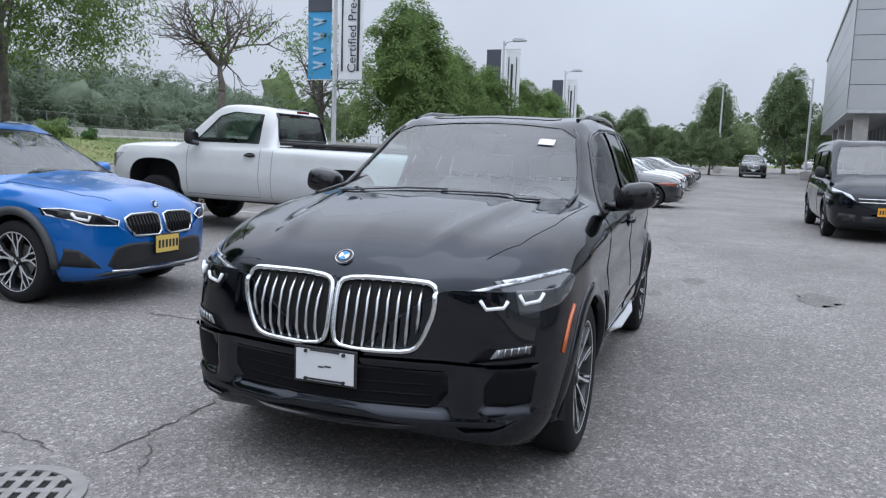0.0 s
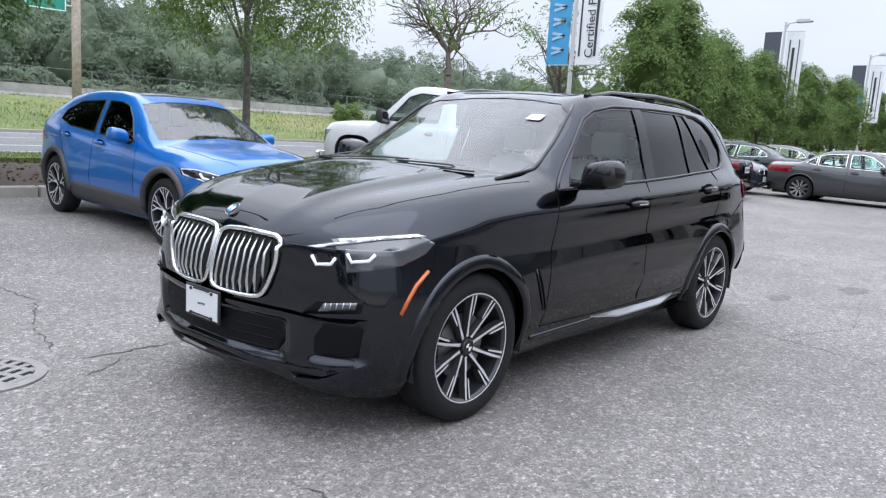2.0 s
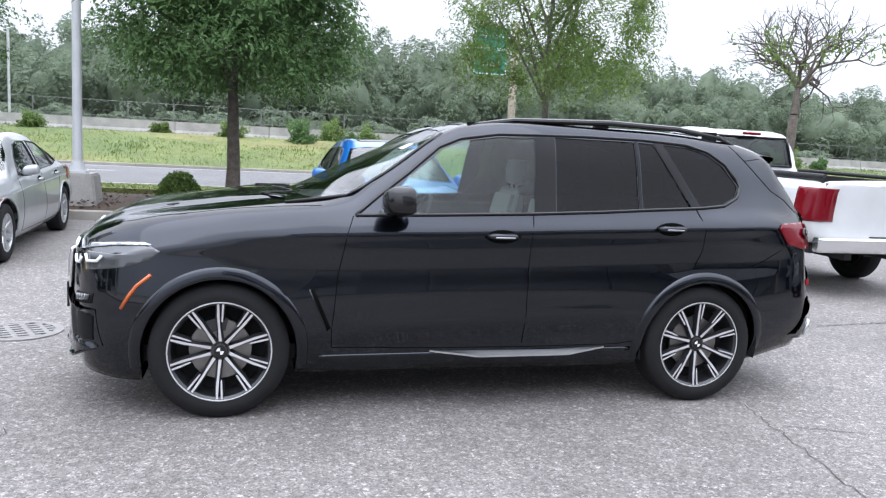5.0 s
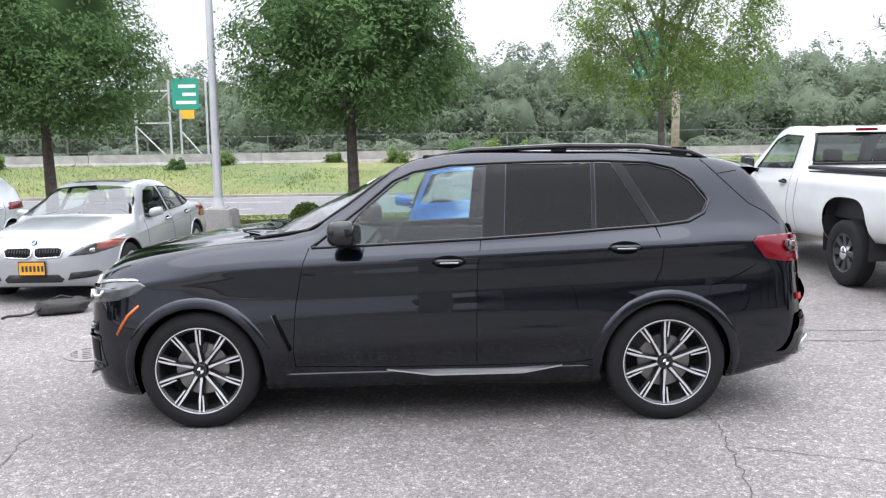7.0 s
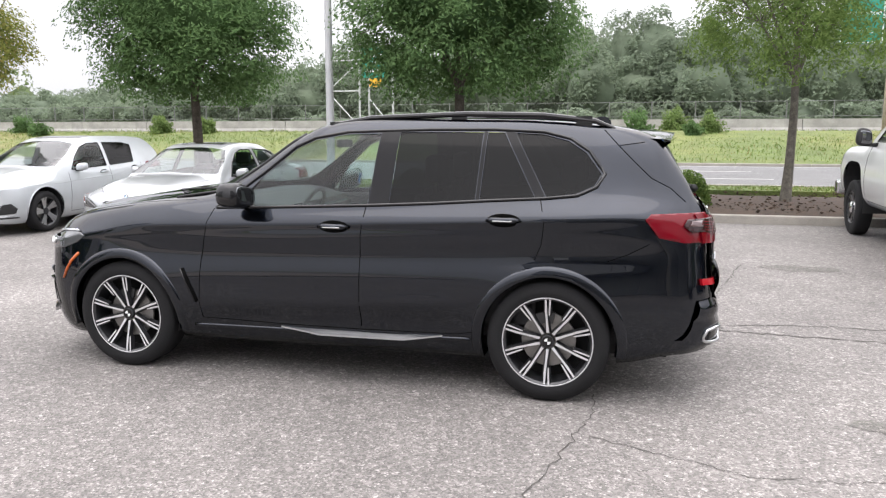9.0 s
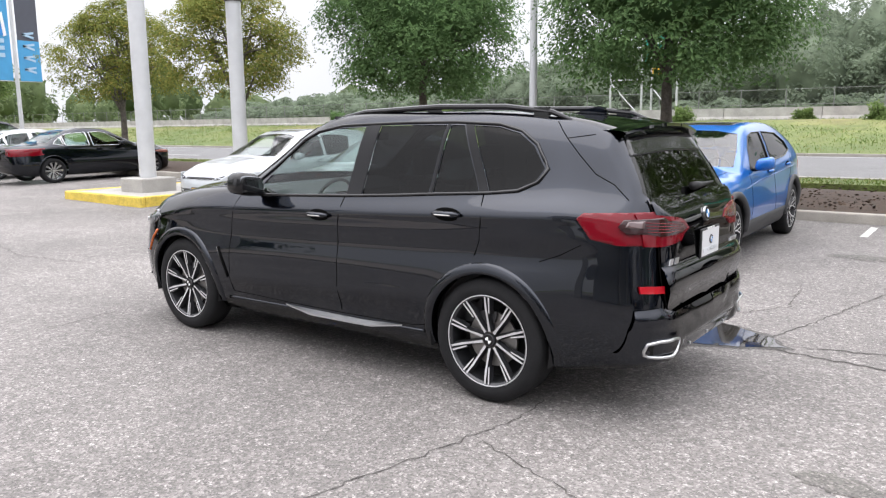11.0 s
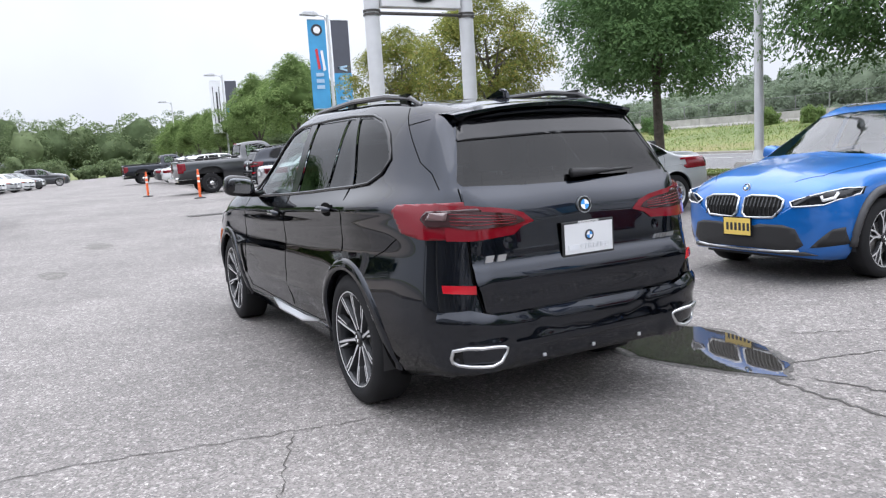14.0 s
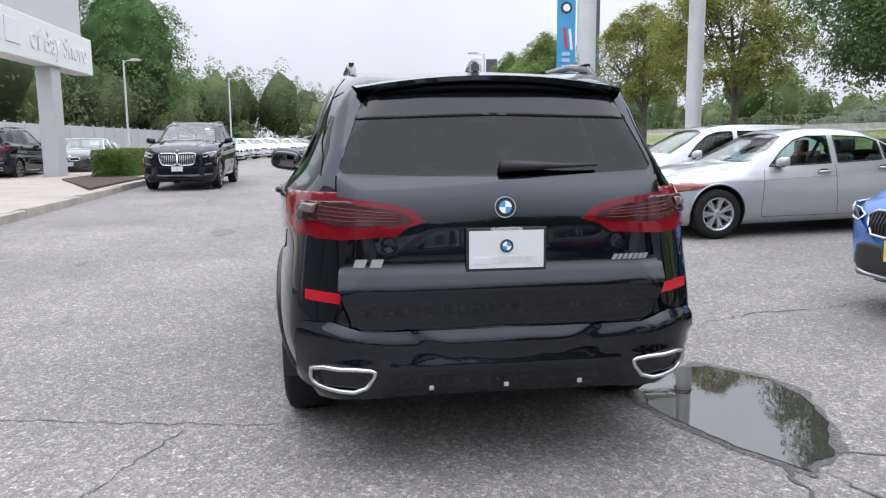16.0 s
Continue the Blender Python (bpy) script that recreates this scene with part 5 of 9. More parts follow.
WHEELS = {
    "twin": {"n": 10, "rays": STAR, "handed": 1, "lip": 1, "base": M_GUN, "face": M_MACHINED, "turn": math.pi / 2, "cap": 1},
    "y_spoke": {"n": 5, "rays": [[(0.17, 0.0, 0.014, 0.62), (0.45, 0.12, 0.0085, 0.7), (0.66, 0.17, 0.0085, 0.77), (0.985, 0.36, 0.0085, 0.87)], [(0.17, 0.0, 0.014, 0.615), (0.45, -0.12, 0.0085, 0.695), (0.66, -0.17, 0.0085, 0.765), (0.985, -0.36, 0.0085, 0.868)], [(0.66, 0.17, 0.006, 0.768), (0.985, 0.1, 0.007, 0.866)], [(0.66, -0.17, 0.006, 0.768), (0.985, -0.1, 0.007, 0.866)]], "lip": 1, "base": M_GUN, "face": M_MACHINED, "turn": math.pi / 2, "cap": 1},
    "seven": {"n": 7, "rays": [ray(0.12, 0.014, 0.8), ray(-0.12, 0.014, 0.8)], "base": M_ALLOY, "face": M_ALLOY, "cap": 1},
    "multi": {"n": 10, "rays": [ray(0.07, 0.008, 1.4), ray(-0.07, 0.008, 1.4)], "base": M_GUN, "face": M_SATIN, "cap": 1},
    "five": {"n": 5, "rays": [ray(0.0, 0.035, 0.7), ray(0.3, 0.02, 0.7)], "base": M_GUN, "face": M_SATIN},
    "steel": {"n": 8, "rays": [ray(0.0, 0.04, 1.0)], "base": M_GUN, "face": M_GUN, "cap": 1},
}


def disc(bm, c, axis, r, t=0.006, n=28):
    """A round badge that faces along an axis vector."""
    a = Vector(axis).normalized()
    return cyl(bm, Vector(c) - a * t, Vector(c) + a * t, r, n=n)


def roundel(parent, c, axis, r):
    """The round maker's emblem, as plain coloured shapes."""
    a = Vector(axis).normalized()
    c = Vector(c)
    bm = bmesh.new()
    disc(bm, c, a, r, 0.006)
    e = part("emblem", bm, M_SATIN, parent)
    bm = bmesh.new()
    disc(bm, c + a * 0.004, a, r * 0.92, 0.004)
    part("emblem_ring", bm, M_TRIM, e)
    u = a.orthogonal().normalized() if abs(a.z) > 0.7 else Vector((0, 0, 1)).cross(a).normalized()
    w = a.cross(u)
    for mat, flip in ((M_WHITE_INK, 0), (M_BLUE_INK, 1)):
        bm = bmesh.new()
        for q in (0, 2):
            pts = [c + a * 0.0095] + [c + a * 0.0095 + (u * math.cos(t) + w * math.sin(t)) * r * 0.6 for t in (math.pi / 2 * (q + flip + k / 6) for k in range(7))]
            bm.faces.new([bm.verts.new(p) for p in pts])
        part("emblem_field", bm, mat, e)


def plate(parent, m, mat, ink, w=0.305, h=0.152, frame_mat=None, label=""):
    """A number plate whose characters are plain bars."""
    bm = bmesh.new()
    box(bm, -w / 2 - 0.012, w / 2 + 0.012, -0.012, 0, -h / 2 - 0.012, h / 2 + 0.012, 0.004)
    p = part("number_plate", bm, frame_mat or M_TRIM, parent, label)
    p.matrix_local = m
    bm = bmesh.new()
    box(bm, -w / 2, w / 2, -0.015, -0.004, -h / 2, h / 2)
    part("plate_face", bm, mat, p)
    if ink:
        for k in range(6):
            x = -w * 0.4 + k * w * 0.155
            bm = bmesh.new()
            box(bm, x, x + w * 0.09, -0.017, -0.013, -h * 0.24, h * 0.22)
            part("character_bar", bm, ink, p)
    return p


def seat(parent, x, y, mat, z=0.55, w=0.26, tall=0.62, head=True):
    bm = bmesh.new()
    box(bm, x - 0.25, x + 0.28, y - w, y + w, z - 0.1, z + 0.06, 0.05)
    prism_pts = [(x - 0.3, z + 0.02), (x - 0.14, z + 0.04), (x - 0.28, z + tall), (x - 0.38, z + tall)]
    b2 = bmesh.new()
    prism(b2, prism_pts, y - w * 0.95, y + w * 0.95, "y")
    bmesh.ops.bevel(b2, geom=list(b2.edges), offset=0.045, segments=3, affect="EDGES")
    tmp = bpy.data.meshes.new("seat_back")
    b2.to_mesh(tmp)
    b2.free()
    bm.from_mesh(tmp)
    bpy.data.meshes.remove(tmp)
    if head:
        box(bm, x - 0.42, x - 0.31, y - 0.13, y + 0.13, z + tall + 0.03, z + tall + 0.22, 0.04)
        for s in (-1, 1):
            cyl(bm, (x - 0.36, y + s * 0.06, z + tall - 0.05), (x - 0.36, y + s * 0.06, z + tall + 0.08), 0.007, n=6)
    return part("seat", bm, mat, parent, smooth=True, angle=40)


def steering_wheel(parent, x, y, z):
    bm = bmesh.new()
    ring = []
    for k in range(28):
        a = 2 * math.pi * k / 28
        ring.append(Vector((x - 0.08 * math.sin(a), y + 0.185 * math.cos(a), z + 0.17 * math.sin(a))))
    loop_tube(bm, ring, 0.015)
    for a in (0.0, math.pi, -math.pi / 2):
        cyl(bm, (x + 0.02, y, z), (x - 0.08 * math.sin(a), y + 0.185 * math.cos(a), z + 0.17 * math.sin(a)), 0.018, n=6)
    box(bm, x, x + 0.05, y - 0.07, y + 0.07, z - 0.06, z + 0.06, 0.02)
    return part("steering_wheel", bm, M_DASH, parent, smooth=True, angle=40)


def door_mirror(parent, x, y, z, mat, side, w=0.2, h=0.15, d=0.11, stalk=0.1):
    bm = bmesh.new()
    bmesh.ops.create_uvsphere(bm, u_segments=20, v_segments=12, radius=1.0)
    for v in bm.verts:
        p = v.co
        e = Vector([math.copysign(abs(c) ** 0.62, c) for c in p])
        v.co = Vector((x + e.x * d * (1.0 if e.x > 0 else 0.55), side * (y + w / 2 + e.y * w / 2 * (1 - 0.12 * e.z)), z + e.z * h / 2 + 0.015 * e.y))
    m = part("mirror", bm, mat, parent, smooth=True)
    bm = bmesh.new()
    tube(bm, [(x + 0.03, side * (y - stalk), z - h * 0.45), (x + 0.01, side * (y + 0.02), z - h * 0.42), (x, side * (y + w * 0.5), z - h * 0.4)], [0.035, 0.026, 0.02], n=8)
    part("mirror_arm", bm, M_TRIM, m, smooth=True)
    bm = bmesh.new()
    bmesh.ops.create_uvsphere(bm, u_segments=20, v_segments=10, radius=1.0)
    for v in bm.verts:
        e = Vector([math.copysign(abs(c) ** 0.6, c) for c in v.co])
        v.co = Vector((x - d * 0.55 + e.x * 0.006 + e.y * 0.016, side * (y + w / 2 + e.y * w * 0.4), z + e.z * h * 0.36 + 0.012 * e.y))
    part("mirror_glass", bm, M_MIRROR, m, smooth=True)
    return m


def handle(parent, shell, x, z, side, mat, w=0.21, chrome=None):
    """A door handle: a grip over a black oval, the dish's shade as colour."""
    p = shell.onto("y", x, z, side, 0.0)
    bm = bmesh.new()
    bmesh.ops.create_uvsphere(bm, u_segments=16, v_segments=8, radius=1.0)
    for v in bm.verts:
        v.co = Vector((x + v.co.x * w * 0.5, p.y + v.co.y * 0.006, z + v.co.z * 0.042))
    h = part("door_handle", bm, M_SEAM, parent, smooth=True)
    bm = bmesh.new()
    tube(bm, [(x + w * 0.48, p.y + side * 0.012, z), (x + w * 0.3, p.y + side * 0.034, z + 0.004), (x - w * 0.3, p.y + side * 0.034, z + 0.004), (x - w * 0.48, p.y + side * 0.012, z)], [0.013, 0.019, 0.019, 0.013], n=8)
    part("grip", bm, mat, h, smooth=True)
    if chrome:
        bm = bmesh.new()
        box(bm, x - w * 0.28, x + w * 0.28, min(p.y + side * 0.045, p.y + side * 0.054), max(p.y + side * 0.045, p.y + side * 0.054), z - 0.004, z + 0.004, 0.002)
        part("grip_trim", bm, chrome, h)
    return h


def arch_parts(shell, parent, cx, cz, r, half, lip, inner=0.5, width=0.014, power=1.0):
    """The dark liner behind an arch, and the lip round it, on both sides."""
    for side in (1, -1):
        bm = bmesh.new()
        n = 20
        ya, yb = side * inner, side * (half - 0.03)
        ra, rb = [], []
        for k in range(n + 1):
            a = math.pi * (k / n * 1.14 - 0.07)
            u, v = arch_curve(cx, cz, r + 0.012, a, power)
            ra.append(bm.verts.new((u, ya, v)))
            rb.append(bm.verts.new((u, yb, v)))
        for k in range(n):
            bm.faces.new((ra[k], ra[k + 1], rb[k + 1], rb[k]))
        bm.faces.new(ra)
        part("wheel_arch_liner", bm, M_PLASTIC, parent)
        if lip:
            pts = []
            for k in range(25):
                a = math.pi * (k / 24 * 1.06 - 0.03)
                pts.append((cx + (r + 0.012) * math.cos(a), cz + (r + 0.012) * math.sin(a)))
            strip(shell, "y", pts, side, width, 0.002, lip, "wheel_arch_lip", parent)


# ---- buildings and pavement on the dealer's side ----
def glazed_block(x, y, turn, length, depth, z0, z1, label, columns=(), bay=2.4, glass_to=None):
    """A panelled upper block on columns, with joints between its panels. Its corner stands at (x, y); length runs along -x, depth along +y."""
    root = thing("building", pose(x, y, 0, 0, 0, turn), label, "building")
    bm = bmesh.new()
    box(bm, -length + 0.05, -0.05, 0.05, depth, z0 + 0.02, z1 - 0.05)
    wall = part("wall", bm, M_BAN_GREY, root, "dark backing behind the panels")
    rows = max(1, round((z1 - z0) / 1.25))
    h = (z1 - z0) / rows
    meshes = {}
    for face, run in (("side", length), ("end", min(depth, 19))):
        n = int(run / bay)
        w = run / n
        for i in range(n):
            for j in range(rows):
                if face not in meshes:
                    b = bmesh.new()
                    if face == "side":
                        box(b, -w + 0.03, 0, 0, 0.06, 0.015, h - 0.015, 0.008)
                    else:
                        box(b, -0.06, 0, 0.0, w - 0.03, 0.015, h - 0.015, 0.008)
                    meshes[face] = link_mesh("panel", b, M_PANEL, wall)
                    o = meshes[face]
                else:
                    o = new("panel", meshes[face].data)
                    o.parent = wall
                o.location = (-i * w, 0, z0 + j * h) if face == "side" else (0, i * w, z0 + j * h)
    bm = bmesh.new()
    box(bm, -length - 0.1, 0.1, -0.1, depth, z1, z1 + 0.25, 0.03)
    part("parapet", bm, M_PANEL, root)
    bm = bmesh.new()
    box(bm, -length, 0, 0, depth, z0 - 0.2, z0, 0.02)
    part("soffit", bm, M_GALV, root)
    for cx, cy in columns:
        bm = bmesh.new()
        box(bm, cx - 0.35, cx + 0.35, cy - 0.35, cy + 0.35, 0, z0 - 0.2, 0.03)
        part("column", bm, M_CONC, root)
    bm = bmesh.new()
    box(bm, -length + 1.5, -2.5, 3.0, depth - 0.5, 0, z0 - 0.2)
    inner = part("ground_floor", bm, M_PANEL if length == 30 else M_GLASS_DARK, root, "set-back ground floor")
    for i in range(int((length - 4) / bay) + 1):
        b = bmesh.new()
        box(b, -length + 1.5 + i * bay, -length + 1.6 + i * bay, 2.9, 3.0, 0, z0 - 0.2)
        part("mullion", b, M_GALV, inner)
    return root


glazed_block(-40, 7.35, -4, 32, 22, 4.5, 10.8, "pale grey panelled showroom block over an open ground floor", [(-0.8, 0.8), (-7, 0.8), (-14, 0.8), (-21, 0.8), (-0.8, 7), (-0.8, 13)])
# added out of view; place and height set by the black car's side reflections
glazed_block(0.8, 13.2, 0, 30, 18, 4.2, 8.4, "long grey panelled block, unseen, added to bound the sky the car mirrors", [(-0.8, 0.8), (-10, 0.8), (-20, 0.8), (-30, 0.8)])

portal = thing("entrance_portal", pose(0, 0, 0.1), "grey entrance portal with a white name fascia", "portal")
bm = bmesh.new()
box(bm, 10.5, 24.8, 9.55, 10.25, 3.72, 5.0, 0.03)
part("fascia", bm, M_WHITE_SIGN, portal, "white fascia board")
bm = bmesh.new()
box(bm, 10.4, 24.2, 9.7, 10.4, 5.0, 6.6, 0.03)
part("upper_panel", bm, M_PANEL, portal)
for x in (12.5, 21.4):
    bm = bmesh.new()
    box(bm, x - 0.42, x + 0.42, 9.7, 10.2, 0.1, 3.73, 0.04)
    part("column", bm, M_PANEL, portal)
# the maker's name as plain bars, the place's name in letters
for x0, w in ((15.2, 0.72), (16.15, 0.88), (17.25, 0.98)):
    bm = bmesh.new()
    box(bm, x0, x0 + w, 9.52, 9.56, 4.06, 4.74, 0.01)
    part("name_bar", bm, M_SILVER_INK, portal, "silver letter as a plain bar")
writing("place_name", "of Bay Shore", 1.0, pose(21.55, 9.54, 4.38, 90, 0, 0), M_SILVER_INK, portal, 0.02)

bm = bmesh.new()
rows = [[bm.verts.new((x, y, rise(x, 8) + 0.15)) for x in (3.0, 6.5, 10, 13.5, 16.5, 20, 40)] for y in (6.35, 16.8)]
for i in range(6):
    bm.faces.new((rows[0][i], rows[0][i + 1], rows[1][i + 1], rows[1][i]))
for r in bmesh.ops.extrude_edge_only(bm, edges=list({e for e in bm.edges if e.is_boundary}))["geom"]:
    if isinstance(r, bmesh.types.BMVert):
        r.co.z = -0.2
tagged(link_mesh("display_pavement", bm, M_BRICK_PAVE), "pale raised pavement of the display area", "pavement", kind="structure")
disp = tagged(new("display_kerb"), "concrete kerb stones of the display pavement", "kerb", kind="structure")
for i in range(12):
    s = new("kerb_stone", stone.data)
    s.parent, s.location = disp, (3.0 + 3 * i, 6.35, rise(4.5 + 3 * i, 8) + 0.006)
bm = bmesh.new()
prism(bm, [(13.5, 6.5), (19.0, 6.5), (21.5, 8.8), (18.5, 8.8)], 0.2, 0.32)
tagged(link_mesh("display_bed", bm, M_MULCH), "dark mulch bed by the kerb", "mulch bed", kind="structure")


def hedge(x0, x1, y0, y1, h, seed):
    rng = np.random.default_rng(seed)
    root = thing("hedge", pose((x0 + x1) / 2, (y0 + y1) / 2, 0.28), "clipped green hedge on the mulch bed", "hedge")
    n = 5200
    p = rng.uniform(-0.5, 0.5, (n, 3))
    k = rng.integers(0, 3, n)
    p[np.arange(n), k] = np.sign(p[np.arange(n), k]) * rng.uniform(0.42, 0.52, n)
    p = p * np.array([x1 - x0, y1 - y0, h]) + np.array([0, 0, h / 2])
    p[:, 2] = np.maximum(p[:, 2], 0.02)
    scatter_quads("leaves", p, rng.uniform(0.03, 0.06, n), M_LEAF_BUSH, root)
    bm = bmesh.new()
    box(bm, (x0 - x1) / 2 * 0.84, (x1 - x0) / 2 * 0.84, (y0 - y1) / 2 * 0.84, (y1 - y0) / 2 * 0.84, 0, h * 0.86, 0.05)
    part("inner_growth", bm, M_LEAF_DARK, root)
    return root


hedge(19.6, 22.4, 7.2, 8.3, 0.85, 3)
hedge(23.0, 26.0, 7.6, 8.8, 0.85, 4)

fence_wall = tagged(new("panel_fence"), "pale grey panel fence at the back of the lot", "fence", kind="structure")
bm = bmesh.new()
box(bm, 0, 2.36, -0.03, 0.03, 0.05, 2.45, 0.01)
fp = link_mesh("fence_panel", bm, M_PANEL, fence_wall)
fp.location = (27, 17.5, 0)
bm = bmesh.new()
box(bm, -0.05, 0.05, -0.06, 0.06, 0, 2.55, 0.01)
fq = link_mesh("fence_post", bm, M_GALV, fence_wall)
fq.location = (27, 17.5, 0)
for i in range(1, 28):
    for src, nm in ((fp, "fence_panel"), (fq, "fence_post")):
        o = new(nm, src.data)
        o.parent, o.location = fence_wall, (27 + 2.4 * i, 17.5, 0)

# ---- the maker's pylon ----
pylon = thing("sign_pylon", pose(11.3, 0.02, 0.13), "tall pylon sign with round emblem between two grey posts", "sign")
for y in (-4.92, -7.46):
    bm = bmesh.new()
    cyl(bm, (0, y, 0.45), (0, y, 9.2), 0.177, n=28)
    part("post", bm, M_PAINTED_POLE, pylon, smooth=True, angle=40)
    bm = bmesh.new()
    box(bm, -0.42, 0.42, y - 0.42, y + 0.42, 0.0, 0.46, 0.03)
    part("footing", bm, M_CONC, pylon, "pale concrete footing")
    for z in (4.47, 4.55):
        bm = bmesh.new()
        cyl(bm, (0, y, z), (0, y, z + 0.05), 0.205, n=24)
        part("clamp", bm, M_IRON, pylon)
bm = bmesh.new()
box(bm, -0.14, 0.14, -7.25, -5.13, 4.67, 8.4, 0.02)
part("board", bm, M_WHITE_SIGN, pylon, "white sign board")
bm = bmesh.new()
cyl(bm, (-0.05, -7.45, 4.53), (-0.05, -4.93, 4.53), 0.04, n=10)
part("cross_bar", bm, M_IRON, pylon)
for sgn in (-1, 1):
    bm = bmesh.new()
    disc(bm, (sgn * 0.15, -6.19, 5.44), (sgn, 0, 0), 0.65, 0.03, 40)
    part("emblem_disc", bm, M_TRIM, pylon, "black ring of the round emblem")
    for mat, flip in ((M_WHITE_INK, 0), (M_BLUE_INK, 1)):
        bm = bmesh.new()
        for q in (0, 2):
            bm.faces.new([bm.verts.new((sgn * 0.186, -6.19, 5.44))] + [bm.verts.new((sgn * 0.186, -6.19 + 0.42 * math.cos(a), 5.44 + 0.42 * math.sin(a))) for a in (math.pi / 2 * (q + flip + k / 8) for k in range(9))])
        part("emblem_field", bm, mat, pylon)
bm = bmesh.new()
box(bm, 10.05, 12.8, KERB_Y, -3.95, -0.1, 0.29, 0.03)
tagged(link_mesh("pylon_island", bm, M_CONC), "concrete island round the pylon", "kerb island", kind="structure")
bm = bmesh.new()
for a, b, c, d in ((9.93, 12.92, -3.95, -3.83), (9.93, 10.05, KERB_Y, -3.95), (12.8, 12.92, KERB_Y, -3.95)):
    box(bm, a, b, c, d, -0.1, 0.305, 0.03)
tagged(link_mesh("yellow_kerb", bm, M_YELLOW), "worn yellow-painted kerb of the island", "kerb", kind="structure")

# ---- road signs across the road ----
pole = thing("utility_pole", pose(-15.85, -44.2, 1.2), "weathered round wooden pole on the grass bank", "pole")
bm = bmesh.new()
tube(bm, [(0, 0, -0.3), (0.02, 0, 4), (-0.02, 0.02, 9)], [0.27, 0.25, 0.23], n=12)
part("shaft", bm, M_WOOD, pole, smooth=True)
sg = thing("road_sign", pose(-14.1, -44.1, 1.35), "green road sign with white letters bracketed to the pole", "road sign")
bm = bmesh.new()
box(bm, -1.15, 1.15, -0.03, 0.03, 5.4, 8.6, 0.01)
part("sign_board", bm, M_GREEN_SIGN, sg)
bm = bmesh.new()
for a, b, c, d in ((-1.12, 1.12, 5.43, 5.49), (-1.12, 1.12, 8.51, 8.57), (-1.12, -1.06, 5.43, 8.57), (1.06, 1.12, 5.43, 8.57)):
    box(bm, a, b, 0.03, 0.036, c, d)
part("sign_border", bm, M_WHITE_INK, sg)
for k, (word, z, size) in enumerate((("Bay Shore", 8.0, 0.42), ("Brentwood", 7.1, 0.42), ("1 MILE", 6.1, 0.42))):
    writing("sign_word", word, size, pose(0, 0.034, z, 90, 0, 180), M_WHITE_INK, sg, 0.003)
for z in (5.8, 8.0):
    bm = bmesh.new()
    cyl(bm, (-1.7, -0.08, z), (1.0, -0.08, z), 0.05, n=8)
    part("bracket", bm, M_GALV, sg)

gantry = thing("highway_gantry", pose(19.3, -53.0, 1.8), "steel highway sign gantry with green and amber boards", "road sign")
for x in (-2.2, -0.2, 0.6, 3.2):
    bm = bmesh.new()
    cyl(bm, (x, 0, -0.2), (x, 0, 6.4), 0.09, n=8)
    part("gantry_post", bm, M_GALV, gantry)
for a, b in (((-2.2, 0, 0.2), (-0.2, 0, 2.6)), ((0.6, 0, 0.3), (3.2, 0, 3.0)), ((3.2, 0, 5.6), (0.6, 0, 5.6)), ((3.2, 0, 3.2), (0.6, 0, 3.2)), ((0.6, 0, 5.5), (3.2, 0, 3.3)), ((0.6, 0, 0.6), (3.2, 0, 0.6))):
    bm = bmesh.new()
    cyl(bm, a, b, 0.05, n=6)
    part("brace", bm, M_GALV, gantry)
bm = bmesh.new()
box(bm, -1.7, 0.3, 0.12, 0.18, 4.2, 6.5, 0.01)
part("sign_board", bm, M_GREEN_SIGN, gantry)
bm = bmesh.new()
box(bm, -1.3, -0.3, 0.12, 0.18, 3.5, 4.15, 0.01)
part("exit_board", bm, M_AMBER, gantry, "amber exit board")
for x0, z0, w in ((-1.5, 5.8, 1.3), (-1.5, 5.2, 1.0), (-1.5, 4.6, 1.5)):
    bm = bmesh.new()
    box(bm, x0, x0 + w, 0.18, 0.186, z0, z0 + 0.24)
    part("sign_bar", bm, M_WHITE_INK, gantry)

# ---- the lot's surface: gratings, cracks, puddle ----
cover = thing("storm_drain", pose(3.03, -1.13, 0.0, 0, 0, 25), "round worn cast-iron storm drain grating in the asphalt", "drain cover")
bm = bmesh.new()
lathe(bm, [(0.25, -0.02), (0.31, -0.02), (0.31, 0.011), (0.25, 0.013)], 44, "Z", close=True)
part("ring", bm, M_GRATE, cover, smooth=True, angle=40)
# no depth here: a flat black disc stands for the shaft's darkness
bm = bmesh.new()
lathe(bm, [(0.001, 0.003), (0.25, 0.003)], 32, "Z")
part("shaft", bm, M_HOLLOW_SHADE, cover)
for k in range(7):
    y = -0.222 + k * 0.074
    w = math.sqrt(max(0.0, 0.249 ** 2 - y * y))
    bm = bmesh.new()
    box(bm, -w, w, y - 0.019, y + 0.019, 0.002, 0.0125, 0.003)
    part("grating_bar", bm, M_GRATE, cover)
for x in (-0.17, -0.057, 0.057, 0.17):
    bm = bmesh.new()
    w = math.sqrt(0.249 ** 2 - x * x)
    box(bm, x - 0.019, x + 0.019, -w, w, 0.002, 0.011, 0.003)
    part("cross_bar", bm, M_GRATE, cover)
drain = thing("gully_grate", pose(14.6, -1.3, rise(14.6, -1.3)), "rectangular iron gully grate in the lane", "drain cover")
# black slab under the bars, the gully's darkness as colour
bm = bmesh.new()
box(bm, -0.3, 0.3, -0.45, 0.45, -0.02, 0.004)
part("frame", bm, M_HOLLOW_SHADE, drain)
for k in range(9):
    bm = bmesh.new()
    box(bm, -0.28, 0.28, -0.42 + k * 0.1, -0.37 + k * 0.1, -0.01, 0.01)
    part("bar", bm, M_IRON, drain)


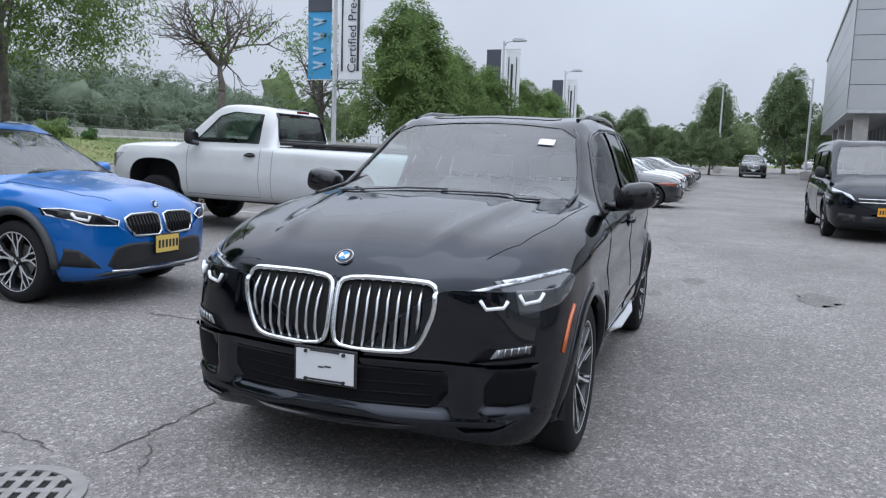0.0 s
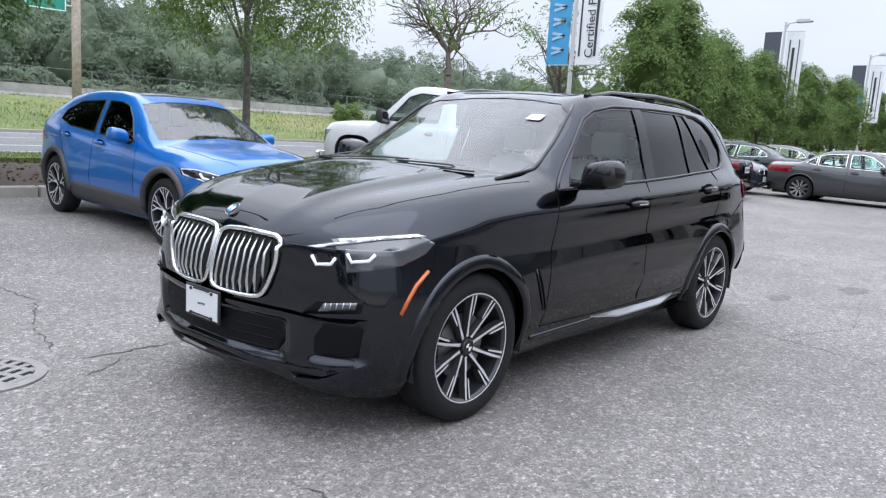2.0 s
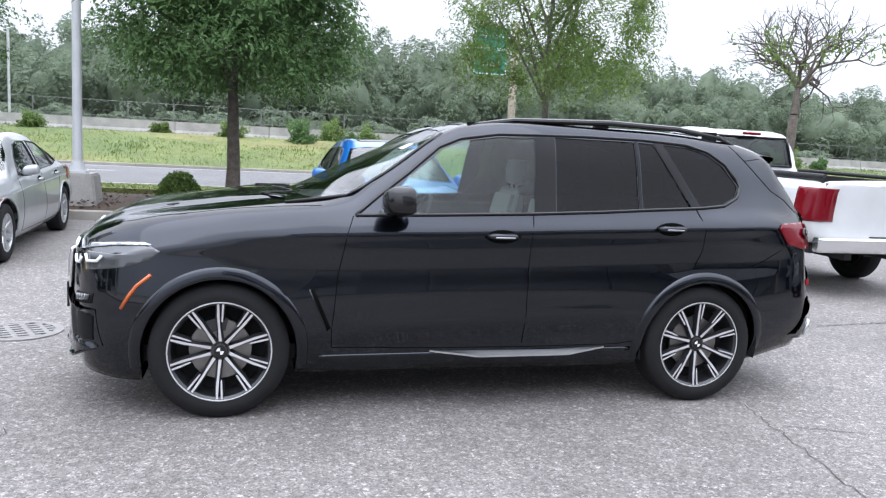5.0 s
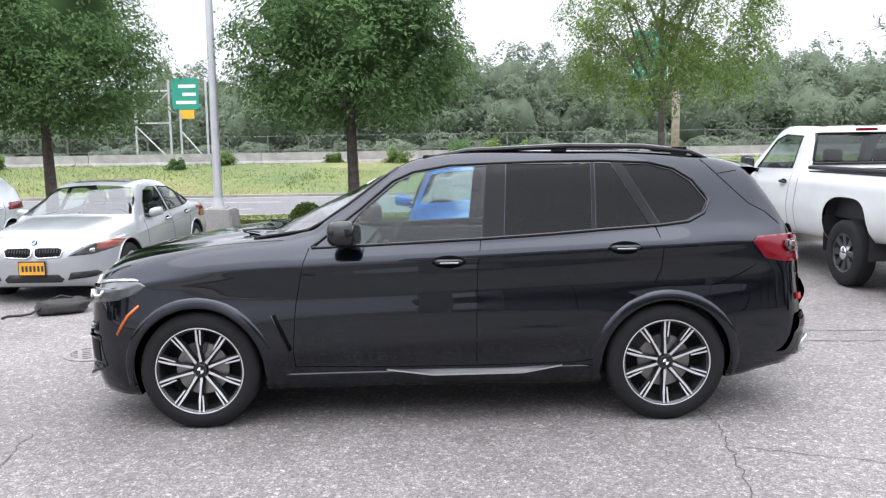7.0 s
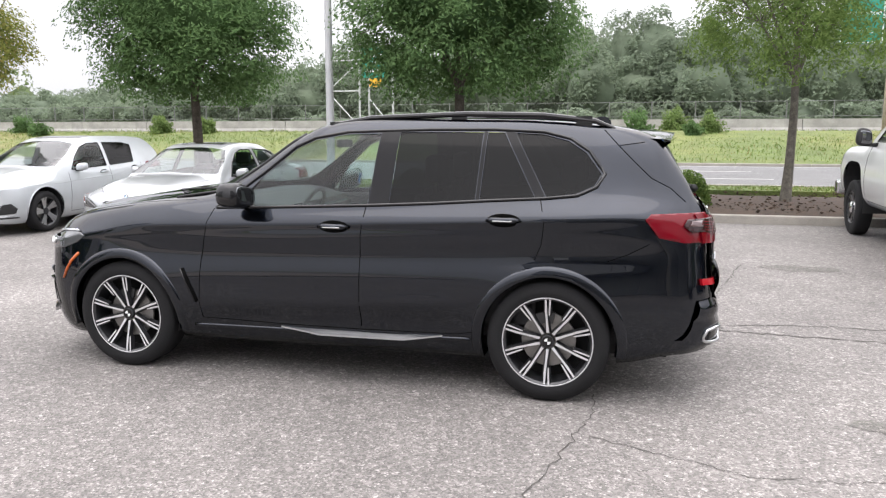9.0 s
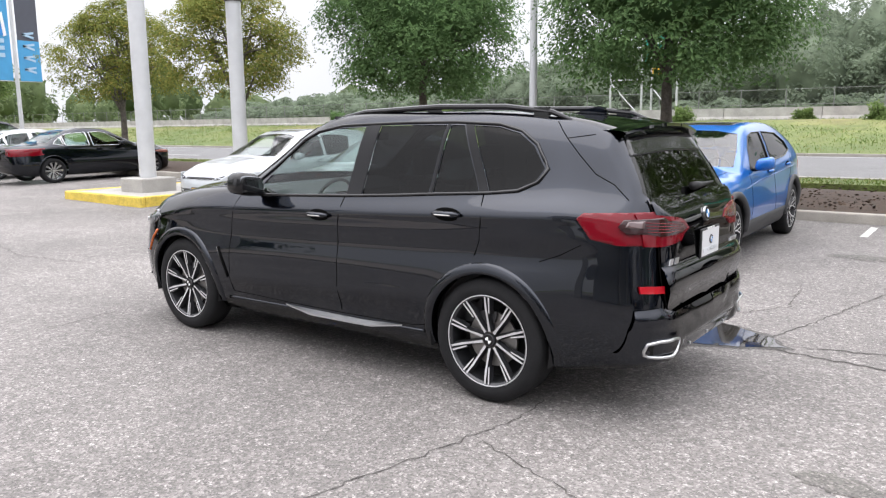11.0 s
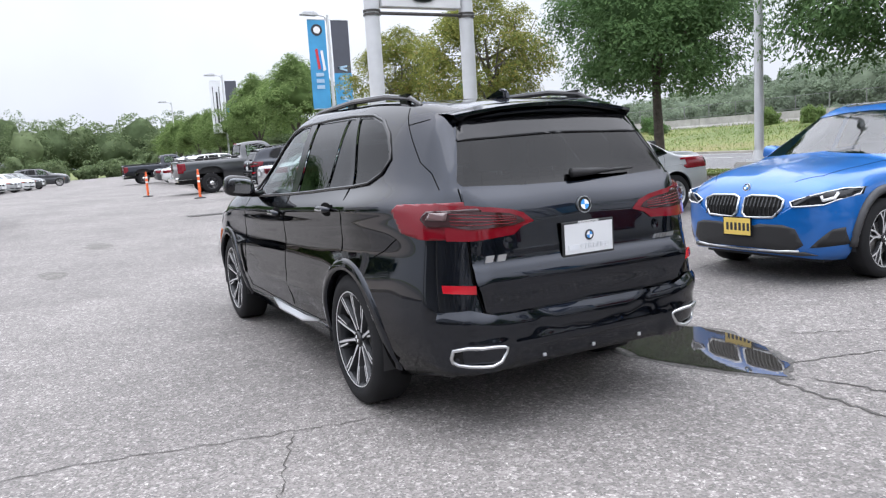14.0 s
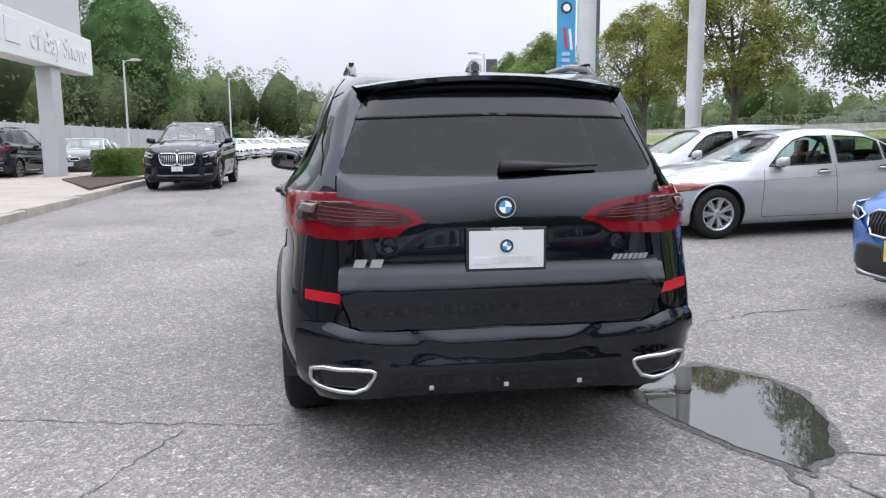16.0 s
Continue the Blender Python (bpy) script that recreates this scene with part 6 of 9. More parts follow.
def crack(pts, width, seed, branch=True):
    """A jagged crack in the asphalt with a worn lip."""
    rng = np.random.default_rng(seed)
    run = []
    for (a, b), (c, d) in zip(pts, pts[1:]):
        k = max(2, int(math.hypot(c - a, d - b) / 0.045))
        for i in range(k):
            t = i / k
            run.append((a + (c - a) * t + rng.normal() * 0.012, b + (d - b) * t + rng.normal() * 0.012))
    bm = bmesh.new()
    left, right = [], []
    for i, (x, y) in enumerate(run):
        p, q = run[max(0, i - 1)], run[min(len(run) - 1, i + 1)]
        n = Vector((-(q[1] - p[1]), q[0] - p[0], 0)).normalized()
        w = width * rng.uniform(0.25, 1.0) * (1 if 2 < i < len(run) - 3 else 0.3)
        left.append(bm.verts.new((x + n.x * w, y + n.y * w, 0.004 + rise(x, y + n.y * w))))
        right.append(bm.verts.new((x - n.x * w, y - n.y * w, 0.004 + rise(x, y - n.y * w))))
    for i in range(len(run) - 1):
        bm.faces.new((left[i], left[i + 1], right[i + 1], right[i]))
    return tagged(link_mesh("asphalt_crack", bm, M_CRACK), "thin jagged dark crack in the asphalt", "crack", "cracks in the asphalt", "structure")


for i, (pts, w) in enumerate((
        ([(2.6, -1.14), (2.24, -1.1), (1.92, -1.11), (1.66, -1.12), (0.9, -1.3)], 0.009), ([(2.48, -1.9), (2.53, -1.52), (2.62, -1.25)], 0.009), ([(2.72, -0.75), (2.45, -0.9), (2.2, -1.1)], 0.006), ([(2.48, -1.9), (2.2, -2.6), (2.3, -3.4)], 0.007),
        ([(-1.75, 0.6), (-1.78, 1.1), (-1.68, 1.6), (-1.6, 1.95), (-1.48, 2.5), (-1.5, 3.6), (-1.3, 5.2)], 0.006), ([(-2.5, -1.2), (-2.9, -1.12), (-3.4, -1.1), (-4.0, -1.04), (-5.2, -1.2), (-7, -0.9)], 0.014), ([(-2.7, -1.3), (-3.1, -1.42), (-3.6, -1.5), (-4.6, -1.45)], 0.012), ([(-0.2, -2.0), (0.05, -2.6), (0.05, -3.2), (0.3, -3.9)], 0.008),
        ([(2.55, 0.85), (2.52, 1.2), (2.47, 1.4), (2.5, 1.8)], 0.006), ([(-5.8, -0.5), (-6.05, 0.31), (-5.9, 1.0), (-6.1, 2.2)], 0.010), ([(-1.7, 1.4), (-2.6, 1.75), (-3.6, 1.6)], 0.004), ([(0.4, 3.2), (0.55, 4.1), (0.4, 5.0)], 0.004), ([(-2.4, -1.0), (-2.7, -2.2), (-3.0, -3.4), (-3.3, -4.6)], 0.009), ([(-2.0, -2.0), (-2.4, -2.6), (-2.3, -3.6)], 0.007), ([(5.0, -0.2), (6.4, 0.1), (8.2, -0.3), (10, 0.2)], 0.008), ([(-8, 1.0), (-10, 0.6), (-12.5, 0.9)], 0.009))):
    crack(pts, w, 60 + i)


def pool(name, pts, z, mat, seed, rough, label):
    """A flat patch with an uneven rim."""
    run = []
    k = len(pts)
    for i in range(k):
        (a, b), (c, d) = pts[i], pts[(i + 1) % k]
        for j in range(9):
            t = j / 9
            x, y = a + (c - a) * t, b + (d - b) * t
            n = noise.noise((x * 5 + seed, y * 5, seed)) * rough + noise.noise((x * 17, y * 17, seed)) * rough * 0.4
            run.append((x + n, y + n * 0.8))
    bm = bmesh.new()
    bmesh.ops.triangulate(bm, faces=[bm.faces.new([bm.verts.new((x, y, z + rise(x, y))) for x, y in run])])
    return tagged(link_mesh(name, bm, mat), label, name.replace("_", " "), kind="structure")


RIM = [(-1.5, -0.95), (-1.28, -1.25), (-1.2, -1.5), (-1.5, -1.74), (-1.8, -1.78), (-2.3, -1.62), (-2.7, -1.26), (-2.42, -1.1), (-2.1, -0.97), (-1.8, -0.9)]
pool("damp_patch", [(-1.9 + (x + 1.9) * 1.09, -1.33 + (y + 1.33) * 1.14) for x, y in RIM], 0.003, M_WET, 1, 0.06, "damp dark asphalt round the puddle")
pool("puddle", RIM, 0.007, M_WATER, 2, 0.06, "shallow puddle that mirrors sky and trees")
for x, y, r, sd in ((-4.0, 2.6, 0.35, 4), (-3.4, 0.9, 0.16, 5), (-4.6, 1.3, 0.22, 6), (6.2, 2.4, 0.3, 7), (-2.6, -5.4, 0.3, 8), (-3.9, -4.3, 0.35, 9), (9.5, 1.6, 0.4, 10), (3.6, 3.6, 0.1, 11)):
    pool("oil_stain", [(x + r * math.cos(a) * 1.4, y + r * math.sin(a) * 0.6) for a in (k * 0.7 for k in range(9))], 0.003, M_STAIN, sd, r * 0.35, "faint dark stain on the asphalt")

# ---- loose things on the lot ----
bag = thing("backpack", pose(4.3, -3.05, rise(4.3, -3.05), 0, 0, 25), "dark canvas bag lying flat on the asphalt", "bag")
bm = bmesh.new()
bmesh.ops.create_uvsphere(bm, u_segments=28, v_segments=14, radius=1.0)
for v in bm.verts:
    e = Vector([math.copysign(abs(c) ** 0.6, c) for c in v.co])
    w = 1 + 0.25 * noise.noise(v.co * 3.1)
    v.co = Vector((e.x * 0.27 * w, e.y * 0.19 * w, max(0.0, 0.075 + e.z * 0.075 * w + 0.02 * noise.noise(v.co * 6))))
part("pouch", bm, M_BAG, bag, smooth=True)
bm = bmesh.new()
tube(bm, [(0.2, 0.12, 0.1), (0.32, 0.16, 0.04), (0.42, 0.05, 0.015), (0.55, 0.02, 0.015), (0.6, 0.12, 0.012)], 0.014, n=6)
part("strap", bm, M_BAG, bag, smooth=True)
bm = bmesh.new()
tube(bm, [(-0.12, -0.08, 0.15), (0, -0.1, 0.185), (0.12, -0.07, 0.15)], 0.012, n=6)
part("carry_loop", bm, M_BAG, bag, smooth=True)


def marker_post(x, y):
    root = thing("delineator_post", pose(x, y, rise(x, y)), "orange plastic delineator post on a black base", "traffic post", "orange traffic posts")
    bm = bmesh.new()
    lathe(bm, [(0.001, 0), (0.22, 0), (0.22, 0.03), (0.08, 0.06), (0.001, 0.06)], 20)
    part("base", bm, M_PLASTIC, root)
    bm = bmesh.new()
    lathe(bm, [(0.05, 0.06), (0.05, 0.95), (0.03, 1.0), (0.035, 1.08), (0.001, 1.1)], 16)
    part("post", bm, M_ORANGE, root, smooth=True, angle=40)
    for z in (0.6, 0.8):
        bm = bmesh.new()
        lathe(bm, [(0.052, z), (0.053, z), (0.053, z + 0.08), (0.052, z + 0.08)], 16)
        part("reflective_band", bm, M_WHITE_INK, root)


for x, y in ((24.0, -2.9), (30.1, -1.8)):
    marker_post(x, y)


# ---- the black sport utility vehicle that the camera goes round ----
def big_suv(m, body_paint, label):
    root = thing("sport_utility_vehicle", m, label, "car")
    mid = [(-2.505, 0.12), (-2.498, 0.42), (-2.475, 0.62), (-2.42, 0.765), (-2.28, 0.88), (-2.0, 0.935), (-1.5, 0.985), (-1.0, 0.96), (0, 0.955), (0.8, 0.965), (1.5, 0.985), (1.8, 0.965), (2.0, 0.925), (2.13, 0.865), (2.22, 0.775), (2.285, 0.63), (2.35, 0.4), (2.40, 0.12)]
    up = [(-2.505, 0.1), (-2.46, 0.4), (-2.445, 0.58), (-2.39, 0.735), (-2.27, 0.85), (-2.0, 0.91), (-1.5, 0.95), (-1.0, 0.95), (0, 0.95), (0.8, 0.955), (1.5, 0.955), (1.8, 0.93), (2.0, 0.89), (2.13, 0.825), (2.22, 0.73), (2.285, 0.58), (2.35, 0.36), (2.40, 0.1)]
    low = [(x, y * 0.955) for x, y in mid]
    bot = [(x, y * 0.88) for x, y in mid]
    sh = [(x, y - (0.012 if -2.0 < x < 1.9 else 0.042 if -2.46 < x < -2.2 else 0.028 if -2.3 < x < 0 else 0.008 if -2.4 < x < 2.3 else 0.003)) for x, y in up]
    zb = [(-2.505, 0.5), (-2.495, 0.44), (-2.47, 0.37), (-2.43, 0.335), (-2.2, 0.305), (-1.9, 0.25), (-1.0, 0.23), (1.1, 0.23), (1.95, 0.2), (2.2, 0.23), (2.33, 0.29), (2.38, 0.36), (2.40, 0.44)]
    zl = [(x, z + 0.12) for x, z in zb]
    belt_y = [(-2.505, 0.08), (-2.46, 0.36), (-2.44, 0.5), (-2.38, 0.645), (-2.26, 0.735), (-2.0, 0.785), (-1.7, 0.83), (-1.2, 0.87), (-0.3, 0.885), (0.5, 0.885), (0.8, 0.875), (1.0, 0.865), (1.4, 0.845), (1.8, 0.80), (2.0, 0.75), (2.13, 0.685), (2.22, 0.6), (2.285, 0.47), (2.35, 0.3), (2.40, 0.08)]
    belt_z = [(-2.52, 1.1), (-2.4, 1.2), (-2.2, 1.255), (-1.9, 1.285), (-1.63, 1.275), (-1.09, 1.238), (-0.33, 1.19), (0.4, 1.165), (0.8, 1.165), (1.0, 1.17), (1.4, 1.145), (1.8, 1.085), (2.0, 1.035), (2.15, 0.985), (2.25, 0.94), (2.33, 0.87), (2.4, 0.6)]
    sh_z = [(x, z - 0.13) for x, z in belt_z]
    roof_y = [(-2.52, 0.05), (-2.49, 0.3), (-2.42, 0.52), (-2.33, 0.63), (-2.2, 0.606), (-2.08, 0.598), (-1.8, 0.618), (-1.2, 0.645), (-0.33, 0.655), (0.1, 0.65), (0.3, 0.67), (0.5, 0.71), (0.8, 0.765), (0.95, 0.7), (1.1, 0.62), (1.5, 0.58), (2.0, 0.52), (2.2, 0.42), (2.3, 0.32), (2.36, 0.2), (2.40, 0.05)]
    roof_z = [(-2.52, 1.11), (-2.4, 1.215), (-2.32, 1.30), (-2.2, 1.47), (-2.08, 1.60), (-1.8, 1.665), (-1.2, 1.705), (-0.33, 1.71), (0.05, 1.675), (0.24, 1.60), (0.5, 1.425), (0.65, 1.325), (0.8, 1.24), (0.95, 1.235), (1.2, 1.215), (1.6, 1.16), (1.97, 1.10), (2.17, 1.035), (2.25, 0.985), (2.33, 0.9), (2.4, 0.62)]
    top_y = [(x, y * 0.55) for x, y in roof_y]
    zt = [(-2.505, 0.52), (-2.498, 0.556), (-2.486, 0.588), (-2.47, 0.625), (-2.459, 0.69), (-2.452, 0.82), (-2.446, 0.98), (-2.436, 1.09), (-2.415, 1.165), (-2.38, 1.212), (-2.34, 1.262), (-2.22, 1.48), (-2.12, 1.63), (-1.8, 1.70), (-1.2, 1.74), (-0.5, 1.752), (-0.1, 1.738), (0.12, 1.692), (0.3, 1.615), (0.5, 1.52), (0.8, 1.375), (1.0, 1.28), (1.1, 1.25), (1.3, 1.24), (1.6, 1.20), (1.97, 1.13), (2.17, 1.06), (2.25, 1.01), (2.30, 0.955), (2.34, 0.88), (2.375, 0.76), (2.40, 0.62)]
    top_z = [(x, z - 0.012) for x, z in zt]
    sh_levels = [(bot, zb), (low, zl), (mid, [(-3, 0.6), (3, 0.6)]), (up, [(-3, 0.9), (3, 0.9)]), (sh, sh_z), (belt_y, belt_z), (roof_y, roof_z), (top_y, top_z), (None, zt)]
    sh_levels = [tuple([(x if x < 2.0 else 2.0 + (x - 2.0) * 0.945, v) for x, v in curve] if curve else None for curve in level) for level in sh_levels]

    def dome(x, y, z):
        """The bonnet's two long creases and, on the flanks, the line through the door handles, the hollow below it and the rising lower edge."""
        out = 0.0
        if y > 0.6 and -2.35 < x < 1.75:
            k = step_to(-2.35, -1.9, x) * (1 - step_to(1.1, 1.75, x))
            d = z - (1.075 - 0.035 * x)
            out = k * (0.011 * math.exp(-(d / (0.06 if d > 0 else 0.03)) ** 2) - 0.012 * math.exp(-((z - 0.86 + 0.03 * x) / 0.08) ** 2))
            e = z - (0.56 - 0.045 * x)
            out += k * (1 - step_to(0.7, 1.2, abs(x))) * (0.009 * math.exp(-(e / (0.035 if e > 0 else 0.07)) ** 2) - 0.014 * math.exp(-((e + 0.13) / 0.06) ** 2))
        if not 0.95 < x < 2.28 or z < 0.9:
            return out, 0.0
        c = 0.37 + (2.2 - x) * 0.15
        k = step_to(0.95, 1.2, x) * (1 - step_to(2.0, 2.28, x))
        return out, k * (0.014 * math.exp(-((abs(y) - c) / 0.045) ** 2) - 0.006 * math.exp(-((abs(y) - c - 0.1) / 0.06) ** 2))
    s = Shell(sh_levels, -2.505, 2.378, 190, [3, 6, 10, 12, 8, 7, 6, 9, 7], sculpt=dome)
    R = 0.378
    axles = (1.4875, -1.4875)
    panes = {
        "front_door_window": [(0.64, 1.152), (-0.315, 1.197), (-0.355, 1.642), (-0.13, 1.637), (0.1, 1.6), (0.23, 1.545), (0.44, 1.375)],
        "rear_door_window": [(-0.46, 1.205), (-1.015, 1.235), (-1.035, 1.652), (-0.49, 1.652)],
        "rear_vent_window": [(-1.045, 1.24), (-1.385, 1.258), (-1.17, 1.648), (-1.065, 1.652)],
        "quarter_window": [(-1.455, 1.263), (-1.63, 1.283), (-1.735, 1.33), (-1.775, 1.4), (-1.68, 1.525), (-1.57, 1.598), (-1.42, 1.637), (-1.24, 1.647)],
    }
    shield = [(-0.745, 1.225), (-0.4, 1.25), (0, 1.262), (0.4, 1.25), (0.745, 1.225), (0.69, 1.4), (0.62, 1.59), (0.52, 1.645), (0.26, 1.67), (0, 1.678), (-0.26, 1.67), (-0.52, 1.645), (-0.62, 1.59), (-0.69, 1.4)]
    backlight = [(0.66, 1.272), (0.64, 1.25), (0.3, 1.234), (0, 1.23), (-0.3, 1.234), (-0.64, 1.25), (-0.66, 1.272), (-0.545, 1.575), (0, 1.592), (0.545, 1.575)]
    for cx in axles:
        hole(s, arc_poly(cx, 0.375, 0.412, 0.0, 40), "y", 0, 0)
    for name, poly in panes.items():
        for side in (1, -1):
            hole(s, poly, "y", side)
            bmp = patch(s, poly, "y", side, -0.006)
            part(name, bmp, M_GLASS if name == "front_door_window" else M_TINT, root, "clear side glass" if name == "front_door_window" else "dark tinted glass", smooth=True)
    hole(s, shield, "x", 1, 0.05)
    part("windscreen", patch(s, shield, "x", 1, -0.004, reach=0.05), M_SHIELD, root, "clear windscreen", smooth=True)
    hole(s, backlight, "x", -1, 0.05)
    part("rear_window", patch(s, backlight, "x", -1, -0.004, reach=0.05), M_REAR, root, "dark tinted rear window", smooth=True)
    finish_skin(s, "body", body_paint, root)
    for cx in axles:
        arch_parts(s, root, cx, 0.375, 0.412, 0.97, None)
        for side in (1, -1):
            wheel(root, cx, side * 0.835, R, 0.272, 0.235, "twin", 0, side)
            part("wheel_arch_flare", flare(s, cx, 0.375, 0.41, 0.068, side), body_paint, root, "raised glossy wheel arch rim", smooth=True)
    # pillars and window trim
    for side in (1, -1):
        for poly in ([(-0.32, 1.193), (-0.455, 1.2), (-0.485, 1.657), (-0.36, 1.65)], [(-1.02, 1.238), (-1.04, 1.24), (-1.06, 1.655), (-1.04, 1.655)], [(-1.39, 1.256), (-1.45, 1.26), (-1.235, 1.652), (-1.175, 1.652)]):
            part("pillar_cover", patch(s, poly, "y", side, 0.003), M_PILLAR, root, smooth=True)
        outline = [(0.76, 1.148), (0.3, 1.163), (-0.33, 1.188), (-0.75, 1.21), (-1.09, 1.233), (-1.45, 1.253), (-1.64, 1.272), (-1.75, 1.322), (-1.797, 1.4), (-1.7, 1.535), (-1.58, 1.612), (-1.42, 1.652), (-1.1, 1.668), (-0.7, 1.668), (-0.36, 1.66), (-0.12, 1.652), (0.115, 1.613), (0.25, 1.555), (0.45, 1.388), (0.62, 1.26), (0.76, 1.148)]
        strip(s, "y", outline, side, 0.011, 0.002, M_TRIM, "window_trim", root)
        strip(s, "x", [(side * 0.755, 1.2), (side * 0.70, 1.4), (side * 0.632, 1.59), (side * 0.6, 1.64)], 1, 0.012, 0.0, M_TRIM, "windscreen_trim", root)
        # shut lines
        for pts in ([(0.775, 1.145), (0.81, 1.05), (0.86, 0.8), (0.885, 0.5), (0.88, 0.395)], [(-0.31, 1.185), (-0.285, 1.0), (-0.275, 0.7), (-0.275, 0.4)], [(-1.42, 1.255), (-1.455, 1.12), (-1.44, 0.98), (-1.40, 0.885)], [(0.88, 0.392), (0.3, 0.378), (-0.275, 0.378), (-0.9, 0.39), (-1.03, 0.41)]):
            strip(s, "y", pts, side, 0.0028, 0.0, M_SEAM, "shut_line", root)
        strip(s, "z", [(2.13, side * 0.61), (1.95, side * 0.71), (1.6, side * 0.785), (1.2, side * 0.815), (0.95, side * 0.83)], 1, 0.0024, -0.0005, M_SEAM, "bonnet_shut_line", root)
        for pts in ([(-1.78, 1.665), (-1.87, 1.57), (-1.97, 1.47), (-2.07, 1.376), (-2.18, 1.32), (-2.27, 1.24)], [(-1.87, 1.57), (-2.02, 1.59)], [(-1.83, 0.89), (-1.95, 0.935), (-2.07, 1.0)]):
            strip(s, "y", pts, side, 0.0032, 0.0, M_SEAM, "shut_line", root)
        # sill blade, arch vent, side marker
        ledge(s, "y", [(0.3, 0.366), (0.1, 0.366), (-0.5, 0.372), (-0.82, 0.378)], side, 0.042, 0.01, M_SATIN, "sill_blade", root, "polished metal sill strip", 0.75)
        strip(s, "y", [(0.95, 0.335), (0.3, 0.34), (-0.5, 0.35), (-1.0, 0.36)], side, 0.014, -0.002, body_paint, "sill_edge", root)
        strip(s, "y", [(1.0, 0.735), (0.965, 0.66), (0.9, 0.51)], side, 0.012, 0.0, M_SEAM, "arch_vent", root, "slim dark vent behind the front wheel")
        strip(s, "y", [(1.015, 0.735), (0.985, 0.66), (0.91, 0.5)], side, 0.006, 0.004, M_TRIM, "vent_blade", root)
        strip(s, "y", [(1.995, 0.62), (1.955, 0.69), (1.915, 0.745), (1.845, 0.805)], side, 0.011, 0.001, M_LAMP_ORANGE, "side_marker", root, "thin orange side marker")
        handle(root, s, -0.105, 1.05, side, body_paint, chrome=M_CHROME)
        handle(root, s, -1.21, 1.122, side, body_paint, chrome=M_CHROME)
        door_mirror(root, 0.52, 0.93, 1.245, M_TRIM, side, 0.235, 0.165, 0.115)
        # roof rails
        pts = [(0.12, 1.64), (0.02, 1.70), (-0.25, 1.745), (-0.9, 1.768), (-1.4, 1.757), (-1.72, 1.72), (-1.84, 1.672)]
        bm = bmesh.new()
        tube(bm, [(x, side * (0.60 - 0.02 * abs(x + 0.8)), z) for x, z in pts], [0.012, 0.017, 0.018, 0.018, 0.018, 0.017, 0.012], n=8)
        for x, z in ((-0.0, 1.67), (-0.85, 1.73), (-1.65, 1.7)):
            box(bm, x - 0.05, x + 0.05, side * 0.585 - 0.012, side * 0.585 + 0.012, z - 0.04, z + 0.05)
        part("roof_rail", bm, M_TRIM, root, smooth=True, angle=40)
        # headlight
        lamp = [(side * y, z) for y, z in [(0.49, 0.875), (0.62, 0.912), (0.78, 0.955), (0.862, 0.972), (0.89, 0.94), (0.87, 0.882), (0.79, 0.838), (0.62, 0.808), (0.55, 0.815)]]
        if side < 0:
            lamp = lamp[::-1]
        h = part("headlight", patch(s, lamp, "x", 1, 0.004, 0.01, reach=0.33), M_LAMP_DARK, root, "dark slim headlight", smooth=True)
        lens = [(2.19, 0.936), (2.05, 0.953), (1.88, 0.968), (1.80, 0.928), (1.86, 0.88), (1.98, 0.838), (2.19, 0.805)]
        part("lens_side", patch(s, lens, "y", side, 0.0045, 0.009, reach=0.1), M_LAMP_SIDE, h, smooth=True)
        lens = [(2.17, 0.938), (2.05, 0.954), (1.88, 0.967), (1.84, 0.955), (1.9, 0.952), (2.05, 0.94), (2.17, 0.925)]
        part("blade_side", patch(s, lens, "y", side, 0.011, 0.004, reach=0.1), M_LAMP_BLADE, h, smooth=True)
        blade = [(side * y, z) for y, z in ((0.49, 0.876), (0.62, 0.906), (0.78, 0.944), (0.86, 0.964), (0.84, 0.946), (0.78, 0.929), (0.62, 0.893), (0.53, 0.872))]
        part("upper_light_blade", patch(s, blade if side > 0 else blade[::-1], "x", 1, 0.011, 0.004, reach=0.2), M_LAMP_BLADE, h, "pale upper light blade", smooth=True)
        for y0, z0, w in ((0.655, 0.83, 1.0), (0.79, 0.853, 0.75)):
            strip(s, "x", [(side * (y0 - 0.03 * w), z0 + 0.035), (side * (y0 - 0.005 * w), z0 - 0.002), (side * (y0 + 0.06 * w), z0 + 0.006), (side * (y0 + 0.075 * w), z0 + 0.035)], 1, 0.0085, 0.011, M_LAMP_WHITE, "light_guide", h, "white L-shaped light guide")
        # fog lamp and lower intakes
        fs = [(side * y, z) for y, z in [(0.585, 0.598), (0.84, 0.63), (0.845, 0.688), (0.66, 0.668)]]
        part("fog_lamp_surround", patch(s, fs if side > 0 else fs[::-1], "x", 1, 0.003, 0.004, reach=0.02), M_INTAKE, root, "dark recess round the fog lamp", smooth=True)
        fog = [(side * y, z) for y, z in [(0.675, 0.622), (0.82, 0.645), (0.825, 0.678), (0.7, 0.662)]]
        part("fog_lamp", patch(s, fog if side > 0 else fog[::-1], "x", 1, 0.011, 0.012, reach=0.02), M_LAMP_SIDE, root, "slim clear fog lamp", smooth=True)
        for k in range(5):
            y = 0.705 + 0.024 * k
            strip(s, "x", [(side * y, 0.634 + 0.16 * (y - 0.705)), (side * (y + 0.004), 0.664 + 0.14 * (y - 0.705))], 1, 0.003, 0.012, M_LAMP_BLADE, "lamp_rib", root)
        duct = [(side * y, z) for y, z in [(0.645, 0.40), (0.83, 0.43), (0.85, 0.56), (0.825, 0.588), (0.70, 0.568), (0.655, 0.5)]]
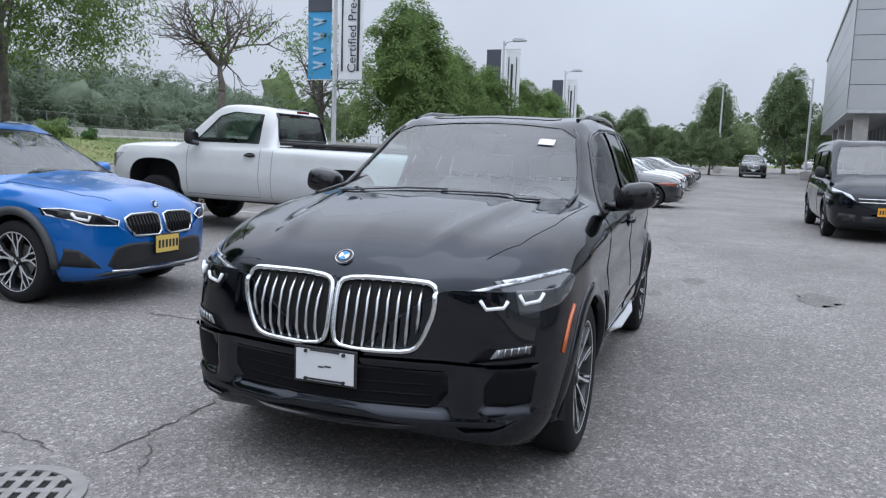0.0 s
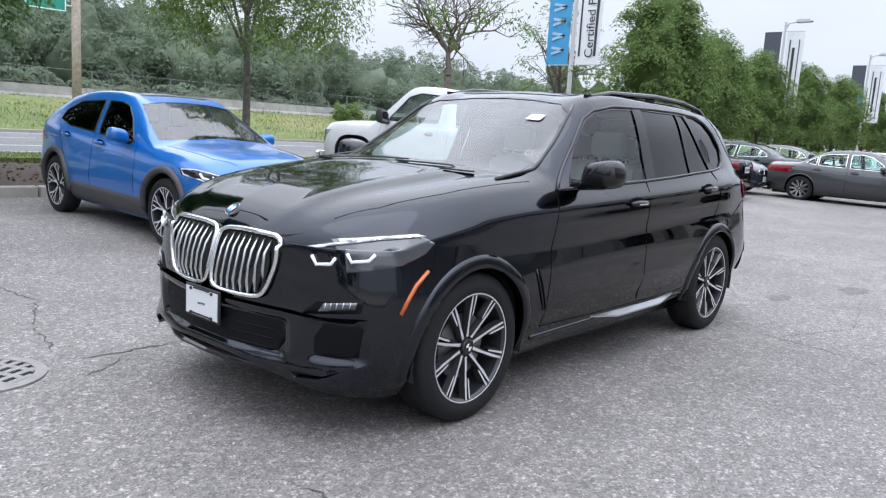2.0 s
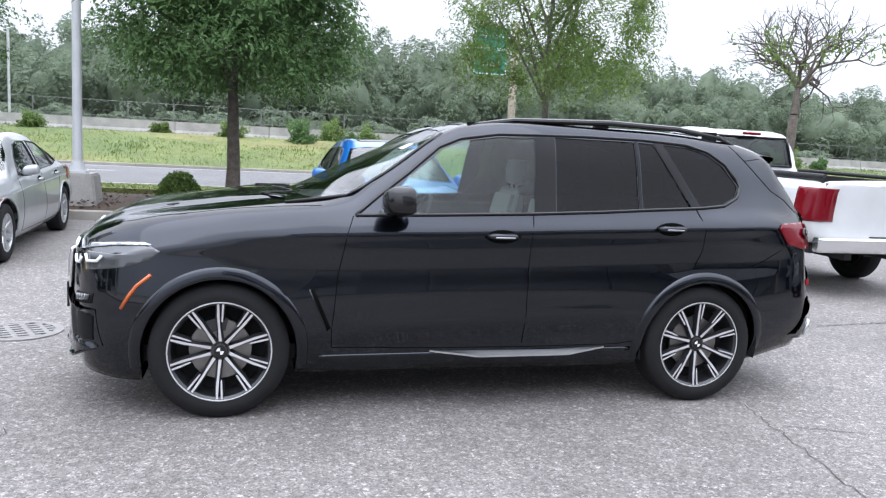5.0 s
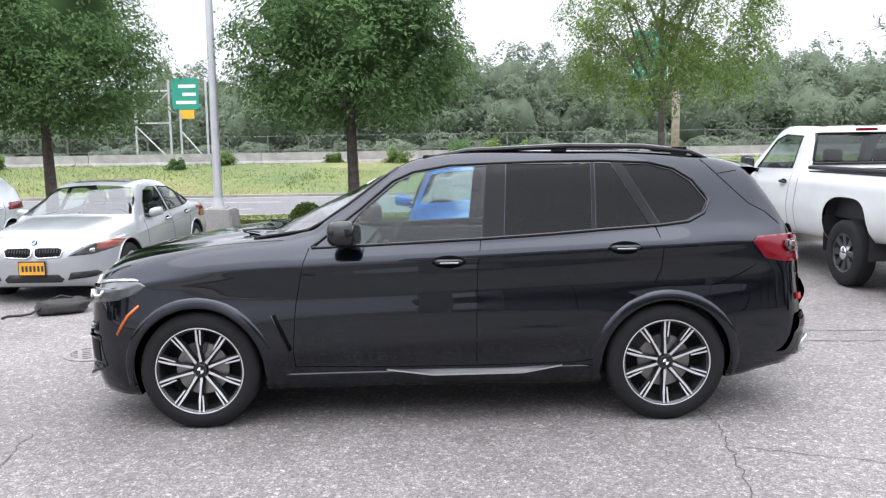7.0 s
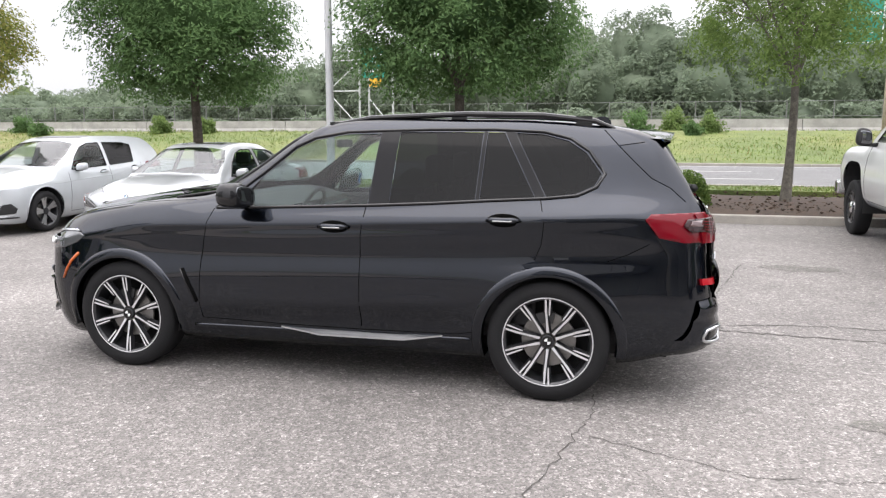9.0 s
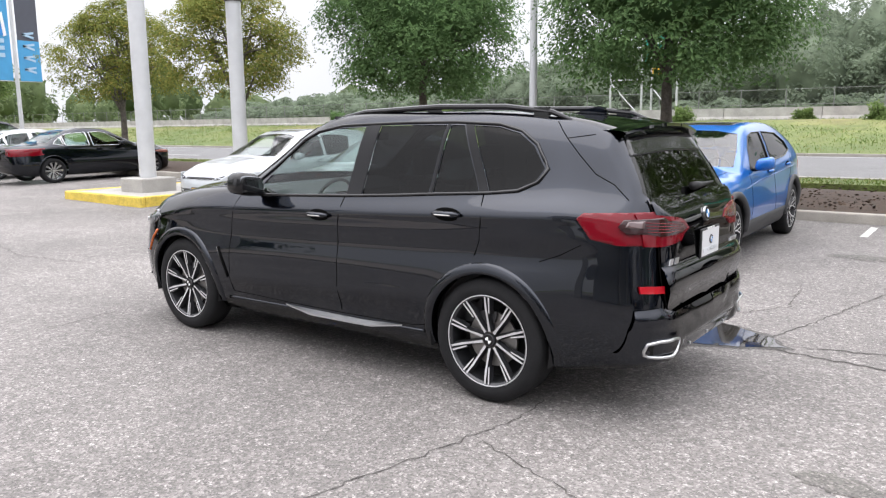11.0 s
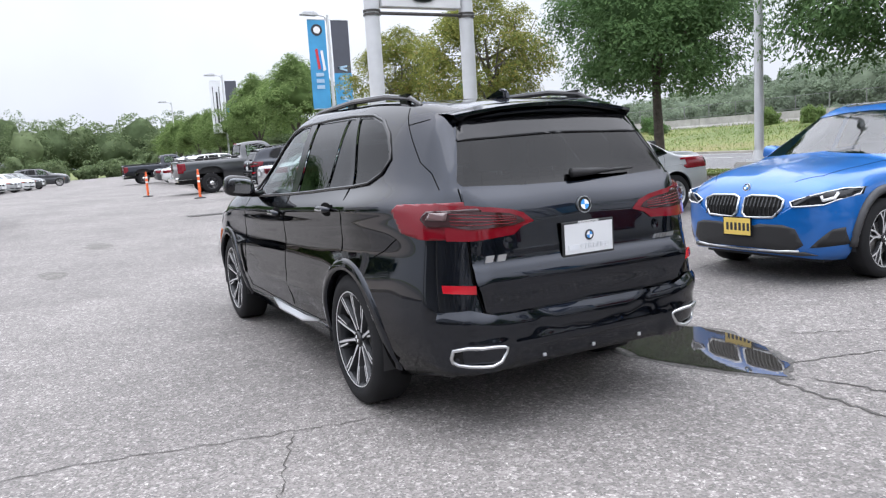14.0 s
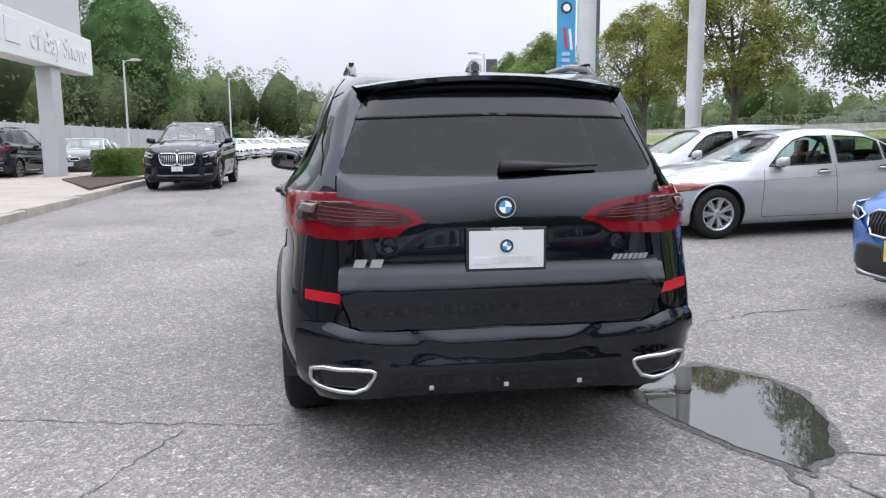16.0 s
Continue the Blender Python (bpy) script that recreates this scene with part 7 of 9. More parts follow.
        part("side_intake", patch(s, duct if side > 0 else duct[::-1], "x", 1, 0.006, 0.004, reach=0.02), M_INTAKE, root, "dark side air intake", smooth=True)
        ledge(s, "x", [(side * 0.52, 0.352), (side * 0.60, 0.338), (side * 0.70, 0.345), (side * 0.84, 0.40)], 1, 0.05, 0.012, body_paint, "intake_lip", root, "glossy lip under the side intake", 0.55)
        # kidney grille
        kid = rounded([(0.012, 0.85), (0.02, 0.9), (0.08, 0.918), (0.34, 0.922), (0.43, 0.915), (0.45, 0.87), (0.445, 0.8), (0.41, 0.7), (0.375, 0.645), (0.3, 0.63), (0.06, 0.628), (0.015, 0.66)], 1)
        kp = [(side * y, z) for y, z in kid]
        # near-black sheet on the skin: the shade behind the bars, painted
        g = part("kidney_grille", patch(s, kp if side > 0 else kp[::-1], "x", 1, 0.002, 0.002, reach=0.0), M_HOLLOW_SHADE, root, "chrome-framed kidney grille with upright bars", smooth=True)
        rim = []
        for (a, b), (c, d) in zip(kp, kp[1:] + kp[:1]):
            for t in (0, 0.34, 0.67):
                rim.append(s.onto("x", a + (c - a) * t, b + (d - b) * t, 1, 0.012))
        bm = bmesh.new()
        loop_tube(bm, rim, 0.013, 8)
        part("grille_frame", bm, M_CHROME, g, smooth=True)
        for k in range(8):
            y = 0.066 + k * 0.046
            hi = 0.902 if 0.08 < y < 0.4 else 0.885
            lo = 0.645 if y < 0.33 else 0.645 + (y - 0.33) * 1.2
            pts = [(side * y, hi), (side * (y + 0.004), hi - 0.06), (side * (y + 0.006), (hi + lo) / 2), (side * (y + 0.002), lo + 0.05), (side * (y - 0.006), lo)]
            q = [s.onto("x", u, v, 1, 0.0) + Vector((b, 0, 0)) for (u, v), b in zip(pts, (0.006, 0.022, 0.026, 0.024, 0.01))]
            bm = bmesh.new()
            tube(bm, q, [0.004, 0.0075, 0.007, 0.0085, 0.006], n=6)
            part("grille_bar", bm, M_SATIN, g, smooth=True)
        # tail lights: the outer part on the side, the inner on the tailgate
        t1 = [(-2.04, 1.14), (-2.07, 1.168), (-2.45, 1.178), (-2.45, 1.0), (-2.26, 1.005), (-2.12, 1.035)]
        outer = part("tail_light", patch(s, t1, "y", side, 0.012, 0.012, reach=0.28), M_LAMP_RED, root, "wide red tail light with smoked middle", smooth=True)
        t2 = [(side * y, z) for y, z in [(0.76, 0.998), (0.76, 1.165), (0.66, 1.158), (0.44, 1.124), (0.375, 1.104), (0.318, 1.058), (0.395, 1.036), (0.44, 1.004), (0.66, 0.992)]]
        part("tail_light_inner", relief(s, t2, "x", -1, lambda u, v: 0.025, 0.02, 0.018), M_LAMP_RED, outer, smooth=True, angle=40)
        t3 = [(side * y, z) for y, z in [(0.735, 1.062), (0.735, 1.138), (0.66, 1.134), (0.46, 1.107), (0.4, 1.087), (0.37, 1.064), (0.44, 1.048), (0.66, 1.046)]]
        part("smoked_band", relief(s, t3, "x", -1, lambda u, v: 0.0285, 0.02, 0.008), M_LAMP_SMOKE, outer, "smoked middle band", smooth=True, angle=40)
        for dz in (-0.022, -0.006, 0.01, 0.026):
            strip(s, "x", [(side * 0.73, 1.094 + dz), (side * 0.6, 1.082 + dz * 0.95), (side * 0.42, 1.072 + dz * 0.5)], -1, 0.0022, 0.0285, M_LAMP_RED, "lamp_rib", outer)
        part("smoked_band", patch(s, [(-2.25, 1.1), (-2.27, 1.135), (-2.45, 1.142), (-2.45, 1.06), (-2.29, 1.064)], "y", side, 0.027, 0.006, reach=0.25), M_LAMP_SMOKE, outer, "smoked middle band", smooth=True)
        part("reversing_lamp", patch(s, [(-2.28, 1.095), (-2.29, 1.125), (-2.35, 1.127), (-2.35, 1.09)], "y", side, 0.034, 0.004, reach=0.25), M_LAMP_GREY, outer, "smoky clear lamp piece", smooth=True)
        rp = [(side * y, z) for y, z in [(0.665, 0.738), (0.80, 0.752), (0.80, 0.79), (0.66, 0.778)]]
        part("rear_reflector", relief(s, rp, "x", -1, lambda u, v: 0.02, 0.02, 0.016), M_REFLECTOR, root, "thin red reflector", smooth=True, angle=40)
        # exhaust trims
        ex = rounded([(side * y, z) for y, z in [(0.79, 0.492), (0.56, 0.476), (0.53, 0.462), (0.585, 0.385), (0.755, 0.395), (0.795, 0.42)]], 1)
        q = []
        for (a, b), (c, d) in zip(ex, ex[1:] + ex[:1]):
            for t in (0, 0.5):
                p = s.onto("x", a + (c - a) * t, b + (d - b) * t, -1, 0.0)
                q.append(Vector((max(p.x, -2.45) - 0.05 - 0.02 * (0.8 - abs(p.y)), p.y, p.z)))
        bm = bmesh.new()
        loop_tube(bm, q, 0.0095, 8)
        e = part("exhaust_trim", bm, M_SATIN, root, "chrome exhaust trim", smooth=True)
        # a flat black face paints the dark inside of the exhaust
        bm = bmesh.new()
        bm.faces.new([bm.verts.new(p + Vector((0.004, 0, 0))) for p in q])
        part("exhaust_opening", bm, M_HOLLOW_SHADE, e)
        # tailgate shut lines
        strip(s, "x", [(side * 0.668, 1.235), (side * 0.67, 1.0), (side * 0.668, 0.8), (side * 0.655, 0.74), (side * 0.62, 0.612)], -1, 0.004, 0.008, M_SEAM, "tailgate_shut_line", root)
    # front: bumper, lower intake, lip, plate, emblem
    def front_skin(u, v):
        """The front bumper: bars and pillars stand proud of the intakes."""
        y = abs(u)
        mid_hole = step_to(0.56, 0.5, y + 0.35 * max(0.0, 0.44 - v)) * step_to(0.375, 0.4, v) * step_to(0.575, 0.55, v)
        duct_hole = step_to(0.625, 0.66, y) * step_to(0.39, 0.42, v) * step_to(0.6, 0.575, v)
        return 0.003 + (0.024 + 0.012 * math.exp(-((v - 0.345) / 0.02) ** 2)) * (1 - max(mid_hole, duct_hole)) * step_to(0.665, 0.6, v) * step_to(0.87, 0.82, y)

    part("front_bumper", relief(s, [(0.86, 0.4), (0.86, 0.6), (0.66, 0.59), (0.5, 0.598), (-0.5, 0.598), (-0.66, 0.59), (-0.86, 0.6), (-0.86, 0.4), (-0.7, 0.335), (-0.5, 0.315), (0.5, 0.315), (0.7, 0.335)], "x", 1, front_skin, 0.009), body_paint, root, "black front bumper with deep intakes", smooth=True)
    part("lower_intake", patch(s, [(-0.54, 0.5), (-0.47, 0.41), (-0.4, 0.385), (0, 0.375), (0.4, 0.385), (0.47, 0.41), (0.54, 0.5), (0.5, 0.56), (-0.5, 0.56)], "x", 1, 0.008, 0.004, reach=0.0), M_INTAKE, root, "dark lower air intake", smooth=True)
    ledge(s, "x", [(-0.58, 0.485), (-0.51, 0.4), (-0.42, 0.362), (0, 0.348), (0.42, 0.362), (0.51, 0.4), (0.58, 0.485)], 1, 0.045, 0.01, M_TRIM, "intake_frame", root, "glossy frame under the intake", 0.9)
    for z in (0.41, 0.455, 0.5):
        strip(s, "x", [(-0.45, z), (0, z - 0.006), (0.45, z)], 1, 0.005, 0.008, M_INTAKE, "intake_bar", root)
    roundel(root, s.onto("z", 2.253, 0, 1, 0.003), (0.62, 0, 0.8), 0.041)
    p = s.onto("x", 0, 0.54, 1)
    plate(root, pose(p.x + 0.03, 0, 0.545, 0, 0, 90), M_PLATE_WHITE, None, 0.275, 0.135, frame_mat=M_PLASTIC, label="white dealer plate on the front bumper")
    pp = [o for o in root.children if o.name.startswith("number_plate")][-1]
    for x0, x1, z0, z1 in ((-0.03, -0.005, -0.006, 0.0), (0.0, 0.03, -0.002, 0.004), (-0.07, 0.07, 0.062, 0.07), (-0.09, 0.09, -0.064, -0.056)):
        bm = bmesh.new()
        box(bm, x0, x1, -0.018, -0.013, z0, z1)
        part("faded_writing", bm, M_INK, pp)
    for x0 in (-0.09, 0.09):
        for z0 in (-0.06, 0.06):
            bm = bmesh.new()
            cyl(bm, (x0, -0.012, z0), (x0, -0.022, z0), 0.008, n=10)
            part("screw", bm, M_PLASTIC, pp)
    # rear: spoiler, wiper, emblem, plate, lettering, bumper
    bm = bmesh.new()
    rows = []
    for k in range(13):
        y = -0.6 + 1.2 * k / 12
        f = (y / 0.6) ** 2
        rows.append([bm.verts.new(c) for c in ((-2.0, y, 1.672 - 0.055 * f), (-2.14, y * 0.98, 1.66 - 0.05 * f), (-2.215 + 0.04 * f, y * 0.96, 1.651 - 0.05 * f), (-2.215 + 0.04 * f, y * 0.96, 1.632 - 0.045 * f), (-2.12, y * 0.96, 1.59 - 0.045 * f))])
    for a, b in zip(rows, rows[1:]):
        for i in range(4):
            bm.faces.new((a[i], a[i + 1], b[i + 1], b[i]))
    bmesh.ops.recalc_face_normals(bm, faces=bm.faces)
    part("roof_spoiler", bm, body_paint, root, smooth=True, angle=50)
    bm = bmesh.new()
    tube(bm, [s.onto("x", y, 1.258, -1, 0.025) for y in (0.0, -0.12, -0.25)] + [s.onto("x", -0.42, 1.262, -1, 0.022)], [0.028, 0.022, 0.012, 0.006], n=6)
    part("rear_wiper", bm, M_PLASTIC, root, "black rear wiper", smooth=True)
    p = s.onto("x", 0, 1.112, -1)
    roundel(root, p + Vector((-0.022, 0, 0)), (-1, 0, 0.12), 0.043)
    p = s.onto("x", 0, 0.945, -1, 0.008)
    pl = plate(root, pose(p.x - 0.016, 0, 0.945, 0, 0, -90), M_PLATE_WHITE, None, frame_mat=M_PLASTIC, label="white dealer plate in a black frame")
    for mat, rad, t in ((M_INK, 0.027, 0.002), (M_WHITE_INK, 0.018, 0.003)):
        bm = bmesh.new()
        disc(bm, (0, -0.017, 0.014), (0, -1, 0), rad, t)
        part("plate_emblem", bm, mat, pl)
    bm = bmesh.new()
    for k in (0, 2):
        bm.faces.new([bm.verts.new((0, -0.0205, 0.014))] + [bm.verts.new((0.018 * math.cos(a), -0.0205, 0.014 + 0.018 * math.sin(a))) for a in (math.pi / 2 * (k + j / 5) for j in range(6))])
    part("plate_emblem", bm, M_BLUE_INK, pl)
    writing("plate_word", "CERTIFIED", 0.04, pose(0.035, -0.017, -0.042, 90, 0, 0), M_SILVER_INK, pl, 0.001)
    writing("frame_word", "HUNTINGTON", 0.019, pose(0, -0.0135, 0.0815, 90, 0, 0), M_WHITE_INK, pl, 0.001)
    bm = bmesh.new()
    box(bm, -0.132, -0.07, -0.018, -0.013, -0.057, -0.03)
    part("maker_bar", bm, M_SILVER_INK, pl)
    # the model letters as slanted plain bars
    for y0, step, hh, n in ((0.615, 0.065, 0.016, 2), (-0.445, 0.022, 0.011, 7)):
        for k in range(n):
            y = y0 - step * k
            w = step * 0.72
            q = s.onto("x", y - w / 2, 0.9, -1, 0.021)
            bm = bmesh.new()
            prism(bm, [(y, 0.9 - hh), (y - w, 0.9 - hh), (y - w - 0.012, 0.9 + hh), (y - 0.012, 0.9 + hh)], q.x - 0.003, q.x + 0.003, "x")
            part("model_badge_bar", bm, M_SATIN, root, "chrome model badge as a plain bar")
    def gate(u, v):
        """The tailgate: a sharp ledge under the plate that falls back below."""
        d = 0.017
        d += 0.016 * step_to(0.872, 0.86, v)
        d += 0.016 * step_to(0.86, 0.79, v)
        d -= 0.043 * step_to(0.782, 0.62, v)
        return max(0.004, d)

    part("tailgate", relief(s, [(0.664, 1.225), (0.666, 0.8), (0.65, 0.74), (0.615, 0.63), (0.56, 0.606), (-0.56, 0.606), (-0.615, 0.63), (-0.65, 0.74), (-0.666, 0.8), (-0.664, 1.225), (0, 1.212)], "x", -1, gate, 0.009, soft=7), body_paint, root, "black tailgate with a sharp ledge under the plate", smooth=True)

    def rear_skin(u, v):
        """The rear bumper: a rounded loading edge, a hollow, and raised corners round the exhausts."""
        y = abs(u)
        d = 0.012 + 0.016 * step_to(0.66, 0.62, v) - 0.014 * step_to(0.575, 0.535, v) + 0.012 * step_to(0.5, 0.465, v) * (1 - step_to(0.46, 0.52, y))
        d -= 0.02 * step_to(0.458, 0.447, v) * (1 - step_to(0.45, 0.5, y))
        corner = math.exp(-((y - 0.665) / 0.17) ** 4 - ((v - 0.44) / 0.085) ** 4)
        return max(0.008, d + 0.022 * corner)

    part("rear_bumper", relief(s, [(0.84, 0.4), (0.85, 0.55), (0.83, 0.66), (0.7, 0.665), (0.63, 0.64), (0.57, 0.622), (-0.57, 0.622), (-0.63, 0.64), (-0.7, 0.665), (-0.83, 0.66), (-0.85, 0.55), (-0.84, 0.4), (-0.6, 0.352), (0.6, 0.352)], "x", -1, rear_skin, 0.009, soft=14), body_paint, root, "black rear bumper with a rounded loading edge", smooth=True)
    part("diffuser", relief(s, [(0.47, 0.445), (-0.47, 0.445), (-0.43, 0.36), (0.43, 0.36)], "x", -1, lambda u, v: 0.007, 0.03, 0.004), M_PLASTIC, root, "black diffuser panel", smooth=True)
    strip(s, "x", [(0.48, 0.463), (0, 0.452), (-0.48, 0.463)], -1, 0.003, 0.014, M_TRIM, "diffuser_line", root)
    for y in (0.31, 0.0, -0.31):
        q = s.onto("x", y, 0.385, -1, 0.012)
        bm = bmesh.new()
        box(bm, q.x - 0.006, q.x + 0.004, y - 0.01, y + 0.01, 0.377, 0.395, 0.003)
        part("parking_sensor", bm, M_GALV, root)
    part("rear_glass_band", patch(s, [(0.59, 1.47), (0, 1.485), (-0.59, 1.47), (-0.53, 1.572), (0, 1.588), (0.53, 1.572)], "x", -1, 0.001, 0.002, reach=0.05), M_TRIM, root, "dark band across the top of the rear window", smooth=True)
    # aerial fin
    bm = bmesh.new()
    prism(bm, [(-1.55, 1.715), (-1.8, 1.695), (-1.79, 1.745), (-1.74, 1.765)], -0.02, 0.02, "y")
    bmesh.ops.bevel(bm, geom=list(bm.edges), offset=0.01, segments=2, affect="EDGES")
    part("aerial_fin", bm, body_paint, root)
    # roof glass
    part("roof_panel", patch(s, [(0.02, -0.46), (0.02, 0.46), (-1.35, 0.46), (-1.35, -0.46)], "z", 1, 0.003, 0.004, reach=0.5), M_TRIM, root, "dark glass roof panel", smooth=True)
    # wipers and cowl
    strip(s, "x", [(-0.62, 1.218), (-0.2, 1.245), (0.05, 1.25)], 1, 0.005, 0.008, M_PLASTIC, "windscreen_wiper", root)
    strip(s, "x", [(0.05, 1.243), (0.4, 1.238), (0.6, 1.22)], 1, 0.005, 0.008, M_PLASTIC, "windscreen_wiper", root)
    # sticker on the windscreen
    q = [s.onto("x", y, z, 1, 0.004) for y, z in ((0.41, 1.535), (0.51, 1.53), (0.51, 1.565), (0.41, 1.57))]
    bm = bmesh.new()
    bm.faces.new([bm.verts.new(v) for v in q])
    part("window_sticker", bm, M_WHITE_INK, root, "small white windscreen sticker")
    # interior
    bm = bmesh.new()
    box(bm, -2.2, 0.95, -0.8, 0.8, 0.36, 0.46)
    part("cabin_floor", bm, M_DASH, root)
    bm = bmesh.new()
    prism(bm, [(1.05, 0.7), (1.05, 1.19), (0.75, 1.2), (0.42, 1.12), (0.45, 0.75)], -0.76, 0.76, "y")
    bmesh.ops.bevel(bm, geom=list(bm.edges), offset=0.04, segments=2, affect="EDGES")
    part("dashboard", bm, M_DASH, root)
    for y in (0.4, -0.4):
        seat(root, -0.28, y, M_SEAT_PALE, 0.68, 0.25, 0.6)
    for y in (0.42, 0, -0.42):
        seat(root, -1.2, y, M_SEAT_PALE, 0.7, 0.22, 0.55)
    bm = bmesh.new()
    box(bm, -2.3, -1.65, -0.75, 0.75, 0.5, 1.12, 0.04)
    part("luggage_cover", bm, M_DASH, root)
    part("headliner", patch(s, [(0.0, -0.5), (0.0, 0.5), (-2.0, 0.5), (-2.0, -0.5)], "z", 1, -0.03, 0.0, reach=0.5), M_SEAT_PALE, root, "pale roof lining", smooth=True)
    for side in (1, -1):
        bm = bmesh.new()
        box(bm, -1.4, 0.75, side * 0.83 - 0.02, side * 0.83 + 0.02, 0.45, 1.13, 0.015)
        part("door_lining", bm, M_DASH, root)
    steering_wheel(root, 0.3, 0.4, 1.08)
    q = s.onto("x", 0.0, 1.62, 1, -0.06)
    bm = bmesh.new()
    box(bm, q.x - 0.1, q.x - 0.06, -0.13, 0.13, 1.54, 1.6, 0.015)
    part("rear_view_mirror", bm, M_PLASTIC, root)
    bm = bmesh.new()
    box(bm, -2.2, 1.95, -0.7, 0.7, 0.27, 0.36)
    part("underbody", bm, M_PLASTIC, root)
    return root


HERO = big_suv(pose(0, 0, 0), P_BLACK, "glossy black sport utility vehicle with chrome kidney grille on the asphalt")


# ---- the other vehicles ----
FRONT_PLAN = [(0, 0.1), (0.012, 0.34), (0.04, 0.55), (0.1, 0.74), (0.2, 0.86), (0.4, 0.945), (0.8, 0.985), (1.2, 1.0), (9, 1.0)]
REAR_PLAN = [(0, 0.1), (0.01, 0.42), (0.03, 0.62), (0.08, 0.78), (0.2, 0.9), (0.45, 0.965), (0.9, 1.0), (9, 1.0)]


def car_levels(x0, x1, W, zt, belt, zb, cowl, deck, wr, square=1.0):
    """Section curves of a car from its roofline, its belt line and its width."""
    xs = sorted(set([x0, x1] + [k[0] for k in zt] + [x0 + d for d in (0.01, 0.03, 0.08, 0.2, 0.45)] + [x1 - d for d in (0.012, 0.04, 0.1, 0.2, 0.4)] + [x0 + (x1 - x0) * i / 26 for i in range(27)]))
    xs = [x for x in xs if x0 <= x <= x1]
    peak = max(k[1] for k in zt)
    out = {k: [] for k in ("bot", "low", "mid", "up", "sh", "by", "ry", "rz", "ty", "tz", "shz")}
    for x in xs:
        p = min(curve_at(FRONT_PLAN, (x1 - x) / square), curve_at(REAR_PLAN, (x - x0) / square))
        z, b = curve_at(zt, x), curve_at(belt, x)
        h = max(0.0, min(1.0, (z - b) / (peak - b)))
        w = W * p
        out["bot"].append((x, w * 0.88))
        out["low"].append((x, w * 0.955))
        out["mid"].append((x, w))
        out["up"].append((x, w * 0.975))
        out["sh"].append((x, w * 0.945))
        by = w * (0.91 if deck < x < cowl else 0.86)
        out["by"].append((x, by))
        if deck < x < cowl:
            ry = by - (by - wr) * h * h * (3 - 2 * h)
            rz = z - 0.035 - 0.085 * (1 - h)
        else:
            ry, rz = w * 0.6, z - 0.022
        out["ry"].append((x, ry))
        out["rz"].append((x, rz))
        out["ty"].append((x, ry * 0.55))
        out["tz"].append((x, z - 0.01))
        out["shz"].append((x, b - 0.07))
    g = out
    m = (curve_at(zb, 0) + curve_at(belt, 0)) / 2
    return [(g["bot"], zb), (g["low"], [(x, z + 0.1) for x, z in zb]), (g["mid"], [(-9, m - 0.06), (9, m - 0.06)]), (g["up"], [(-9, m + 0.2), (9, m + 0.2)]), (g["sh"], g["shz"]), (g["by"], belt), (g["ry"], g["rz"]), (g["ty"], g["tz"]), (None, zt)]


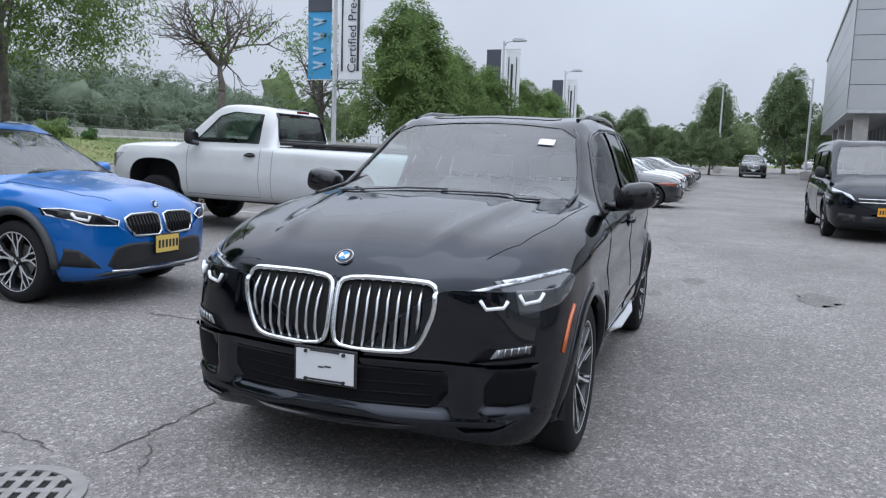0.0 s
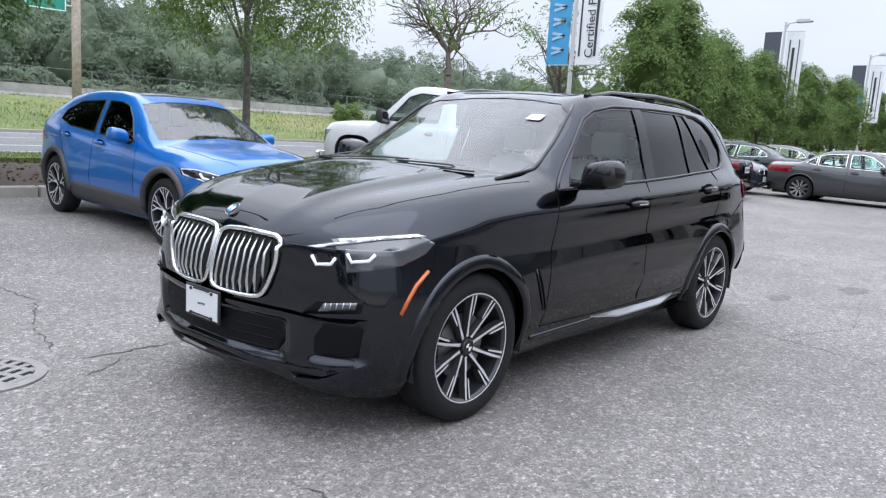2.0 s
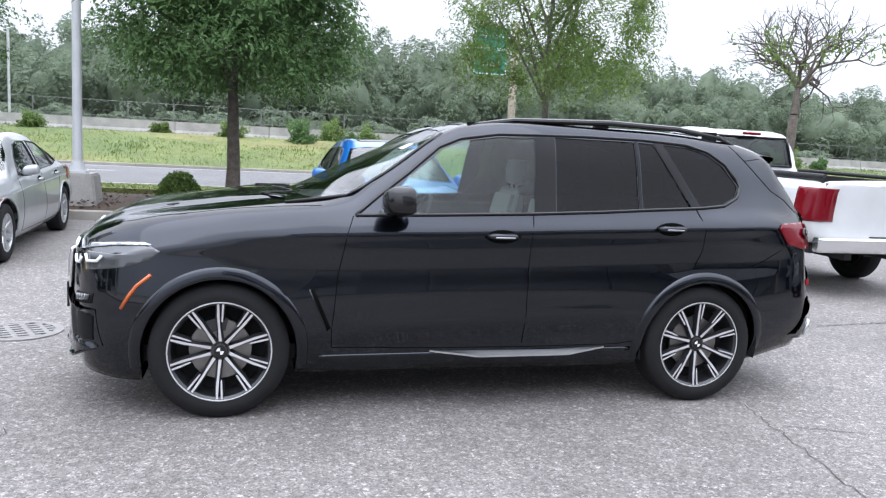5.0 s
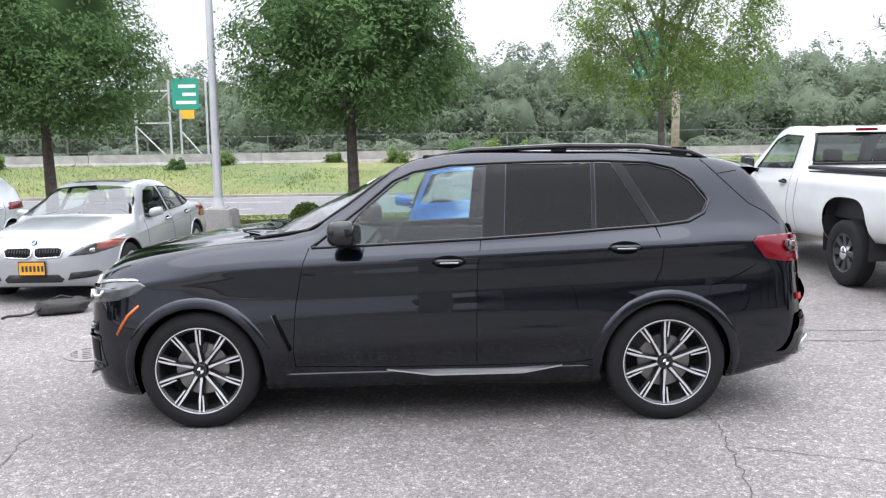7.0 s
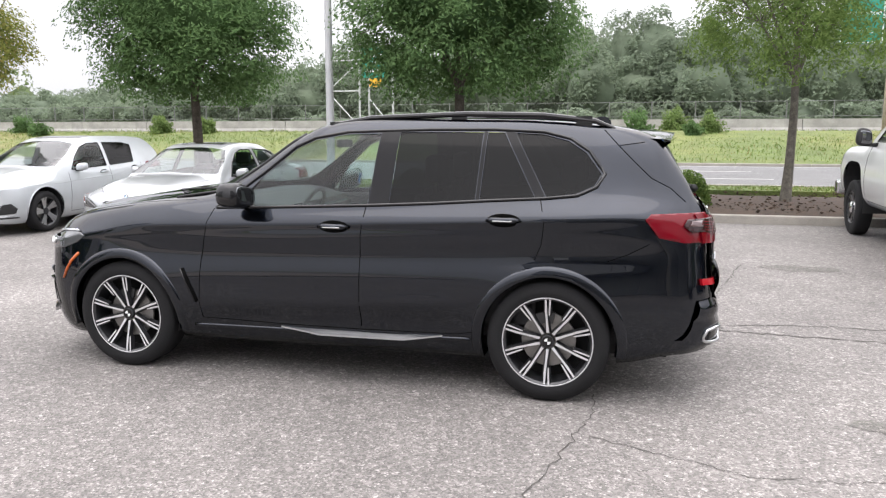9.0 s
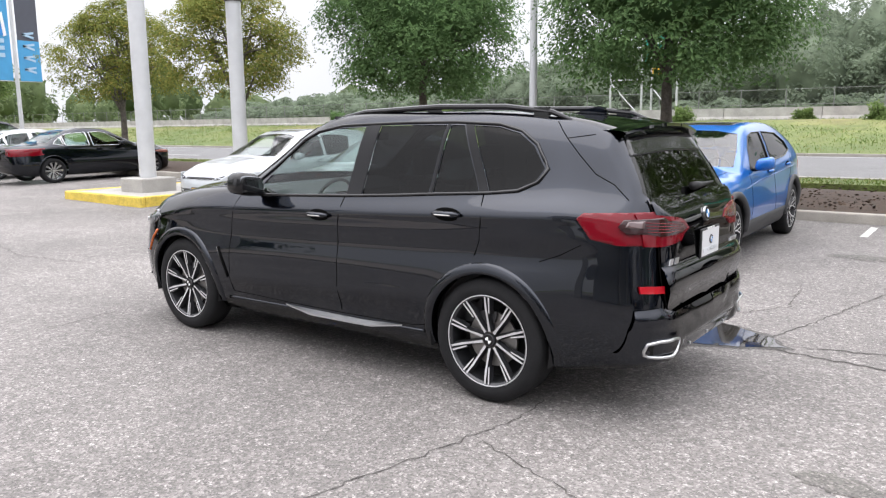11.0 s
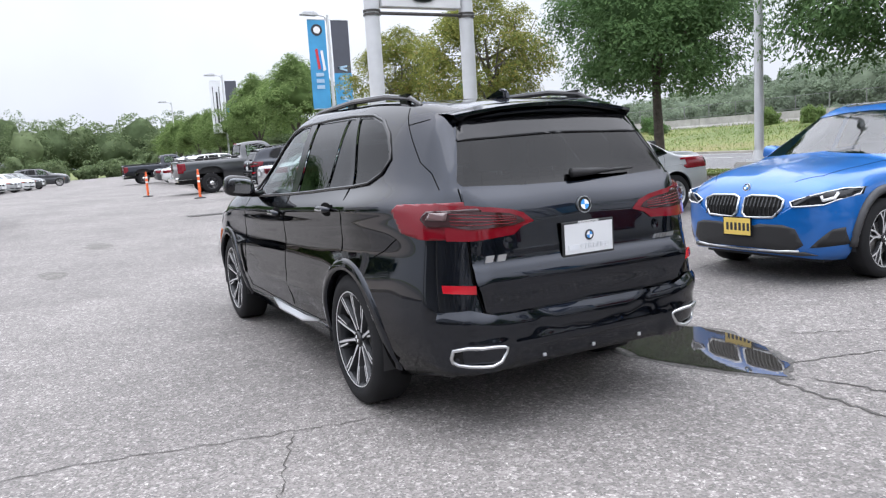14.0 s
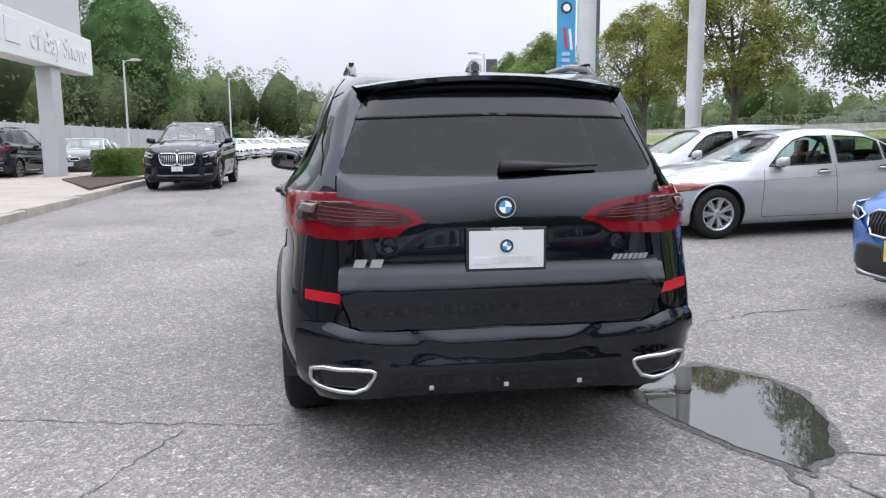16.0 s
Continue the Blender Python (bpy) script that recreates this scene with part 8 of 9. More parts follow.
def car(name, m, body_paint, label, spec, group=""):
    """A car from its curves: skin, glass, wheels, lamps, trim and a simple cabin."""
    root = thing(name, m, label, "car", group)
    s = Shell(car_levels(spec["x0"], spec["x1"], spec["W"], spec["zt"], spec["belt"], spec["zb"], spec["cowl"], spec["deck"], spec["wr"], spec.get("square", 1.0)), spec["x0"], spec["x1"], spec.get("n", 72), spec.get("per"))
    R, ar, power = spec["R"], spec["arch"], spec.get("arch_power", 1.0)
    for cx in spec["axles"]:
        hole(s, arc_poly(cx, spec.get("arch_z", R + 0.02), ar, 0.0, 16 if power == 1.0 else 28, power), "y", 0, 0)
    for pname, poly, mat in spec["windows"]:
        for side in (1, -1):
            hole(s, poly, "y", side)
            part(pname, patch(s, poly, "y", side, -0.005), mat, root, smooth=True)
            if spec.get("frame"):
                strip(s, "y", poly + poly[:1], side, 0.009, 0.002, spec["frame"], "window_trim", root)
    hole(s, spec["shield"], "x", 1, 0.05)
    part("windscreen", patch(s, spec["shield"], "x", 1, -0.004, reach=0.05), M_SHIELD, root, smooth=True)
    if spec.get("back"):
        hole(s, spec["back"], "x", -1, 0.05)
        part("rear_window", patch(s, spec["back"], "x", -1, -0.004, reach=0.05), spec.get("back_glass", M_GLASS), root, smooth=True)
    if spec.get("bed"):
        hole(s, spec["bed"], "z", 1, 0.6)
    finish_skin(s, "body", body_paint, root)
    for cx in spec["axles"]:
        arch_parts(s, root, cx, spec.get("arch_z", R + 0.02), ar, spec["W"] - 0.015, spec.get("lip", body_paint), spec["W"] - 0.45, spec.get("lip_w", 0.012), power)
        for side in (1, -1):
            wheel(root, cx, side * (spec["W"] - 0.125), R, spec["rim"], 0.22, spec["wheel"], 0, side)
    paints = {"body": body_paint}
    for side in (1, -1):
        for pname, mat, axis, sign, poly, lift, thick, plabel in spec["patches"]:
            if axis == "y":
                q, sg = poly, side
            else:
                q, sg = [(side * u, v) for u, v in poly], sign
            part(pname, patch(s, q, axis, sg, lift, thick, 0.04), paints.get(mat, mat), root, plabel, smooth=True)
        for pname, mat, axis, sign, pts, w, lift in spec["strips"]:
            if axis == "y":
                strip(s, axis, pts, side, w, lift, paints.get(mat, mat), pname, root)
            else:
                strip(s, axis, [((u, side * v) if axis == "z" else (side * u, v)) for u, v in pts], sign, w, lift, paints.get(mat, mat), pname, root)
        for x, z in spec["handles"]:
            handle(root, s, x, z, side, spec.get("handle_mat") or body_paint, 0.19, spec.get("handle_trim"))
        mx, my, mz = spec["mirror"]
        door_mirror(root, mx, my, mz, spec.get("mirror_mat") or body_paint, side, *spec.get("mirror_size", (0.2, 0.14, 0.1)))
        for kp, bars_n, fmat in spec.get("kidneys", ()):
            q = [(side * u, v) for u, v in kp]
            # the grille's inner shade is a near-black sheet behind its bars
            g = part("kidney_grille", patch(s, q, "x", 1, 0.002, 0.003, 0.0), M_HOLLOW_SHADE, root, smooth=True)
            rim = [s.onto("x", a + (c - a) * t, b + (d - b) * t, 1, 0.008) for (a, b), (c, d) in zip(q, q[1:] + q[:1]) for t in (0, 0.5)]
            bm = bmesh.new()
            loop_tube(bm, rim, 0.011, 6)
            part("grille_frame", bm, fmat, g, smooth=True)
            us, vs = [u for u, v in q], [v for u, v in q]
            for k in range(bars_n):
                u = min(us) + (max(us) - min(us)) * (k + 1) / (bars_n + 1)
                bm = bmesh.new()
                tube(bm, [s.onto("x", u, min(vs) + 0.02, 1, 0.008), s.onto("x", u, (min(vs) + max(vs)) / 2, 1, 0.016), s.onto("x", u, max(vs) - 0.015, 1, 0.008)], 0.006, n=5)
                part("grille_bar", bm, M_TRIM, g)
    for pname, mat, axis, sign, poly, lift, thick, plabel in spec["middle"]:
        part(pname, patch(s, poly, axis, sign, lift, thick, 0.04), paints.get(mat, mat), root, plabel, smooth=True)
    for pname, mat, axis, sign, pts, w, lift in spec.get("mid_strips", ()):
        strip(s, axis, pts, sign, w, lift, paints.get(mat, mat), pname, root)
    if spec.get("emblem"):
        for z, sg in spec["emblem"]:
            q = s.onto("x", 0, z, sg, 0.004)
            roundel(root, q, (sg, 0, 0.5 if sg > 0 else 0.1), 0.038)
    for z, sg, mat in spec.get("plates", ()):
        q = s.onto("x", 0, z, sg)
        plate(root, pose(q.x + sg * 0.012, 0, z, 0, 0, 90 * sg), mat, M_INK)
    fl, zs, xf = spec["cabin"]
    bm = bmesh.new()
    box(bm, fl, spec["cowl"], -spec["W"] + 0.16, spec["W"] - 0.16, curve_at(spec["zb"], 0) + 0.1, curve_at(spec["zb"], 0) + 0.2)
    part("cabin_floor", bm, M_DASH, root)
    cz = curve_at(spec["belt"], spec["cowl"])
    bm = bmesh.new()
    prism(bm, [(spec["cowl"] - 0.02, cz - 0.35), (spec["cowl"] - 0.02, cz + 0.0), (spec["cowl"] - 0.35, cz + 0.0), (spec["cowl"] - 0.5, cz - 0.08), (spec["cowl"] - 0.45, cz - 0.4)], -spec["W"] + 0.2, spec["W"] - 0.2, "y")
    part("dashboard", bm, M_DASH, root)
    for x in xf:
        for y in (0.36, -0.36):
            seat(root, x, y, spec.get("seat", M_SEAT_DARK), zs, 0.23, 0.55)
    steering_wheel(root, spec["cowl"] - 0.6, 0.36, cz - 0.02)
    bm = bmesh.new()
    box(bm, spec["x0"] + 0.25, spec["x1"] - 0.3, -spec["W"] + 0.25, spec["W"] - 0.25, curve_at(spec["zb"], 0) - 0.02, curve_at(spec["zb"], 0) + 0.08)
    part("underbody", bm, M_PLASTIC, root)
    return root


def seams(front, mid, rear, sill):
    return [("shut_line", M_SEAM, "y", 1, pts, 0.003, 0.0) for pts in (front, mid, rear, sill) if pts]


CROSSOVER = {
    "x0": -2.165, "x1": 2.19, "W": 0.912, "R": 0.345, "rim": 0.245, "arch": 0.40, "axles": (1.335, -1.335), "wheel": "y_spoke", "n": 96, "cowl": 1.02, "deck": -2.05, "wr": 0.58,
    "zt": [(-2.165, 0.9), (-2.14, 1.02), (-2.08, 1.09), (-1.98, 1.16), (-1.7, 1.36), (-1.35, 1.47), (-0.8, 1.52), (-0.35, 1.526), (0.0, 1.5), (0.15, 1.46), (0.5, 1.305), (0.85, 1.14), (1.0, 1.075), (1.15, 1.05), (1.6, 1.0), (1.9, 0.935), (2.04, 0.86), (2.12, 0.76), (2.165, 0.64), (2.19, 0.52)],
    "belt": [(-2.165, 0.88), (-2.0, 1.09), (-1.5, 1.075), (-0.5, 1.02), (0.5, 0.975), (0.9, 0.965), (1.3, 0.95), (1.8, 0.87), (2.0, 0.8), (2.1, 0.72), (2.19, 0.48)],
    "zb": [(-2.165, 0.42), (-2.0, 0.3), (-1.6, 0.22), (1.6, 0.2), (2.0, 0.23), (2.15, 0.3), (2.19, 0.36)],
    "windows": [("front_door_window", [(0.56, 0.995), (-0.29, 1.035), (-0.33, 1.4), (-0.05, 1.4), (0.12, 1.36), (0.32, 1.225)], M_TINT), ("rear_door_window", [(-0.4, 1.04), (-1.05, 1.075), (-1.38, 1.14), (-1.33, 1.25), (-1.05, 1.365), (-0.43, 1.402)], M_TINT)],
    "frame": M_TRIM,
    "shield": [(-0.72, 1.04), (0, 1.085), (0.72, 1.04), (0.66, 1.2), (0.56, 1.395), (0.3, 1.43), (0, 1.44), (-0.3, 1.43), (-0.56, 1.395), (-0.66, 1.2)],
    "back": [(-0.6, 1.15), (-0.5, 1.38), (0, 1.41), (0.5, 1.38), (0.6, 1.15), (0, 1.13)], "back_glass": M_TINT,
    "lip": M_CLAD, "lip_w": 0.04, "handle_trim": None, "mirror": (0.47, 0.86, 1.06), "mirror_size": (0.22, 0.15, 0.11),
    "handles": [(-0.16, 0.93), (-1.05, 0.965)],
    "patches": [
        ("headlight", M_LAMP_DARK, "x", 1, [(0.5, 0.725), (0.62, 0.765), (0.8, 0.82), (0.86, 0.815), (0.865, 0.76), (0.76, 0.695), (0.53, 0.68)], 0.004, 0.008, "dark slanted headlight"),
        ("corner_intake", M_PLASTIC, "x", 1, [(0.66, 0.335), (0.84, 0.35), (0.845, 0.5), (0.8, 0.49)], 0.004, 0.006, "dark corner intake"),
        ("tail_light", M_LAMP_RED, "x", -1, [(0.42, 0.93), (0.8, 0.98), (0.86, 0.88), (0.5, 0.85)], 0.006, 0.008, "red tail light"),
        ("tail_light_side", M_LAMP_RED, "y", 1, [(-1.95, 0.9), (-2.1, 0.98), (-2.15, 0.97), (-2.12, 0.86)], 0.006, 0.008, ""),
        ("sill_cladding", M_CLAD, "y", 1, [(0.93, 0.24), (0.94, 0.44), (-0.94, 0.44), (-0.93, 0.24)], 0.008, 0.01, "dark grey sill cladding"),
    ],
    "strips": seams([(0.66, 0.97), (0.7, 0.8), (0.72, 0.5), (0.7, 0.37)], [(-0.35, 1.03), (-0.34, 0.8), (-0.36, 0.38)], [(-1.3, 1.07), (-1.2, 0.9), (-1.1, 0.75), (-0.98, 0.6), (-0.93, 0.42)], None) + [
        ("light_blade", M_LAMP_WHITE, "x", 1, [(0.5, 0.722), (0.62, 0.761), (0.8, 0.815), (0.857, 0.808), (0.86, 0.763), (0.76, 0.7), (0.54, 0.686), (0.5, 0.722)], 0.006, 0.008),
        ("light_ring", M_LAMP_WHITE, "x", 1, [(0.74, 0.775), (0.75, 0.735), (0.8, 0.75), (0.81, 0.79)], 0.014, 0.009),
        ("bonnet_shut_line", M_SEAM, "z", 1, [(1.98, 0.45), (1.8, 0.6), (1.4, 0.68), (1.05, 0.7)], 0.003, 0.0),
        ("crease", "body", "y", 1, [(1.0, 0.8), (0.3, 0.86), (-0.8, 0.9), (-1.7, 0.95)], 0.006, -0.002)],
    "kidneys": [([(0.035, 0.75), (0.1, 0.77), (0.36, 0.765), (0.44, 0.735), (0.435, 0.67), (0.36, 0.59), (0.08, 0.58), (0.03, 0.62)], 9, M_SATIN)],
    "middle": [("roof_glass", M_TRIM, "z", 1, [(0.0, -0.42), (0.0, 0.42), (-0.8, 0.42), (-0.8, -0.42)], 0.003, 0.004, "dark glass roof"),
               ("lower_grille", M_PLASTIC, "x", 1, [(-0.62, 0.36), (-0.55, 0.31), (0.55, 0.31), (0.62, 0.36), (0.56, 0.5), (0.45, 0.53), (-0.45, 0.53), (-0.56, 0.5)], 0.003, 0.004, "dark lower grille"),
               ("bumper_mask", M_GREY_TRIM, "x", 1, [(-0.7, 0.27), (0.7, 0.27), (0.62, 0.3), (-0.62, 0.3)], 0.01, 0.01, "silver-grey lower lip")],
    "mid_strips": [("lip_trim", M_SATIN, "x", 1, [(-0.58, 0.305), (0, 0.292), (0.58, 0.305)], 0.012, 0.006)],
    "emblem": [(0.835, 1)], "plates": [(0.5, 1, M_PLATE_YEL), (0.75, -1, M_PLATE_YEL)], "cabin": (-1.9, 0.58, (-0.2, -1.0)),
}

SEDAN = {
    "x0": -2.37, "x1": 2.16, "W": 0.909, "R": 0.325, "rim": 0.21, "arch": 0.365, "axles": (1.38, -1.38), "wheel": "seven", "n": 84, "cowl": 1.1, "deck": -1.62, "wr": 0.56,
    "zt": [(-2.37, 0.8), (-2.345, 0.93), (-2.28, 1.0), (-2.1, 1.025), (-1.7, 1.045), (-1.5, 1.085), (-1.1, 1.275), (-0.75, 1.39), (-0.3, 1.42), (0.1, 1.405), (0.3, 1.36), (0.6, 1.225), (0.95, 1.05), (1.1, 0.985), (1.3, 0.97), (1.7, 0.91), (1.95, 0.83), (2.07, 0.73), (2.13, 0.62), (2.16, 0.5)],
    "belt": [(-2.37, 0.78), (-2.3, 0.9), (-1.7, 0.965), (-1.0, 0.95), (0, 0.915), (0.8, 0.89), (1.2, 0.87), (1.7, 0.8), (2.0, 0.72), (2.1, 0.62), (2.16, 0.45)],
    "zb": [(-2.37, 0.42), (-2.25, 0.3), (-1.8, 0.2), (1.7, 0.17), (2.05, 0.2), (2.14, 0.27), (2.16, 0.34)],
    "windows": [("front_door_window", [(0.64, 0.925), (-0.25, 0.948), (-0.27, 1.305), (0.0, 1.31), (0.2, 1.265), (0.42, 1.12)], M_GLASS), ("rear_door_window", [(-0.35, 0.952), (-1.0, 0.975), (-1.02, 1.215), (-0.85, 1.275), (-0.37, 1.308)], M_GLASS), ("quarter_window", [(-1.05, 0.98), (-1.3, 1.02), (-1.22, 1.1), (-1.06, 1.2)], M_GLASS)],
    "frame": M_TRIM,
    "shield": [(-0.74, 0.985), (0, 1.01), (0.74, 0.985), (0.66, 1.15), (0.55, 1.32), (0.3, 1.35), (0, 1.36), (-0.3, 1.35), (-0.55, 1.32), (-0.66, 1.15)],
    "back": [(-0.66, 1.07), (-0.53, 1.31), (0, 1.345), (0.53, 1.31), (0.66, 1.07), (0, 1.085)],
    "mirror": (0.5, 0.83, 0.985), "mirror_size": (0.19, 0.125, 0.09), "handles": [(-0.12, 0.835), (-1.0, 0.865)],
    "patches": [
        ("headlight", M_LAMP_BEZEL, "x", 1, [(0.4, 0.575), (0.44, 0.62), (0.54, 0.68), (0.7, 0.722), (0.84, 0.742), (0.88, 0.71), (0.86, 0.645), (0.7, 0.595)], 0.004, 0.008, "clear headlight with dark bezel"),
        ("headlight_mask", M_LAMP_DARK, "x", 1, [(0.45, 0.602), (0.56, 0.672), (0.7, 0.705), (0.74, 0.625), (0.6, 0.592)], 0.012, 0.004, ""),
        ("indicator", M_LAMP_AMBER, "y", 1, [(1.7, 0.7), (1.73, 0.738), (1.85, 0.748), (2.0, 0.71), (2.0, 0.64), (1.82, 0.65)], 0.006, 0.008, "red-amber indicator"),
        ("corner_lamp", M_LAMP_AMBER, "x", 1, [(0.72, 0.645), (0.73, 0.722), (0.84, 0.742), (0.88, 0.71), (0.86, 0.65)], 0.008, 0.008, "red-amber corner of the headlight"),
        ("projector", M_CHROME, "x", 1, [(0.65, 0.64), (0.67, 0.662), (0.7, 0.665), (0.715, 0.645), (0.7, 0.622), (0.67, 0.62)], 0.017, 0.004, "round lamp inside the headlight"),
        ("projector", M_CHROME, "x", 1, [(0.53, 0.62), (0.56, 0.65), (0.6, 0.655), (0.63, 0.63), (0.6, 0.605), (0.56, 0.602)], 0.017, 0.004, "round lamp inside the headlight"),
        ("tail_light", M_LAMP_RED, "x", -1, [(0.45, 0.78), (0.47, 0.9), (0.88, 0.93), (0.88, 0.74), (0.6, 0.74)], 0.006, 0.008, "red tail light"),
        ("tail_light_side", M_LAMP_RED, "y", 1, [(-2.08, 0.85), (-2.14, 0.92), (-2.33, 0.93), (-2.34, 0.76), (-2.2, 0.76)], 0.006, 0.008, ""),
        ("bumper_intake", M_PLASTIC, "x", 1, [(0.4, 0.29), (0.7, 0.315), (0.76, 0.36), (0.72, 0.392), (0.44, 0.378)], 0.004, 0.006, ""),
    ],
    "strips": seams([(0.72, 0.9), (0.75, 0.7), (0.78, 0.4), (0.76, 0.27)], [(-0.3, 0.94), (-0.29, 0.6), (-0.32, 0.27)], [(-1.2, 0.98), (-1.15, 0.8), (-1.05, 0.62), (-0.97, 0.4)], [(0.76, 0.265), (-0.3, 0.262), (-0.97, 0.27)]) + [
        ("bonnet_shut_line", M_SEAM, "z", 1, [(2.0, 0.42), (1.8, 0.6), (1.4, 0.68), (1.12, 0.72)], 0.003, 0.0),
        ("crease", "body", "y", 1, [(1.1, 0.74), (0.3, 0.775), (-0.8, 0.8), (-1.9, 0.83)], 0.006, -0.001)],
    "kidneys": [([(0.02, 0.66), (0.06, 0.68), (0.31, 0.676), (0.355, 0.65), (0.33, 0.57), (0.07, 0.555), (0.02, 0.585)], 9, M_CHROME)],
    "middle": [("lower_grille", M_PLASTIC, "x", 1, [(-0.33, 0.26), (0.33, 0.26), (0.36, 0.3), (0.3, 0.36), (-0.3, 0.36), (-0.36, 0.3)], 0.003, 0.004, "dark lower grille"),
               ("sunroof", M_TRIM, "z", 1, [(0.1, -0.38), (0.1, 0.38), (-0.4, 0.38), (-0.4, -0.38)], 0.003, 0.004, "dark glass sunroof"),
               ("boot_line", M_SEAM, "x", -1, [(-0.6, 0.62), (0.6, 0.62), (0.6, 0.626), (-0.6, 0.626)], 0.002, 0.0, "")],
    "emblem": [(0.735, 1), (0.9, -1)], "plates": [(0.44, 1, M_PLATE_ORA), (0.75, -1, M_PLATE_ORA)], "cabin": (-1.4, 0.48, (-0.2, -0.95)),
}

HATCH = dict(SEDAN, **{
    "x0": -2.08, "x1": 2.185, "W": 0.895, "R": 0.32, "rim": 0.228, "axles": (1.315, -1.315), "wheel": "five", "deck": -2.03, "wr": 0.57,
    "zt": [(-2.08, 0.85), (-2.06, 1.02), (-2.0, 1.12), (-1.78, 1.36), (-1.6, 1.435), (-1.0, 1.47), (-0.4, 1.48), (0, 1.455), (0.2, 1.405), (0.6, 1.225), (0.95, 1.06), (1.1, 1.0), (1.4, 0.975), (1.75, 0.915), (1.95, 0.84), (2.08, 0.73), (2.15, 0.62), (2.185, 0.5)],
    "belt": [(-2.08, 0.83), (-1.9, 1.0), (-1.0, 0.97), (0, 0.93), (0.8, 0.905), (1.2, 0.88), (1.7, 0.81), (2.0, 0.73), (2.1, 0.64), (2.185, 0.45)],
    "zb": [(-2.08, 0.4), (-1.95, 0.28), (-1.6, 0.2), (1.7, 0.17), (2.05, 0.2), (2.16, 0.27), (2.185, 0.34)],
    "windows": [("front_door_window", [(0.62, 0.94), (-0.25, 0.965), (-0.27, 1.36), (0.0, 1.355), (0.2, 1.295), (0.42, 1.14)], M_GLASS), ("rear_door_window", [(-0.35, 0.968), (-1.0, 0.995), (-1.1, 1.3), (-0.9, 1.345), (-0.37, 1.362)], M_TINT)],
    "shield": [(-0.72, 1.0), (0, 1.03), (0.72, 1.0), (0.65, 1.18), (0.55, 1.36), (0.3, 1.395), (0, 1.405), (-0.3, 1.395), (-0.55, 1.36), (-0.65, 1.18)],
    "back": [(-0.6, 1.13), (-0.52, 1.34), (0, 1.365), (0.52, 1.34), (0.6, 1.13)], "back_glass": M_TINT,
    "handles": [(-0.12, 0.86), (-0.98, 0.89)],
    "patches": [
        ("headlight", M_LAMP_CLEAR, "x", 1, [(0.4, 0.665), (0.6, 0.715), (0.8, 0.755), (0.86, 0.735), (0.82, 0.675), (0.7, 0.635), (0.42, 0.63)], 0.004, 0.008, "clear headlight"),
        ("headlight_mask", M_LAMP_DARK, "x", 1, [(0.46, 0.665), (0.62, 0.705), (0.78, 0.735), (0.78, 0.69), (0.68, 0.652), (0.48, 0.645)], 0.01, 0.006, ""),
        ("tail_light", M_LAMP_RED, "x", -1, [(0.4, 0.86), (0.42, 0.97), (0.88, 0.98), (0.88, 0.86)], 0.006, 0.008, "red tail light"),
        ("tail_light_side", M_LAMP_RED, "y", 1, [(-1.82, 0.9), (-1.85, 0.98), (-2.06, 0.98), (-2.06, 0.86)], 0.006, 0.008, ""),
        ("side_vent", M_PLASTIC, "x", 1, [(0.62, 0.33), (0.8, 0.345), (0.82, 0.42), (0.79, 0.5), (0.72, 0.49)], 0.004, 0.006, "dark corner vent"),
        ("vent_fin", M_PLASTIC, "x", 1, [(0.5, 0.445), (0.72, 0.46), (0.72, 0.475), (0.52, 0.462)], 0.006, 0.006, ""),
        ("vent_fin", M_PLASTIC, "x", 1, [(0.54, 0.395), (0.7, 0.41), (0.7, 0.425), (0.56, 0.412)], 0.006, 0.006, ""),
        ("light_line", M_CHROME, "x", 1, [(0.5, 0.652), (0.66, 0.672), (0.66, 0.68), (0.5, 0.66)], 0.018, 0.004, "bright line inside the headlight"),
    ],
    "kidneys": (),
    "middle": [("upper_grille", M_PLASTIC, "x", 1, [(-0.42, 0.635), (0.42, 0.635), (0.42, 0.68), (-0.42, 0.68)], 0.003, 0.004, "slim dark grille"),
               ("lower_grille", M_PLASTIC, "x", 1, [(-0.55, 0.335), (0.55, 0.335), (0.48, 0.465), (-0.48, 0.465)], 0.003, 0.004, "dark lower grille"),
               ("front_lip", M_PLASTIC, "x", 1, [(-0.8, 0.27), (0.8, 0.27), (0.8, 0.29), (-0.8, 0.29)], 0.008, 0.008, "thin dark front lip"),
               ("roof_glass", M_TRIM, "z", 1, [(0.0, -0.45), (0.0, 0.45), (-0.75, 0.45), (-0.75, -0.45)], 0.003, 0.004, "dark glass roof")],
    "mid_strips": [("grille_trim", M_CHROME, "x", 1, [(-0.42, 0.632), (0, 0.628), (0.42, 0.632)], 0.006, 0.006), ("lip_trim", M_CHROME, "x", 1, [(-0.78, 0.305), (0, 0.298), (0.78, 0.305)], 0.005, 0.006)],
    "emblem": None, "plates": [(0.41, 1, M_PLATE_ORA), (0.72, -1, M_PLATE_ORA)], "cabin": (-1.7, 0.5, (-0.2, -0.95)),
})

